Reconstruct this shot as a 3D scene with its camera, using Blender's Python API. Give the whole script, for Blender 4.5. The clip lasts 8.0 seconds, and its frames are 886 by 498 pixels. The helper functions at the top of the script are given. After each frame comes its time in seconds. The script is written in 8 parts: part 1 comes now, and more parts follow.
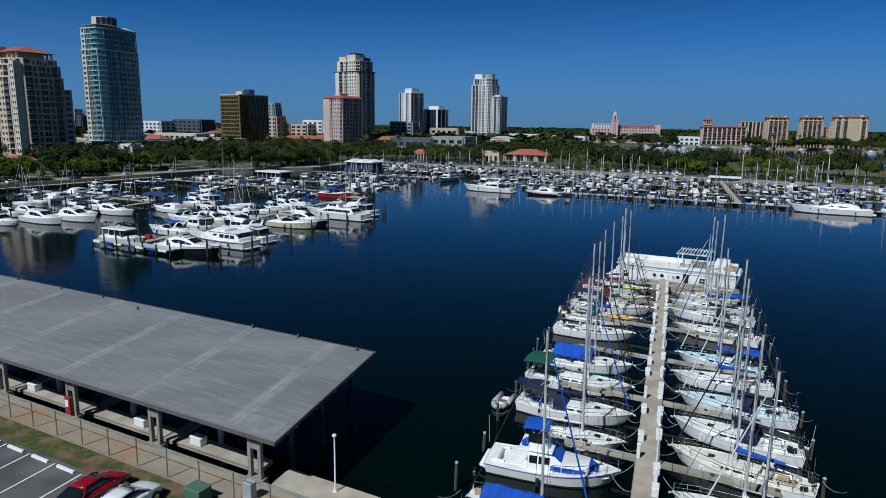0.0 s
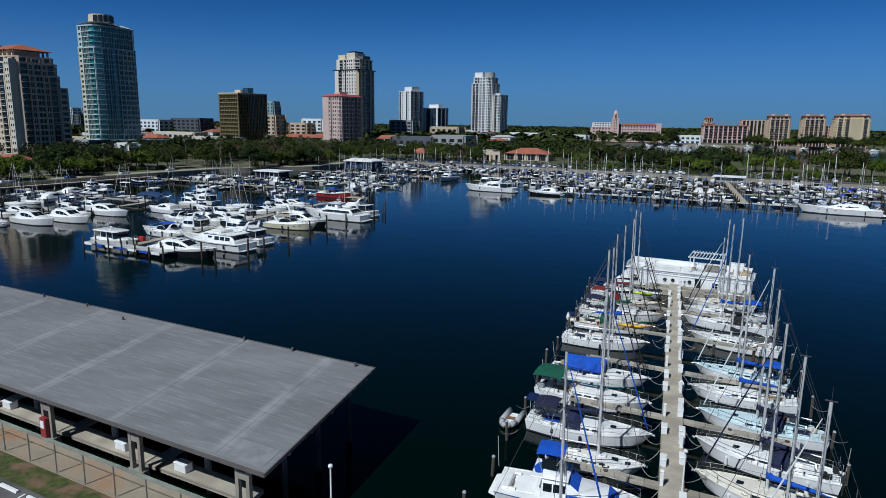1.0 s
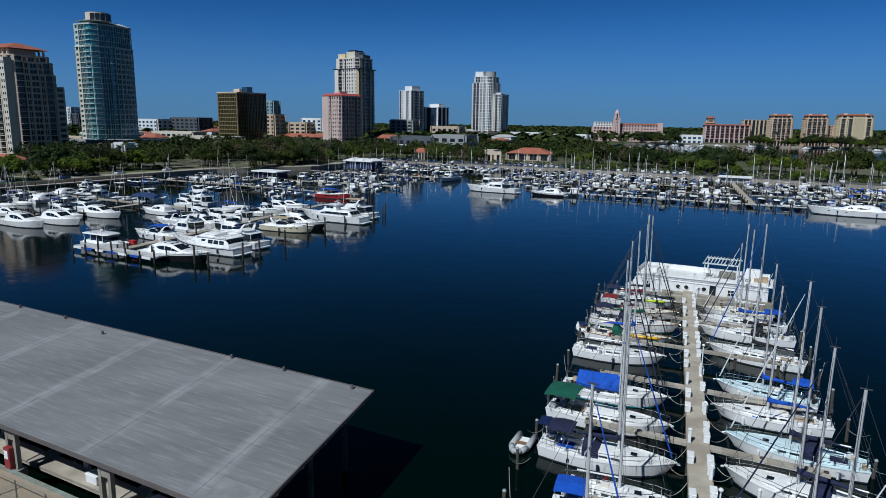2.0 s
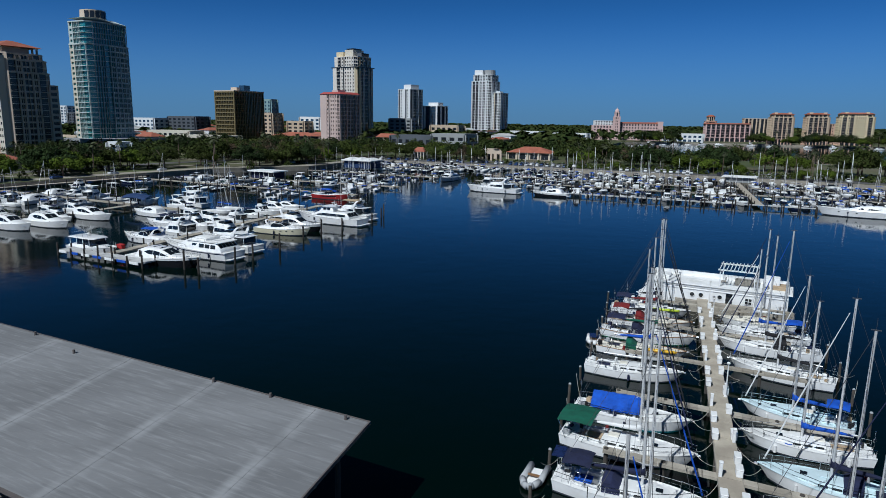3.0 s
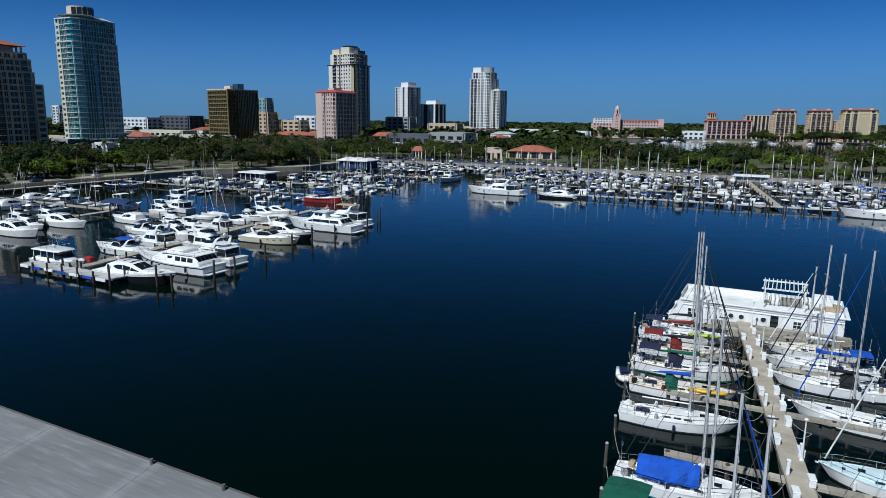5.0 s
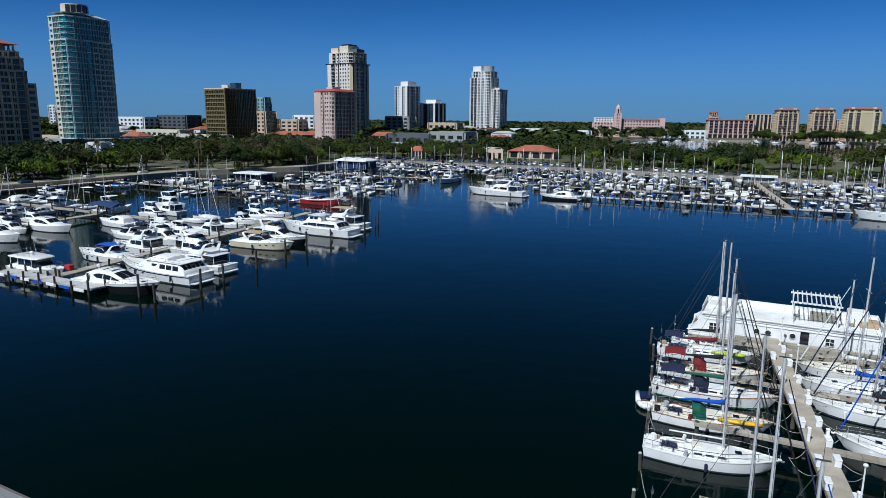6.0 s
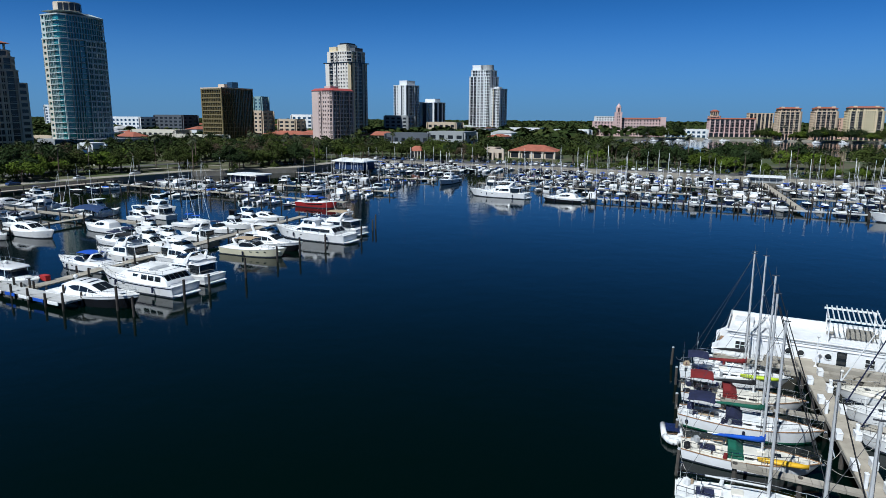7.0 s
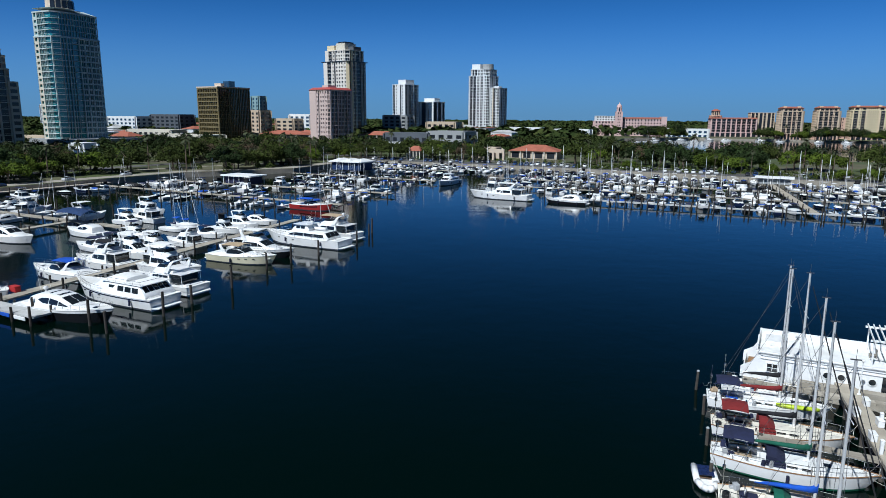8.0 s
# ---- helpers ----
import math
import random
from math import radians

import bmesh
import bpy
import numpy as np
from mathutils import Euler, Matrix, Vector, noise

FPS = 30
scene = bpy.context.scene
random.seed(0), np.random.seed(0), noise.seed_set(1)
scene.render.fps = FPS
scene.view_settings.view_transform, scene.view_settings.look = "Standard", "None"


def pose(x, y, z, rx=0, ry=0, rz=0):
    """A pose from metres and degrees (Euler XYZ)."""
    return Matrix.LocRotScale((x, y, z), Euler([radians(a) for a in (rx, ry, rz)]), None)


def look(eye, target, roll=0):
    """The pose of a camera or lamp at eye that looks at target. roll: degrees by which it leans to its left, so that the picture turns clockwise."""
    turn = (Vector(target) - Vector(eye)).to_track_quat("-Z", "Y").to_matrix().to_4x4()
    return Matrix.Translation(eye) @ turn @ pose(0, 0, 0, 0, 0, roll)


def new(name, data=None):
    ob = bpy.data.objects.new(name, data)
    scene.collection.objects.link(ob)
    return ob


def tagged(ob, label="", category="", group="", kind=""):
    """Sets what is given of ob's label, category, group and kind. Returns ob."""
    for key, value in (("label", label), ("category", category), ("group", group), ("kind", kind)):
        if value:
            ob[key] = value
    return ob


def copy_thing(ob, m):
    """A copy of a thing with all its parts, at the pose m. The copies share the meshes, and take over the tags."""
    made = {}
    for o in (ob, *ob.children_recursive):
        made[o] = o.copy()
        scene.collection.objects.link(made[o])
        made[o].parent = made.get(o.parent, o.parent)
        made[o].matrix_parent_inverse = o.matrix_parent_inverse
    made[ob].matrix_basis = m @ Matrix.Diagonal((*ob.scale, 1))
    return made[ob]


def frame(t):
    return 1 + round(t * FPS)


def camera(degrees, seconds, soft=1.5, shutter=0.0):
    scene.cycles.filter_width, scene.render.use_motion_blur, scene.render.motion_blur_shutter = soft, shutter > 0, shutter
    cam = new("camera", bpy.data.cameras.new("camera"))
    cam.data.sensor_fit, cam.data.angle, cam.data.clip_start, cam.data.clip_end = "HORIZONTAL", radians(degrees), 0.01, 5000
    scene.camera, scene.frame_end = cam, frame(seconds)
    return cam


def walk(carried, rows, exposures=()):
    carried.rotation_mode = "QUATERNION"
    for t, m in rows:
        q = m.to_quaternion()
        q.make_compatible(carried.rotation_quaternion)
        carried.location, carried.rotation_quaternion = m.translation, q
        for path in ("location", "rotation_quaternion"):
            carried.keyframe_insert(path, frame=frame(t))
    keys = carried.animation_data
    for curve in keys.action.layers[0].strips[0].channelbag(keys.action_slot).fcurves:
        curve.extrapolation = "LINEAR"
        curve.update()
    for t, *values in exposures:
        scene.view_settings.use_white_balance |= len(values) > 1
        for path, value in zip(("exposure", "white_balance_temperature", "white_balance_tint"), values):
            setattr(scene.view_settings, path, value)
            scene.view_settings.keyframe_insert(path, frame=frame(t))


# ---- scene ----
cam = camera(68.0, 8.0, soft=0.6)
PATH = [
    (0, (3.306, 2.248, 24.098), (3.149, 4.206, 23.725), 0.8),
    (0.5, (2.944, 4.105, 24.049), (2.788, 6.064, 23.675), 0.8),
    (1, (2.591, 5.958, 24.092), (2.435, 7.916, 23.715), 0.8),
    (1.5, (2.24, 8.069, 24.069), (2.083, 10.026, 23.691), 0.8),
    (3, (1.169, 15.094, 24.098), (1.016, 17.051, 23.716), 0.8),
    (3.5, (0.758, 17.654, 24.13), (0.608, 19.611, 23.745), 0.7),
    (4, (0.373, 20.382, 24.115), (0.223, 22.338, 23.73), 0.7),
    (4.5, (0.02, 23.2, 24.112), (-0.129, 25.157, 23.726), 0.6),
    (6, (-0.942, 32.132, 24.104), (-1.089, 34.088, 23.715), 0.5),
    (6.5, (-1.294, 35.201, 24.13), (-1.44, 37.157, 23.74), 0.5),
    (7, (-1.625, 38.367, 24.166), (-1.77, 40.323, 23.775), 0.4),
    (7.5, (-1.912, 41.577, 24.101), (-2.056, 43.533, 23.709), 0.4),
    (8, (-2.176, 44.943, 24.073), (-2.319, 46.899, 23.681), 0.4),
]
walk(cam, [(t, look(eye, target, roll)) for t, eye, target, roll in PATH], [(0, -0.36, 5600, 6), (4, -0.28, 5600, 6), (8, 0.04, 5600, 6)])

# ---- light ----
SUN_HEADING, SUN_ELEV = 215.0, 50.0
world = bpy.data.worlds.new("sky")
scene.world = world
world.use_nodes = True
wn = world.node_tree
sky = wn.nodes.new("ShaderNodeTexSky")
sky.sky_type, sky.sun_disc = "NISHITA", False
sky.sun_elevation, sky.sun_rotation = radians(SUN_ELEV), radians(SUN_HEADING)
sky.altitude, sky.air_density, sky.dust_density, sky.ozone_density = 0, 0.26, 0.0, 5.0
tint = wn.nodes.new("ShaderNodeVectorMath")
tint.operation, tint.inputs[1].default_value = "MULTIPLY", (0.4, 0.86, 1.08)  # dry, clear spring air
wn.links.new(sky.outputs[0], tint.inputs[0])
# pale haze low over the horizon, all the way round
way = wn.nodes.new("ShaderNodeTexCoord")
high = wn.nodes.new("ShaderNodeSeparateXYZ")
wn.links.new(way.outputs["Generated"], high.inputs[0])
haze = wn.nodes.new("ShaderNodeMapRange")
haze.interpolation_type = "SMOOTHERSTEP"
haze.inputs[1].default_value, haze.inputs[2].default_value, haze.inputs[3].default_value, haze.inputs[4].default_value = -0.04, 0.19, 1.0, 0.0
wn.links.new(high.outputs[2], haze.inputs[0])
blend = wn.nodes.new("ShaderNodeMix")
blend.data_type = "RGBA"
blend.inputs[7].default_value = (1.36, 2.72, 4.3, 1)
wn.links.new(haze.outputs[0], blend.inputs[0])
# the blue deepens towards the zenith
deep = wn.nodes.new("ShaderNodeMapRange")
deep.interpolation_type = "SMOOTHSTEP"
deep.inputs[1].default_value, deep.inputs[2].default_value, deep.inputs[3].default_value, deep.inputs[4].default_value = 0.12, 0.58, 1.16, 0.4
wn.links.new(high.outputs[2], deep.inputs[0])
zenith = wn.nodes.new("ShaderNodeVectorMath")
zenith.operation = "SCALE"
wn.links.new(tint.outputs[0], zenith.inputs[0])
wn.links.new(deep.outputs[0], zenith.inputs["Scale"])
wn.links.new(zenith.outputs[0], blend.inputs[6])
wn.links.new(blend.outputs[2], wn.nodes["Background"].inputs[0])
wn.nodes["Background"].inputs[1].default_value = 0.09
sun_data = bpy.data.lights.new("sun", "SUN")
sun_data.energy, sun_data.angle, sun_data.color = 5.0, radians(0.5), (1.0, 0.96, 0.9)
sun = new("sun", sun_data)
_a, _e = radians(SUN_HEADING), radians(SUN_ELEV)
sun.matrix_world = look((0, 0, 200), Vector((0, 0, 200)) - Vector((math.sin(_a) * math.cos(_e), math.cos(_a) * math.cos(_e), math.sin(_e))))


# ---- materials ----
def mat(name, col, rough=0.6, var=0.12, scale=0.6, bump=0.0, bscale=6.0, metal=0.0, stain=None, stain_amt=0.0, stain_scale=0.35, rand=0.0, spec=0.5, stretch=None, coat=0.0):
    m = bpy.data.materials.new(name)
    m.use_nodes = True
    nt = m.node_tree
    n, l = nt.nodes, nt.links
    bs = n["Principled BSDF"]
    tc = n.new("ShaderNodeTexCoord")
    mp = n.new("ShaderNodeMapping")
    l.new(tc.outputs["Object"], mp.inputs[0])
    if stretch:
        mp.inputs["Scale"].default_value = stretch
    a = n.new("ShaderNodeTexNoise")
    a.inputs["Scale"].default_value, a.inputs["Detail"].default_value = scale, 4
    b = n.new("ShaderNodeTexNoise")
    b.inputs["Scale"].default_value, b.inputs["Detail"].default_value = bscale, 3
    l.new(mp.outputs[0], a.inputs[0])
    l.new(mp.outputs[0], b.inputs[0])
    ad = n.new("ShaderNodeMath")
    ad.operation = "MULTIPLY_ADD"
    ad.inputs[1].default_value = 0.35
    l.new(b.outputs[0], ad.inputs[0])
    l.new(a.outputs[0], ad.inputs[2])
    mr = n.new("ShaderNodeMapRange")
    mr.inputs[1].default_value, mr.inputs[2].default_value = 0.42, 0.92
    mr.inputs[3].default_value, mr.inputs[4].default_value = 1 - var, 1 + var
    l.new(ad.outputs[0], mr.inputs[0])
    last = mr.outputs[0]
    if rand:
        oi = n.new("ShaderNodeObjectInfo")
        r2 = n.new("ShaderNodeMapRange")
        r2.inputs[3].default_value, r2.inputs[4].default_value = 1 - rand, 1 + rand
        l.new(oi.outputs["Random"], r2.inputs[0])
        mu = n.new("ShaderNodeMath")
        mu.operation = "MULTIPLY"
        l.new(last, mu.inputs[0])
        l.new(r2.outputs[0], mu.inputs[1])
        last = mu.outputs[0]
    vm = n.new("ShaderNodeVectorMath")
    vm.operation = "SCALE"
    vm.inputs[0].default_value = col
    l.new(last, vm.inputs["Scale"])
    out = vm.outputs[0]
    if stain:
        s = n.new("ShaderNodeTexNoise")
        s.inputs["Scale"].default_value, s.inputs["Detail"].default_value = stain_scale, 6
        l.new(mp.outputs[0], s.inputs[0])
        sr = n.new("ShaderNodeMapRange")
        sr.inputs[1].default_value, sr.inputs[2].default_value = 0.48, 0.66
        sr.inputs[4].default_value = stain_amt
        l.new(s.outputs[0], sr.inputs[0])
        mx = n.new("ShaderNodeMix")
        mx.data_type = "RGBA"
        l.new(sr.outputs[0], mx.inputs[0])
        l.new(out, mx.inputs[6])
        mx.inputs[7].default_value = (*stain, 1)
        out = mx.outputs[2]
    l.new(out, bs.inputs["Base Color"])
    bs.inputs["Roughness"].default_value, bs.inputs["Metallic"].default_value = rough, metal
    bs.inputs["Specular IOR Level"].default_value = spec
    bs.inputs["Coat Weight"].default_value = coat
    if bump:
        bp = n.new("ShaderNodeBump")
        bp.inputs["Strength"].default_value, bp.inputs["Distance"].default_value = 0.6, bump
        l.new(b.outputs[0], bp.inputs["Height"])
        l.new(bp.outputs[0], bs.inputs["Normal"])
    return m


GEL = mat("white_gelcoat", (0.83, 0.83, 0.82), 0.28, 0.05, 0.8, 0, 5, stain=(0.55, 0.52, 0.45), stain_amt=0.25, stain_scale=0.7, rand=0.05, coat=0.3)
DECK = mat("deck_gelcoat", (0.8, 0.8, 0.78), 0.55, 0.08, 1.2, 0.003, 30, stain=(0.5, 0.47, 0.4), stain_amt=0.3, rand=0.06)
CREAM = mat("cream_deck", (0.73, 0.69, 0.59), 0.6, 0.1, 1.2, 0.003, 30, rand=0.08)
AQUA = mat("pale_blue_deck", (0.6, 0.73, 0.76), 0.5, 0.08, 1.2, 0.003, 30)
CREAMHULL = mat("cream_hull", (0.66, 0.62, 0.45), 0.3, 0.06, 0.8, coat=0.3)
BLACKHULL = mat("black_hull", (0.012, 0.013, 0.016), 0.2, 0.2, 0.8, coat=0.5)
NAVYHULL = mat("navy_hull", (0.012, 0.02, 0.06), 0.2, 0.2, 0.8, coat=0.5)
ANTIFOUL = mat("dark_waterline_paint", (0.03, 0.035, 0.05), 0.6, 0.3, 1.0)
REDPAINT = mat("red_paint", (0.3, 0.02, 0.02), 0.45, 0.2, 1.0)
GREENPAINT = mat("green_paint", (0.01, 0.09, 0.05), 0.45, 0.2, 1.0)
STAIN_WOOD = mat("teak", (0.27, 0.15, 0.07), 0.6, 0.3, 3.0, 0.004, 20, rand=0.15)
GLASS = mat("tinted_glass", (0.012, 0.016, 0.02), 0.06, 0.3, 0.5, spec=0.8)
ALU = mat("mast_aluminium", (0.68, 0.68, 0.67), 0.42, 0.1, 0.5, metal=0.3, rand=0.1)
STEEL = mat("stainless_steel", (0.7, 0.71, 0.72), 0.22, 0.08, 2.0, metal=1.0)
WIRE = mat("rigging_wire", (0.06, 0.06, 0.065), 0.5, 0.2, 2.0)
ROPE = mat("mooring_rope", (0.33, 0.31, 0.27), 0.9, 0.2, 4.0)
CANVAS = {
    "blue": mat("blue_canvas", (0.008, 0.07, 0.42), 0.85, 0.25, 1.6, 0.02, 4, rand=0.1),
    "dusk": mat("faded_blue_canvas", (0.01, 0.032, 0.1), 0.85, 0.25, 1.6, 0.02, 4),
    "navy": mat("navy_canvas", (0.012, 0.016, 0.05), 0.9, 0.3, 1.6, 0.02, 4, rand=0.2),
    "green": mat("green_canvas", (0.006, 0.085, 0.05), 0.85, 0.25, 1.6, 0.02, 4),
    "maroon": mat("maroon_canvas", (0.16, 0.012, 0.012), 0.9, 0.25, 1.6, 0.02, 4),
    "black": mat("black_canvas", (0.012, 0.012, 0.014), 0.9, 0.3, 1.6, 0.02, 4),
    "white": mat("white_canvas", (0.72, 0.72, 0.7), 0.8, 0.1, 1.6, 0.02, 4),
    "tan": mat("tan_canvas", (0.4, 0.3, 0.19), 0.9, 0.15, 1.6, 0.02, 4),
    "yellow": mat("yellow_plastic", (0.72, 0.42, 0.02), 0.4, 0.1, 1.6),
    "lime": mat("lime_plastic", (0.5, 0.62, 0.03), 0.4, 0.1, 1.6),
    "orange": mat("orange_plastic", (0.75, 0.22, 0.04), 0.5, 0.1, 1.6),
    "grey": mat("grey_rubber", (0.36, 0.37, 0.38), 0.7, 0.12, 1.6),
    "red": mat("red_canvas", (0.4, 0.02, 0.02), 0.8, 0.15, 1.6),
}
SOLAR = mat("solar_cells", (0.015, 0.025, 0.08), 0.15, 0.3, 3.0)
CONCRETE = mat("pier_concrete", (0.4, 0.355, 0.28), 0.85, 0.18, 0.8, 0.01, 14, stain=(0.24, 0.2, 0.16), stain_amt=0.5, stain_scale=0.5, rand=0.08)
DOCKHEAD = mat("pale_dock_planks", (0.46, 0.46, 0.45), 0.8, 0.15, 1.0, 0.01, 10, stain=(0.3, 0.29, 0.27), stain_amt=0.5, rand=0.08)
FINGER = mat("finger_timber", (0.36, 0.325, 0.265), 0.85, 0.22, 1.0, 0.01, 10, stain=(0.22, 0.19, 0.14), stain_amt=0.5, rand=0.18)
PILE = mat("weathered_pile", (0.075, 0.063, 0.052), 0.9, 0.35, 1.6, 0.02, 9, stain=(0.03, 0.03, 0.025), stain_amt=0.7, stain_scale=0.8, rand=0.2)
GREYPILE = mat("grey_weathered_pile", (0.24, 0.24, 0.23), 0.9, 0.3, 1.6, 0.02, 9, stain=(0.12, 0.12, 0.11), stain_amt=0.6)
DARKPILE = mat("creosote_pile", (0.04, 0.033, 0.028), 0.9, 0.35, 1.6, 0.02, 9, rand=0.3)
BOXW = mat("white_fibreglass", (0.8, 0.8, 0.78), 0.5, 0.06, 2.0, stain=(0.5, 0.46, 0.4), stain_amt=0.3, stain_scale=1.2, rand=0.05)
PAINTW = mat("white_painted_wall", (0.8, 0.8, 0.79), 0.6, 0.05, 0.6, 0.004, 8, stain=(0.6, 0.58, 0.53), stain_amt=0.3)
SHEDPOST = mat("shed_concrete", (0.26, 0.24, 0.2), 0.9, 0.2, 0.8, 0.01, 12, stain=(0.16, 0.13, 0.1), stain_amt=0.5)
RUSTWALL = mat("stained_seawall", (0.31, 0.26, 0.19), 0.9, 0.2, 0.5, 0.02, 9, stain=(0.32, 0.16, 0.07), stain_amt=0.7, stain_scale=0.25)
SEAWALL = mat("seawall_concrete", (0.3, 0.27, 0.22), 0.9, 0.2, 0.4, 0.02, 6, stain=(0.15, 0.13, 0.1), stain_amt=0.5)
CAPGREEN = mat("green_capped_edge", (0.23, 0.26, 0.22), 0.8, 0.25, 1.2, 0.01, 10, stain=(0.12, 0.1, 0.07), stain_amt=0.5, stain_scale=0.9)
CHAINPOST = mat("galvanised_post", (0.3, 0.27, 0.23), 0.6, 0.2, 2.0, metal=0.4)
ASPHALT = mat("asphalt", (0.108, 0.103, 0.1), 0.9, 0.22, 0.5, 0.008, 40, stain=(0.055, 0.053, 0.052), stain_amt=0.7, stain_scale=0.35)
ROADM = mat("pale_paving", (0.3, 0.27, 0.225), 0.9, 0.15, 0.15, 0.01, 4)
PARKING = mat("worn_parking_asphalt", (0.085, 0.083, 0.08), 0.9, 0.25, 0.12, 0.01, 4, stain=(0.07, 0.07, 0.07), stain_amt=0.7, stain_scale=0.1)
LINEW = mat("road_paint", (0.75, 0.75, 0.73), 0.7, 0.12, 3.0)
GRASS = mat("mown_grass", (0.052, 0.066, 0.012), 0.95, 0.6, 2.5, 0.06, 16, stain=(0.17, 0.105, 0.062), stain_amt=1.0, stain_scale=0.8)
PARK = mat("park_ground", (0.055, 0.07, 0.018), 0.95, 0.35, 0.03, 0.05, 2, stain=(0.15, 0.12, 0.085), stain_amt=0.7, stain_scale=0.02)
SAND = mat("dry_verge", (0.2, 0.14, 0.088), 0.95, 0.25, 0.8, 0.02, 14, stain=(0.16, 0.13, 0.06), stain_amt=0.6, stain_scale=0.5)
CAR_RED = mat("red_car_paint", (0.26, 0.006, 0.012), 0.2, 0.05, 1.0, coat=0.8)
CAR_WHITE = mat("white_car_paint", (0.78, 0.79, 0.8), 0.22, 0.03, 1.0, coat=0.8)
CARPAINTS = [mat("car_paint_" + k, c, 0.25, 0.05, 1.0, coat=0.7) for k, c in (("silver", (0.5, 0.51, 0.52)), ("dark", (0.03, 0.03, 0.035)), ("pale", (0.75, 0.75, 0.74)), ("blue", (0.03, 0.06, 0.16)))]
RUBBER = mat("tyre_rubber", (0.02, 0.02, 0.02), 0.85, 0.2, 3.0)
UTIL = mat("green_utility_paint", (0.07, 0.15, 0.1), 0.6, 0.12, 1.0)
REDBOX = mat("red_cabinet", (0.24, 0.025, 0.03), 0.5, 0.12, 1.0)
BARK = mat("bark", (0.13, 0.095, 0.07), 0.95, 0.3, 1.5, 0.03, 8)
LEAVES = [mat("leaves_" + k, c, 0.85, 0.45, 0.35, rand=0.35, spec=0.1) for k, c in (("oak", (0.042, 0.056, 0.012)), ("fresh", (0.07, 0.1, 0.012)), ("dark", (0.022, 0.036, 0.011)), ("bare", (0.075, 0.055, 0.034)))]
PALM = mat("palm_fronds", (0.04, 0.048, 0.016), 0.8, 0.3, 0.8, rand=0.25)
WOODS = mat("far_woods", (0.026, 0.04, 0.011), 0.9, 0.5, 0.06, spec=0.08, stain=(0.07, 0.078, 0.022), stain_amt=0.85, stain_scale=0.05)


def water_material():
    m = bpy.data.materials.new("harbour_water")
    m.use_nodes = True
    n, l = m.node_tree.nodes, m.node_tree.links
    bs = n["Principled BSDF"]
    tc = n.new("ShaderNodeTexCoord")
    big = n.new("ShaderNodeTexNoise")
    big.inputs["Scale"].default_value, big.inputs["Detail"].default_value = 0.012, 3
    l.new(tc.outputs["Object"], big.inputs[0])
    mx = n.new("ShaderNodeMix")
    mx.data_type = "RGBA"
    mx.inputs[6].default_value = (0.0006, 0.0046, 0.0021, 1)
    mx.inputs[7].default_value = (0.0005, 0.0036, 0.0033, 1)
    l.new(big.outputs[0], mx.inputs[0])
    l.new(mx.outputs[2], bs.inputs["Base Color"])
    bs.inputs["Roughness"].default_value = 0.07
    bs.inputs["IOR"].default_value = 1.275
    prev = None
    for scale, dist, strength in ((0.12, 0.1, 0.3), (0.35, 0.052, 0.35), (1.6, 0.016, 0.3), (6.0, 0.004, 0.3)):
        w = n.new("ShaderNodeTexNoise")
        w.inputs["Scale"].default_value, w.inputs["Detail"].default_value = scale, 3
        l.new(tc.outputs["Object"], w.inputs[0])
        bp = n.new("ShaderNodeBump")
        bp.inputs["Strength"].default_value, bp.inputs["Distance"].default_value = strength, dist
        l.new(w.outputs[0], bp.inputs["Height"])
        if prev:
            l.new(prev, bp.inputs["Normal"])
        prev = bp.outputs[0]
    l.new(prev, bs.inputs["Normal"])
    return m


WATER = water_material()


# ---- building blocks ----
def box(bm, x, y, z, sx, sy, sz, rz=0.0, bevel=0.0):
    """A box centred on x, y with its base at z."""
    r = bmesh.ops.create_cube(bm, size=1.0)
    vs = r["verts"]
    bmesh.ops.transform(bm, matrix=Matrix.Translation((x, y, z + sz / 2)) @ Matrix.Rotation(radians(rz), 4, "Z") @ Matrix.Diagonal((sx, sy, sz, 1)), verts=vs)
    if bevel:
        es = list({e for v in vs for e in v.link_edges})
        bmesh.ops.bevel(bm, geom=es, offset=bevel, segments=1, affect="EDGES")
    return bm


def tube(bm, a, b, r0, r1=None, seg=6, caps=True):
    r1 = r0 if r1 is None else r1
    a, b = Vector(a), Vector(b)
    d = b - a
    q = d.to_track_quat("Z", "Y")
    rings = []
    for p, r in ((a, r0), (b, r1)):
        rings.append([bm.verts.new(p + q @ Vector((r * math.cos(2 * math.pi * k / seg), r * math.sin(2 * math.pi * k / seg), 0))) for k in range(seg)])
    for k in range(seg):
        bm.faces.new((rings[0][k], rings[0][(k + 1) % seg], rings[1][(k + 1) % seg], rings[1][k]))
    if caps:
        bm.faces.new(rings[0][::-1])
        bm.faces.new(rings[1])
    return bm


def sag(bm, a, b, drop, r, seg=5, parts=6):
    a, b = Vector(a), Vector(b)
    pts = [a.lerp(b, k / parts) - Vector((0, 0, drop * 4 * (k / parts) * (1 - k / parts))) for k in range(parts + 1)]
    for p, q in zip(pts, pts[1:]):
        tube(bm, p, q, r, r, seg, False)
    return bm


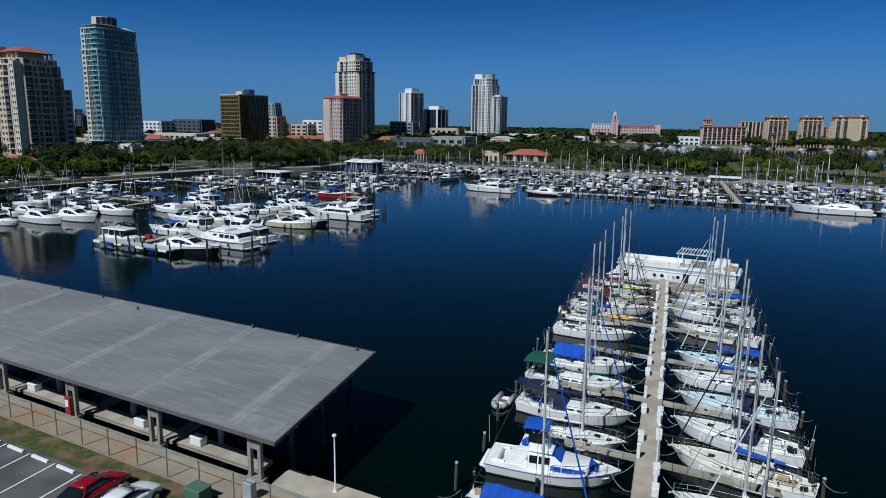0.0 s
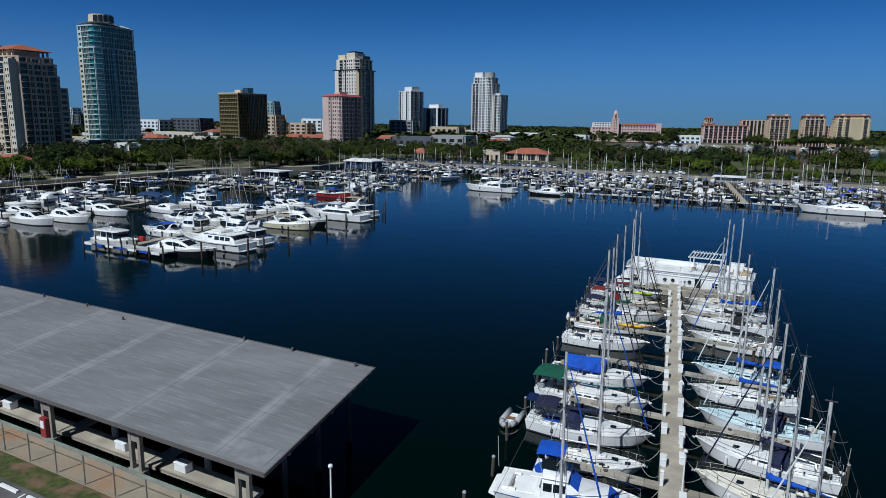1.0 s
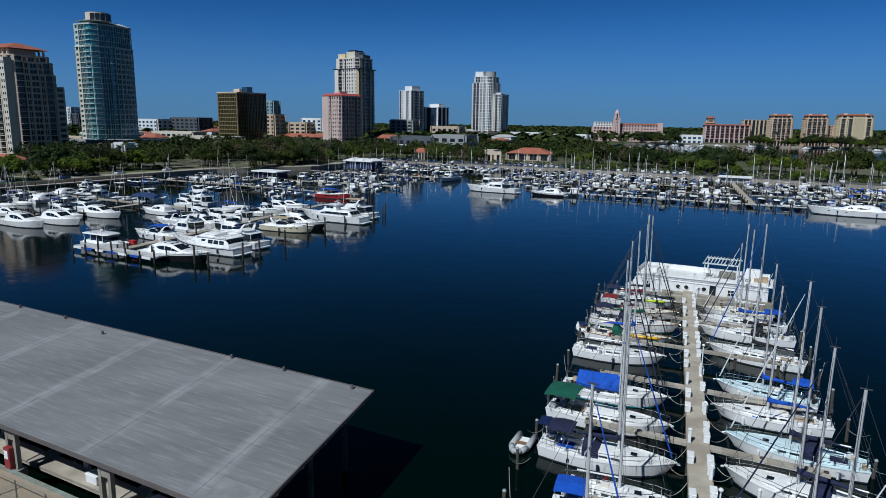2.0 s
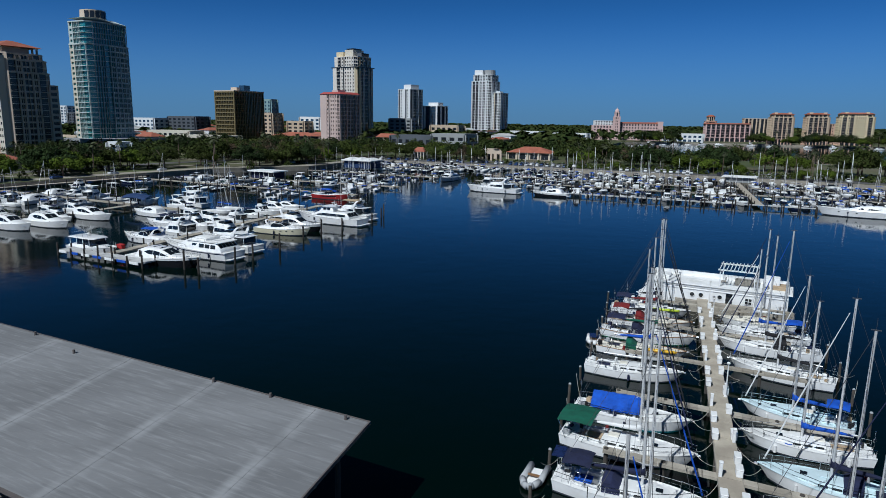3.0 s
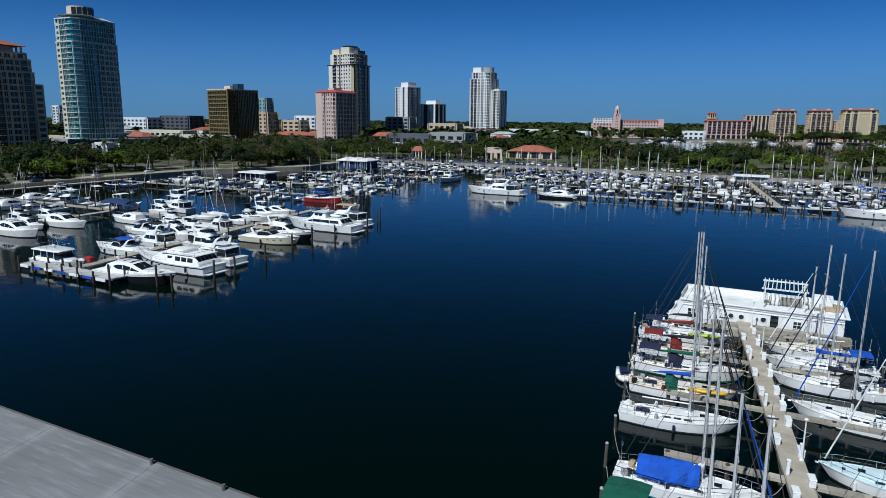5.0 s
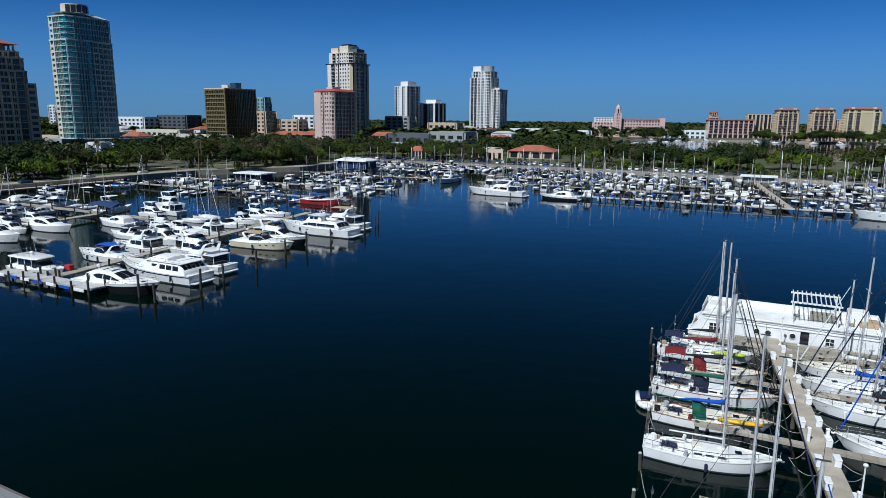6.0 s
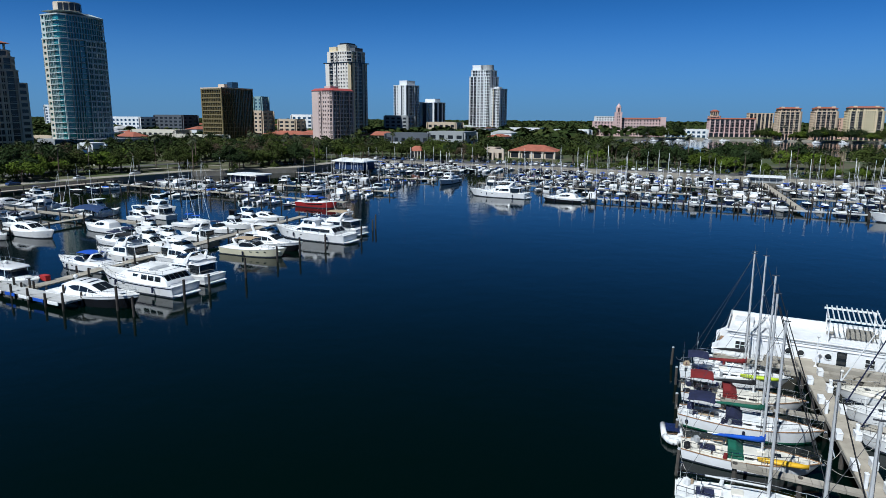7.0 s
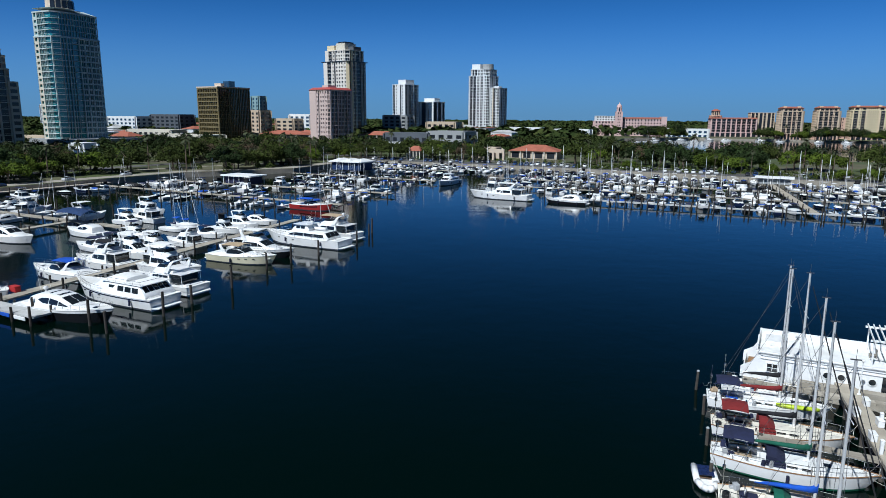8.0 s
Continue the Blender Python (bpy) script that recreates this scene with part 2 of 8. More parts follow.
def loft(bm, rings, close=True, cap0=True, cap1=True):
    """Skin over rings of points; close joins each ring's ends."""
    vs = [[bm.verts.new(p) for p in r] for r in rings]
    n = len(vs[0])
    for a, b in zip(vs, vs[1:]):
        for k in range(n if close else n - 1):
            f = (a[k], a[(k + 1) % n], b[(k + 1) % n], b[k])
            bm.faces.new(f)
    if cap0 and close:
        bm.faces.new(vs[0][::-1])
    if cap1 and close:
        bm.faces.new(vs[-1])
    return vs


def hose(bm, pts, r, seg=4):
    """One unbroken tube through a line of points."""
    pts = [Vector(p) for p in pts]
    rings = []
    for k, p in enumerate(pts):
        d = (pts[min(k + 1, len(pts) - 1)] - pts[max(k - 1, 0)]).normalized()
        q = d.to_track_quat("Z", "Y")
        rings.append([p + q @ Vector((r * math.cos(6.2832 * (j + 0.5) / seg), r * math.sin(6.2832 * (j + 0.5) / seg), 0)) for j in range(seg)])
    loft(bm, rings)
    return bm


def prism(bm, pts, z0, z1):
    return loft(bm, [[(x, y, z0) for x, y in pts], [(x, y, z1) for x, y in pts]])


def finish(bm, smooth=False):
    bmesh.ops.recalc_face_normals(bm, faces=bm.faces)
    if smooth:
        for f in bm.faces:
            f.smooth = True
    return bm


def part(name, bm, material, parent=None, label="", smooth=False):
    finish(bm, smooth)
    me = bpy.data.meshes.new(name)
    bm.to_mesh(me)
    bm.free()
    me.materials.append(material)
    ob = new(name, me)
    if parent:
        ob.parent = parent
    if label:
        tagged(ob, label)
    return ob


def merged(name, items, label, category):
    """Far repeats joined into one mesh: (original, place) pairs."""
    cos, idx, starts, totals, mats, slots = [], [], [], [], [], []
    nv = nl = 0
    for root, m in items:
        kin = list(root.children)
        for c in kin:
            kin.extend(c.children)
        mm = np.array(m)
        for c in kin:
            me = c.data
            if me.materials[0] not in slots:
                slots.append(me.materials[0])
            v = np.empty(len(me.vertices) * 3)
            me.vertices.foreach_get("co", v)
            cos.append(v.reshape(-1, 3) @ mm[:3, :3].T + mm[:3, 3])
            li = np.empty(len(me.loops), dtype=np.int32)
            me.loops.foreach_get("vertex_index", li)
            idx.append(li + nv)
            st = np.empty(len(me.polygons), dtype=np.int32)
            me.polygons.foreach_get("loop_start", st)
            starts.append(st + nl)
            mats.append(np.full(len(st), slots.index(me.materials[0]), dtype=np.int32))
            nv += len(me.vertices)
            nl += len(me.loops)
    me = bpy.data.meshes.new(name)
    cos, idx, starts, mats = np.concatenate(cos), np.concatenate(idx), np.concatenate(starts), np.concatenate(mats)
    me.vertices.add(nv)
    me.vertices.foreach_set("co", cos.ravel())
    me.loops.add(nl)
    me.loops.foreach_set("vertex_index", idx)
    me.polygons.add(len(starts))
    me.polygons.foreach_set("loop_start", starts)
    for k in slots:
        me.materials.append(k)
    me.polygons.foreach_set("material_index", mats)
    me.update(calc_edges=True)
    return tagged(new(name, me), label, category, kind="stuff")


def thing(name, label, category, m=None, group="", kind=""):
    ob = tagged(new(name), label, category, group, kind)
    ob.empty_display_size = 0.2
    if m:
        ob.matrix_world = m
    return ob


def B():
    return bmesh.new()


# The harbour's own axes: U runs along the quay, V out along the pier.
P0 = Vector((12.92, 40.14))
HU, HV = 113.3, 14.6
U2 = Vector((math.sin(radians(HU)), math.cos(radians(HU))))
V2 = Vector((math.sin(radians(HV)), math.cos(radians(HV))))
QUAY = 90 - HU  # turn of a thing whose long side runs along the quay
PIER = 90 - HV  # turn of a thing whose long side runs along the pier


def at(u, v):
    p = P0 + u * U2 + v * V2
    return p.x, p.y


def site(u, v, z=0.0, turn=QUAY):
    x, y = at(u, v)
    return pose(x, y, z, 0, 0, turn)


# ---- water and land ----
bm = B()
bmesh.ops.create_grid(bm, x_segments=1, y_segments=1, size=4500)
tagged(part("water", bm, WATER), "dark blue calm harbour water with faint ripples", "water", kind="structure")

GROUND_Z = 1.9


def land(name, loops, z, material, label, wall):
    """Ground with basins cut out of it, and its quay walls down into the water."""
    bm = B()
    for pts in loops:
        vs = [bm.verts.new((x, y, z)) for x, y in pts]
        for a, b in zip(vs, vs[1:] + vs[:1]):
            bm.edges.new((a, b))
    bmesh.ops.triangle_fill(bm, use_beauty=True, edges=bm.edges[:])
    g = part(name, bm, material)
    for f in g.data.polygons:
        if f.normal.z < 0:
            f.flip()
    tagged(g, label, "ground", kind="structure")
    bm = B()
    for pts in loops:
        loft(bm, [[(x, y, z + 0.12) for x, y in pts + pts[:1]], [(x, y, -2) for x, y in pts + pts[:1]]], close=False)
    tagged(part(wall, bm, SEAWALL), "weathered concrete seawall along the water", "seawall", kind="structure")
    return g


bank = [at(-330, -240), at(-222, 40), at(-208, 150), at(-200, 185), at(-172, 225), at(-170, 293), at(-60, 294), at(40, 284), at(110, 275), (900, 60), (4000, -300), (4000, 4000), (-4000, 4000), (-4000, -1500)]
basin = [(118, 720), (122, 600), (124, 515), (150, 455), (200, 422), (300, 385), (800, 250), (1500, 250), (900, 760), (480, 790), (330, 850), (240, 880), (150, 830)]
land("ground", [bank, basin], GROUND_Z, PARK, "flat waterfront parkland of grass and bare earth", "wall_north")
near = [at(-140, -10.9), at(-21, -10.9), at(60, -10.9), at(60, -260), at(-140, -260)]
land("ground_south", [near], GROUND_Z, SAND, "dry sandy verge behind the quay", "wall_south")


def slab(name, u0, u1, v0, v1, z0, z1, material, parent=None, label="", bevel=0.0):
    """A slab set square to the harbour's axes."""
    bm = B()
    prism(bm, [at(u0, v0), at(u1, v0), at(u1, v1), at(u0, v1)], z0, z1)
    if bevel:
        bmesh.ops.bevel(bm, geom=bm.edges[:], offset=bevel, segments=1, affect="EDGES")
    return part(name, bm, material, parent, label)


tagged(slab("grass_verge", -140, 60, -15.3, -13.3, 1.88, 1.93, GRASS), "patchy green and brown grass strip", "grass", kind="structure")
tagged(slab("parking_lot", -140, 60, -60, -15.25, 1.7, 1.94, ASPHALT), "grey asphalt parking lot", "parking lot", kind="structure")
tagged(slab("quay_slab", -140, -14, -13.25, -10.95, 1.6, 1.95, RUSTWALL), "rust-stained concrete quay strip behind the fence", "pavement", kind="structure")
tagged(slab("quay_edge", -140, -14, -11.0, -10.7, 1.3, 2.02, CAPGREEN), "green-tinged coping along the quay", "coping", kind="structure")

for k in range(16):
    u = -50.65 + 2.735 * k
    tagged(slab("parking_line", u - 0.06, u + 0.06, -21.0, -15.6, 1.942, 1.946, LINEW), "white painted parking stall line", "road marking", "parking lines")
    w = thing("wheel_stop", "white concrete wheel stop on the asphalt", "wheel stop", site(u + 1.35, -15.75, 1.94), "wheel stops")
    bm = B()
    loft(bm, [[(x, -0.12, 0), (x, -0.07, 0.14), (x, 0.07, 0.14), (x, 0.12, 0)] for x in (-0.86, 0.86)])
    part("stop", bm, BOXW, w)


# ---- chain-link fence ----
def fence():
    f = thing("fence", "tall chain-link fence on galvanised posts along the quay", "fence", site(-80, -13.2, GROUND_Z))
    us = [3.06 * k * 0.93 for k in range(0, 33)]
    for x in us:
        bm = B()
        tube(bm, (x, 0, 0), (x, 0, 2.05), 0.045)
        part("post", bm, CHAINPOST, f)
    for z in (2.0, 0.12):
        bm = B()
        tube(bm, (0, 0, z), (us[-1], 0, z), 0.022)
        part("rail", bm, CHAINPOST, f)
    bm = B()
    for k in range(int(us[-1] / 0.28)):
        for s in (1, -1):
            a = k * 0.28
            tube(bm, (a, 0, 0.1 if s > 0 else 2.0), (a + 1.9, 0, 2.0 if s > 0 else 0.1), 0.0016, seg=3, caps=False)
    tagged(part("wire_mesh", bm, CHAINPOST, f), kind="stuff")


fence()


# ---- covered boat shed ----
def roof_material():
    """Grey felt with lengthwise laps, pale scuffs and broad darker weathering."""
    m = mat("weathered_roof", (0.185, 0.187, 0.191), 0.85, 0.14, 0.25, 0.006, 7, stain=(0.13, 0.132, 0.135), stain_amt=0.5, stain_scale=0.14, stretch=(0.4, 1.6, 1))
    n, l = m.node_tree.nodes, m.node_tree.links
    bs = n["Principled BSDF"]
    src = bs.inputs["Base Color"].links[0].from_socket
    tc = n.new("ShaderNodeTexCoord")
    mp = n.new("ShaderNodeMapping")
    mp.inputs["Rotation"].default_value = (0, 0, radians(-QUAY))
    l.new(tc.outputs["Object"], mp.inputs[0])
    sc = n.new("ShaderNodeMapping")
    sc.inputs["Scale"].default_value = (0.3, 3.4, 1)
    l.new(mp.outputs[0], sc.inputs[0])
    a = n.new("ShaderNodeTexNoise")
    a.inputs["Scale"].default_value, a.inputs["Detail"].default_value = 1.6, 8
    l.new(sc.outputs[0], a.inputs[0])
    r = n.new("ShaderNodeMapRange")
    r.inputs[1].default_value, r.inputs[2].default_value, r.inputs[4].default_value = 0.5, 0.75, 0.4
    l.new(a.outputs[0], r.inputs[0])
    mx = n.new("ShaderNodeMix")
    mx.data_type = "RGBA"
    mx.inputs[7].default_value = (0.34, 0.345, 0.35, 1)
    l.new(r.outputs[0], mx.inputs[0])
    l.new(src, mx.inputs[6])
    w = n.new("ShaderNodeTexWave")
    w.bands_direction, w.inputs["Scale"].default_value, w.inputs["Distortion"].default_value, w.inputs["Detail"].default_value = "Y", 0.31, 0.6, 3
    l.new(mp.outputs[0], w.inputs[0])
    r2 = n.new("ShaderNodeMapRange")
    r2.inputs[1].default_value, r2.inputs[2].default_value, r2.inputs[3].default_value, r2.inputs[4].default_value = 0.0, 0.1, 0.9, 1.0
    l.new(w.outputs[1], r2.inputs[0])
    v = n.new("ShaderNodeVectorMath")
    v.operation = "SCALE"
    # chalky smears along the laps between the roof sheets
    al = n.new("ShaderNodeMapping")
    al.inputs["Rotation"].default_value = (0, 0, radians(HV))
    l.new(tc.outputs["Object"], al.inputs[0])
    sx = n.new("ShaderNodeSeparateXYZ")
    l.new(al.outputs[0], sx.inputs[0])
    fold = n.new("ShaderNodeMath")
    fold.operation = "WRAP"
    off = n.new("ShaderNodeMath")
    off.operation, off.inputs[1].default_value = "ADD", 22.93
    l.new(sx.outputs[0], off.inputs[0])
    l.new(off.outputs[0], fold.inputs[0])
    fold.inputs[1].default_value, fold.inputs[2].default_value = 4.374, -4.374
    ab = n.new("ShaderNodeMath")
    ab.operation = "ABSOLUTE"
    l.new(fold.outputs[0], ab.inputs[0])
    sm = n.new("ShaderNodeMapRange")
    sm.interpolation_type = "SMOOTHSTEP"
    sm.inputs[1].default_value, sm.inputs[2].default_value, sm.inputs[3].default_value, sm.inputs[4].default_value = 0.1, 0.85, 0.62, 0.0
    l.new(ab.outputs[0], sm.inputs[0])
    no = n.new("ShaderNodeTexNoise")
    no.inputs["Scale"].default_value, no.inputs["Detail"].default_value = 0.5, 6
    l.new(mp.outputs[0], no.inputs[0])
    nr = n.new("ShaderNodeMapRange")
    nr.inputs[1].default_value, nr.inputs[2].default_value = 0.3, 0.7
    l.new(no.outputs[0], nr.inputs[0])
    pr = n.new("ShaderNodeMath")
    pr.operation = "MULTIPLY"
    l.new(sm.outputs[0], pr.inputs[0])
    l.new(nr.outputs[0], pr.inputs[1])
    mx2 = n.new("ShaderNodeMix")
    mx2.data_type = "RGBA"
    mx2.inputs[7].default_value = (0.36, 0.365, 0.37, 1)
    l.new(pr.outputs[0], mx2.inputs[0])
    l.new(mx.outputs[2], mx2.inputs[6])
    l.new(mx2.outputs[2], v.inputs[0])
    l.new(r2.outputs[0], v.inputs["Scale"])
    l.new(v.outputs[0], bs.inputs["Base Color"])
    return m


def shed():
    s = thing("boat_shed", "open-sided concrete boat shed with a weathered grey flat roof", "boat shed")
    u0, u1 = -125.0, -21.6
    roof = B()
    a, b = at(u0, -10.9), at(u1, -10.9)
    c, d = at(u1, 3.3), at(u0, 3.3)
    zf, zb = 5.05, 6.07
    rings = []
    for (x0, y0), (x1, y1), z in ((a, b, zf), (d, c, zb)):
        rings.append([(x0, y0, z), (x1, y1, z), (x1, y1, z - 0.16), (x0, y0, z - 0.16)])
    loft(roof, rings)
    part("roof", roof, ROOF, s, "weathered grey roof sheet with pale seams")

    def zat(v):
        return zf + (zb - zf) * (v + 10.9) / 14.2

    for k in range(12):
        u = -25.6 - 8.85 * k
        bm = B()
        w = 0.06
        loft(bm, [[(*at(u - w, v), zat(v) + 0.012), (*at(u + w, v), zat(v) + 0.012), (*at(u + w, v), zat(v) - 0.1), (*at(u - w, v), zat(v) - 0.1)] for v in (-10.6, 3.2)])
        part("roof_seam", bm, ROOF, s)
    for name, v0, v1, zz in (("front_fascia", -10.98, -10.86, zf), ("back_fascia", 3.26, 3.38, zb)):
        bm = B()
        prism(bm, [at(u0, v0), at(u1 + 0.06, v0), at(u1 + 0.06, v1), at(u0, v1)], zz - 0.2, zz + 0.03)
        part(name, bm, FASCIA, s)
    bm = B()
    loft(bm, [[(*at(u1, v), zat(v) + 0.03), (*at(u1 + 0.1, v), zat(v) + 0.03), (*at(u1 + 0.1, v), zat(v) - 0.2), (*at(u1, v), zat(v) - 0.2)] for v in (-10.98, 3.38)])
    part("end_fascia", bm, FASCIA, s)
    for k in range(5):
        bm = B()
        v = -8 + k * 2.6
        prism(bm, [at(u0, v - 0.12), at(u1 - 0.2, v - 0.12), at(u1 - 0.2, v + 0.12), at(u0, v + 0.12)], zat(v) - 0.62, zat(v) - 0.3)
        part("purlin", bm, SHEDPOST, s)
    us = [-23.6 - 9.27 * k for k in range(11)]
    for u in us:
        for du in (-0.42, 0.42):
            bm = B()
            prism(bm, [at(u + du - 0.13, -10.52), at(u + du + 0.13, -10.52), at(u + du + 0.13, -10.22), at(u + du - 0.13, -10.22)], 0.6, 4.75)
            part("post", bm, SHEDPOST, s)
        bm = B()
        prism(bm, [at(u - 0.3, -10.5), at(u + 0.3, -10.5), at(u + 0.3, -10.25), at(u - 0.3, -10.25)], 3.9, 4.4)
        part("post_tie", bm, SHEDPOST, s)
        bm = B()
        prism(bm, [at(u - 0.7, -10.75), at(u + 0.7, -10.75), at(u + 0.7, -10.0), at(u - 0.7, -10.0)], 0.3, 1.95)
        part("pile_cap", bm, SHEDPOST, s)
        for v in (-6.2, -2.0, 2.6):
            bm = B()
            tube(bm, (*at(u, v), -1.0), (*at(u, v), zat(v) - 0.3), 0.2, 0.17, 8)
            part("column", bm, PILE, s)
        bm = B()
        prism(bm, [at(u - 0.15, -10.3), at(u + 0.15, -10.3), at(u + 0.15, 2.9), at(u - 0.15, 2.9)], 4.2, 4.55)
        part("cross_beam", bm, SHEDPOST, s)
        if u > -25:
            continue
        bm = B()
        prism(bm, [at(u - 0.45, -9.3), at(u + 0.45, -9.3), at(u + 0.45, 0.5), at(u - 0.45, 0.5)], 1.4, 1.66)
        part("finger_walk", bm, FINGER, s)
    for u in us:
        bm = B()
        prism(bm, [at(u - 8.4, -9.3), at(u - 0.5, -9.3), at(u - 0.5, -7.9), at(u - 8.4, -7.9)], 1.4, 1.72)
        part("walkway", bm, CONCRETE, s)
        bm = B()
        tube(bm, (*at(u - 8.4, -9.36), 1.66), (*at(u - 0.5, -9.36), 1.66), 0.022)
        part("conduit", bm, CHAINPOST, s)
        bm = B()
        tube(bm, (*at(u - 5.3, -7.85), -1), (*at(u - 5.3, -7.85), 2.9), 0.24, 0.22, 8)
        tube(bm, (*at(u - 5.3, -7.85), 2.9), (*at(u - 5.3, -7.85), 3.15), 0.24, 0.05, 8)
        part("bollard", bm, GREYPILE, s)
    for k, (u, v) in enumerate(((-29.3, 3.1), (-34.5, 3.1), (-48.5, 2.0), (-23.1, 2.9), (-55, 3), (-62, 3), (-70, 3))):
        bm = B()
        x, y = at(u, v)
        tube(bm, (x, y, zat(v) - 0.05), (x, y, zat(v) + 0.3), 0.11, 0.1, 8)
        part("vent", bm, FASCIA, s)
    bm = B()
    loft(bm, [[(*at(-24.9, v), zat(v) + 0.02), (*at(-22.0, v), zat(v) + 0.02), (*at(-22.0, v), zat(v) - 0.05), (*at(-24.9, v), zat(v) - 0.05)] for v in (-10.4, -8.7)])
    part("roof_patch", bm, ROOFSEAM, s, "rough pale roof patch")
    for u, off in zip(us, (6.7, 3.3, 7.5, 5.0, 6.5, 5.5)):
        x, y = at(u - off, -8.75)
        d = thing("dock_box", "white fibreglass dock box on the walkway", "dock box", pose(x, y, 1.72, 0, 0, QUAY), "shed dock boxes")
        bm = B()
        box(bm, 0, 0, 0, 1.05, 0.62, 0.5, bevel=0.03)
        part("bin", bm, BOXW, d)
        bm = B()
        box(bm, 0, 0, 0.5, 1.12, 0.68, 0.1, bevel=0.03)
        part("lid", bm, BOXW, d)
    x, y = at(-42.2, -10.65)
    d = thing("fire_cabinet", "red fire equipment cabinet on a shed post", "cabinet", pose(x, y, 1.95, 0, 0, QUAY))
    bm = B()
    box(bm, 0, 0, 0, 0.62, 0.35, 1.5, bevel=0.03)
    part("case", bm, REDBOX, d)
    bm = B()
    box(bm, 0, -0.19, 0.75, 0.4, 0.04, 0.55, bevel=0.01)
    part("door", bm, BOXW, d)


ROOF = roof_material()
ROOFSEAM = mat("pale_roof_seam", (0.235, 0.237, 0.24), 0.85, 0.12, 0.8, 0.01, 9, stain=(0.185, 0.187, 0.19), stain_amt=1.0, stain_scale=0.9)
FASCIA = mat("grey_fascia", (0.11, 0.095, 0.09), 0.8, 0.15, 0.6)
shed()
w = slab("wharf", -22.4, 30, -10.3, -8.2, 1.2, 1.75, CONCRETE)
tagged(w, "pale concrete wharf beyond the shed", "wharf", kind="structure")
for k in range(14):
    bm = B()
    u = -21 + 3.5 * k
    for v in (-9.9, -8.6):
        tube(bm, (*at(u, v), -1), (*at(u, v), 1.2), 0.18, seg=8)
    part("support_post", bm, PILE, w)


def lamp_post(u, v, z, h, group="pier lamps"):
    d = thing("lamp_post", "slim white lamp post with a small round head", "lamp post", site(u, v, z), group)
    bm = B()
    tube(bm, (0, 0, 0), (0, 0, h - 0.15), 0.06, 0.045, 8)
    part("pole", bm, BOXW, d)
    bm = B()
    tube(bm, (0, 0, 0), (0, 0, 0.12), 0.16, 0.12, 8)
    part("base", bm, BOXW, d)
    bm = B()
    bmesh.ops.create_uvsphere(bm, u_segments=10, v_segments=6, radius=0.15)
    bmesh.ops.transform(bm, matrix=Matrix.Translation((0, 0, h - 0.05)) @ Matrix.Diagonal((1, 1, 0.8, 1)), verts=bm.verts)
    part("lamp_head", bm, BOXW, d, smooth=True)
    return d


lamp_post(-18.2, -9.0, 1.75, 3.75)


# ---- the main pier ----
PIER_Z = 1.6


def pier():
    p = thing("pier", "long pale concrete pier with finger docks and white dock boxes", "pier", kind="structure")
    v = -8.2
    k = 0
    while v < 61.5:
        bm = B()
        prism(bm, [at(-0.72, v), at(0.72, v), at(0.72, v + 2.97), at(-0.72, v + 2.97)], PIER_Z - 0.35, PIER_Z + random.uniform(-0.008, 0.008))
        part("deck_panel", bm, CONCRETE, p)
        v += 3.0
    for side in (-1, 1):
        bm = B()
        prism(bm, [at(side * 0.72 - 0.07, -8.2), at(side * 0.72 + 0.07, -8.2), at(side * 0.72 + 0.07, 61.7), at(side * 0.72 - 0.07, 61.7)], PIER_Z - 0.3, PIER_Z - 0.02)
        part("edge_beam", bm, FINGER, p)
    for v in range(-6, 62, 5):
        for side in (-0.65, 0.65):
            bm = B()
            tube(bm, (*at(side, v), -1.5), (*at(side, v), PIER_Z - 0.3), 0.17, seg=8)
            part("support_post", bm, PILE, p)
    for v in (-5.2, 5.4, 16.2, 27.2, 38.3, 49.4, 60.4):
        for side in (-1, 1):
            f = thing("finger_dock", "narrow weathered finger dock between the berths", "finger dock", group="finger docks")
            n = 8
            for k in range(n):
                a, b = 0.75 + k * 0.95, 0.75 + (k + 1) * 0.95 - 0.03
                bm = B()
                prism(bm, [at(side * a, v - 0.35), at(side * b, v - 0.35), at(side * b, v + 0.35), at(side * a, v + 0.35)], 1.2, 1.42)
                part("plank", bm, FINGER, f)
            for u in (4.2, 8.1):
                bm = B()
                tube(bm, (*at(side * u, v), -1.5), (*at(side * u, v), 1.5), 0.16, seg=8)
                part("support_post", bm, PILE, f)


pier()


def dock_box(u, v, z, tall=False):
    d = thing("dock_box", "white fibreglass dock box on the pier's edge", "dock box", site(u, v, z, PIER), "pier dock boxes")
    bm = B()
    box(bm, 0, 0, 0, 0.85, 0.42, 0.48, bevel=0.03)
    part("bin", bm, BOXW, d)
    bm = B()
    box(bm, 0, 0, 0.48, 0.9, 0.46, 0.09, bevel=0.03)
    part("lid", bm, BOXW, d)
    return d


def power_post(u, v, z):
    d = thing("power_pedestal", "white shore power pedestal on the pier", "power pedestal", site(u, v, z, PIER), "power pedestals")
    bm = B()
    box(bm, 0, 0, 0, 0.25, 0.22, 0.95, bevel=0.02)
    part("case", bm, BOXW, d)
    bm = B()
    box(bm, 0, 0, 0.95, 0.3, 0.27, 0.12, bevel=0.04)
    part("cap", bm, BOXW, d)


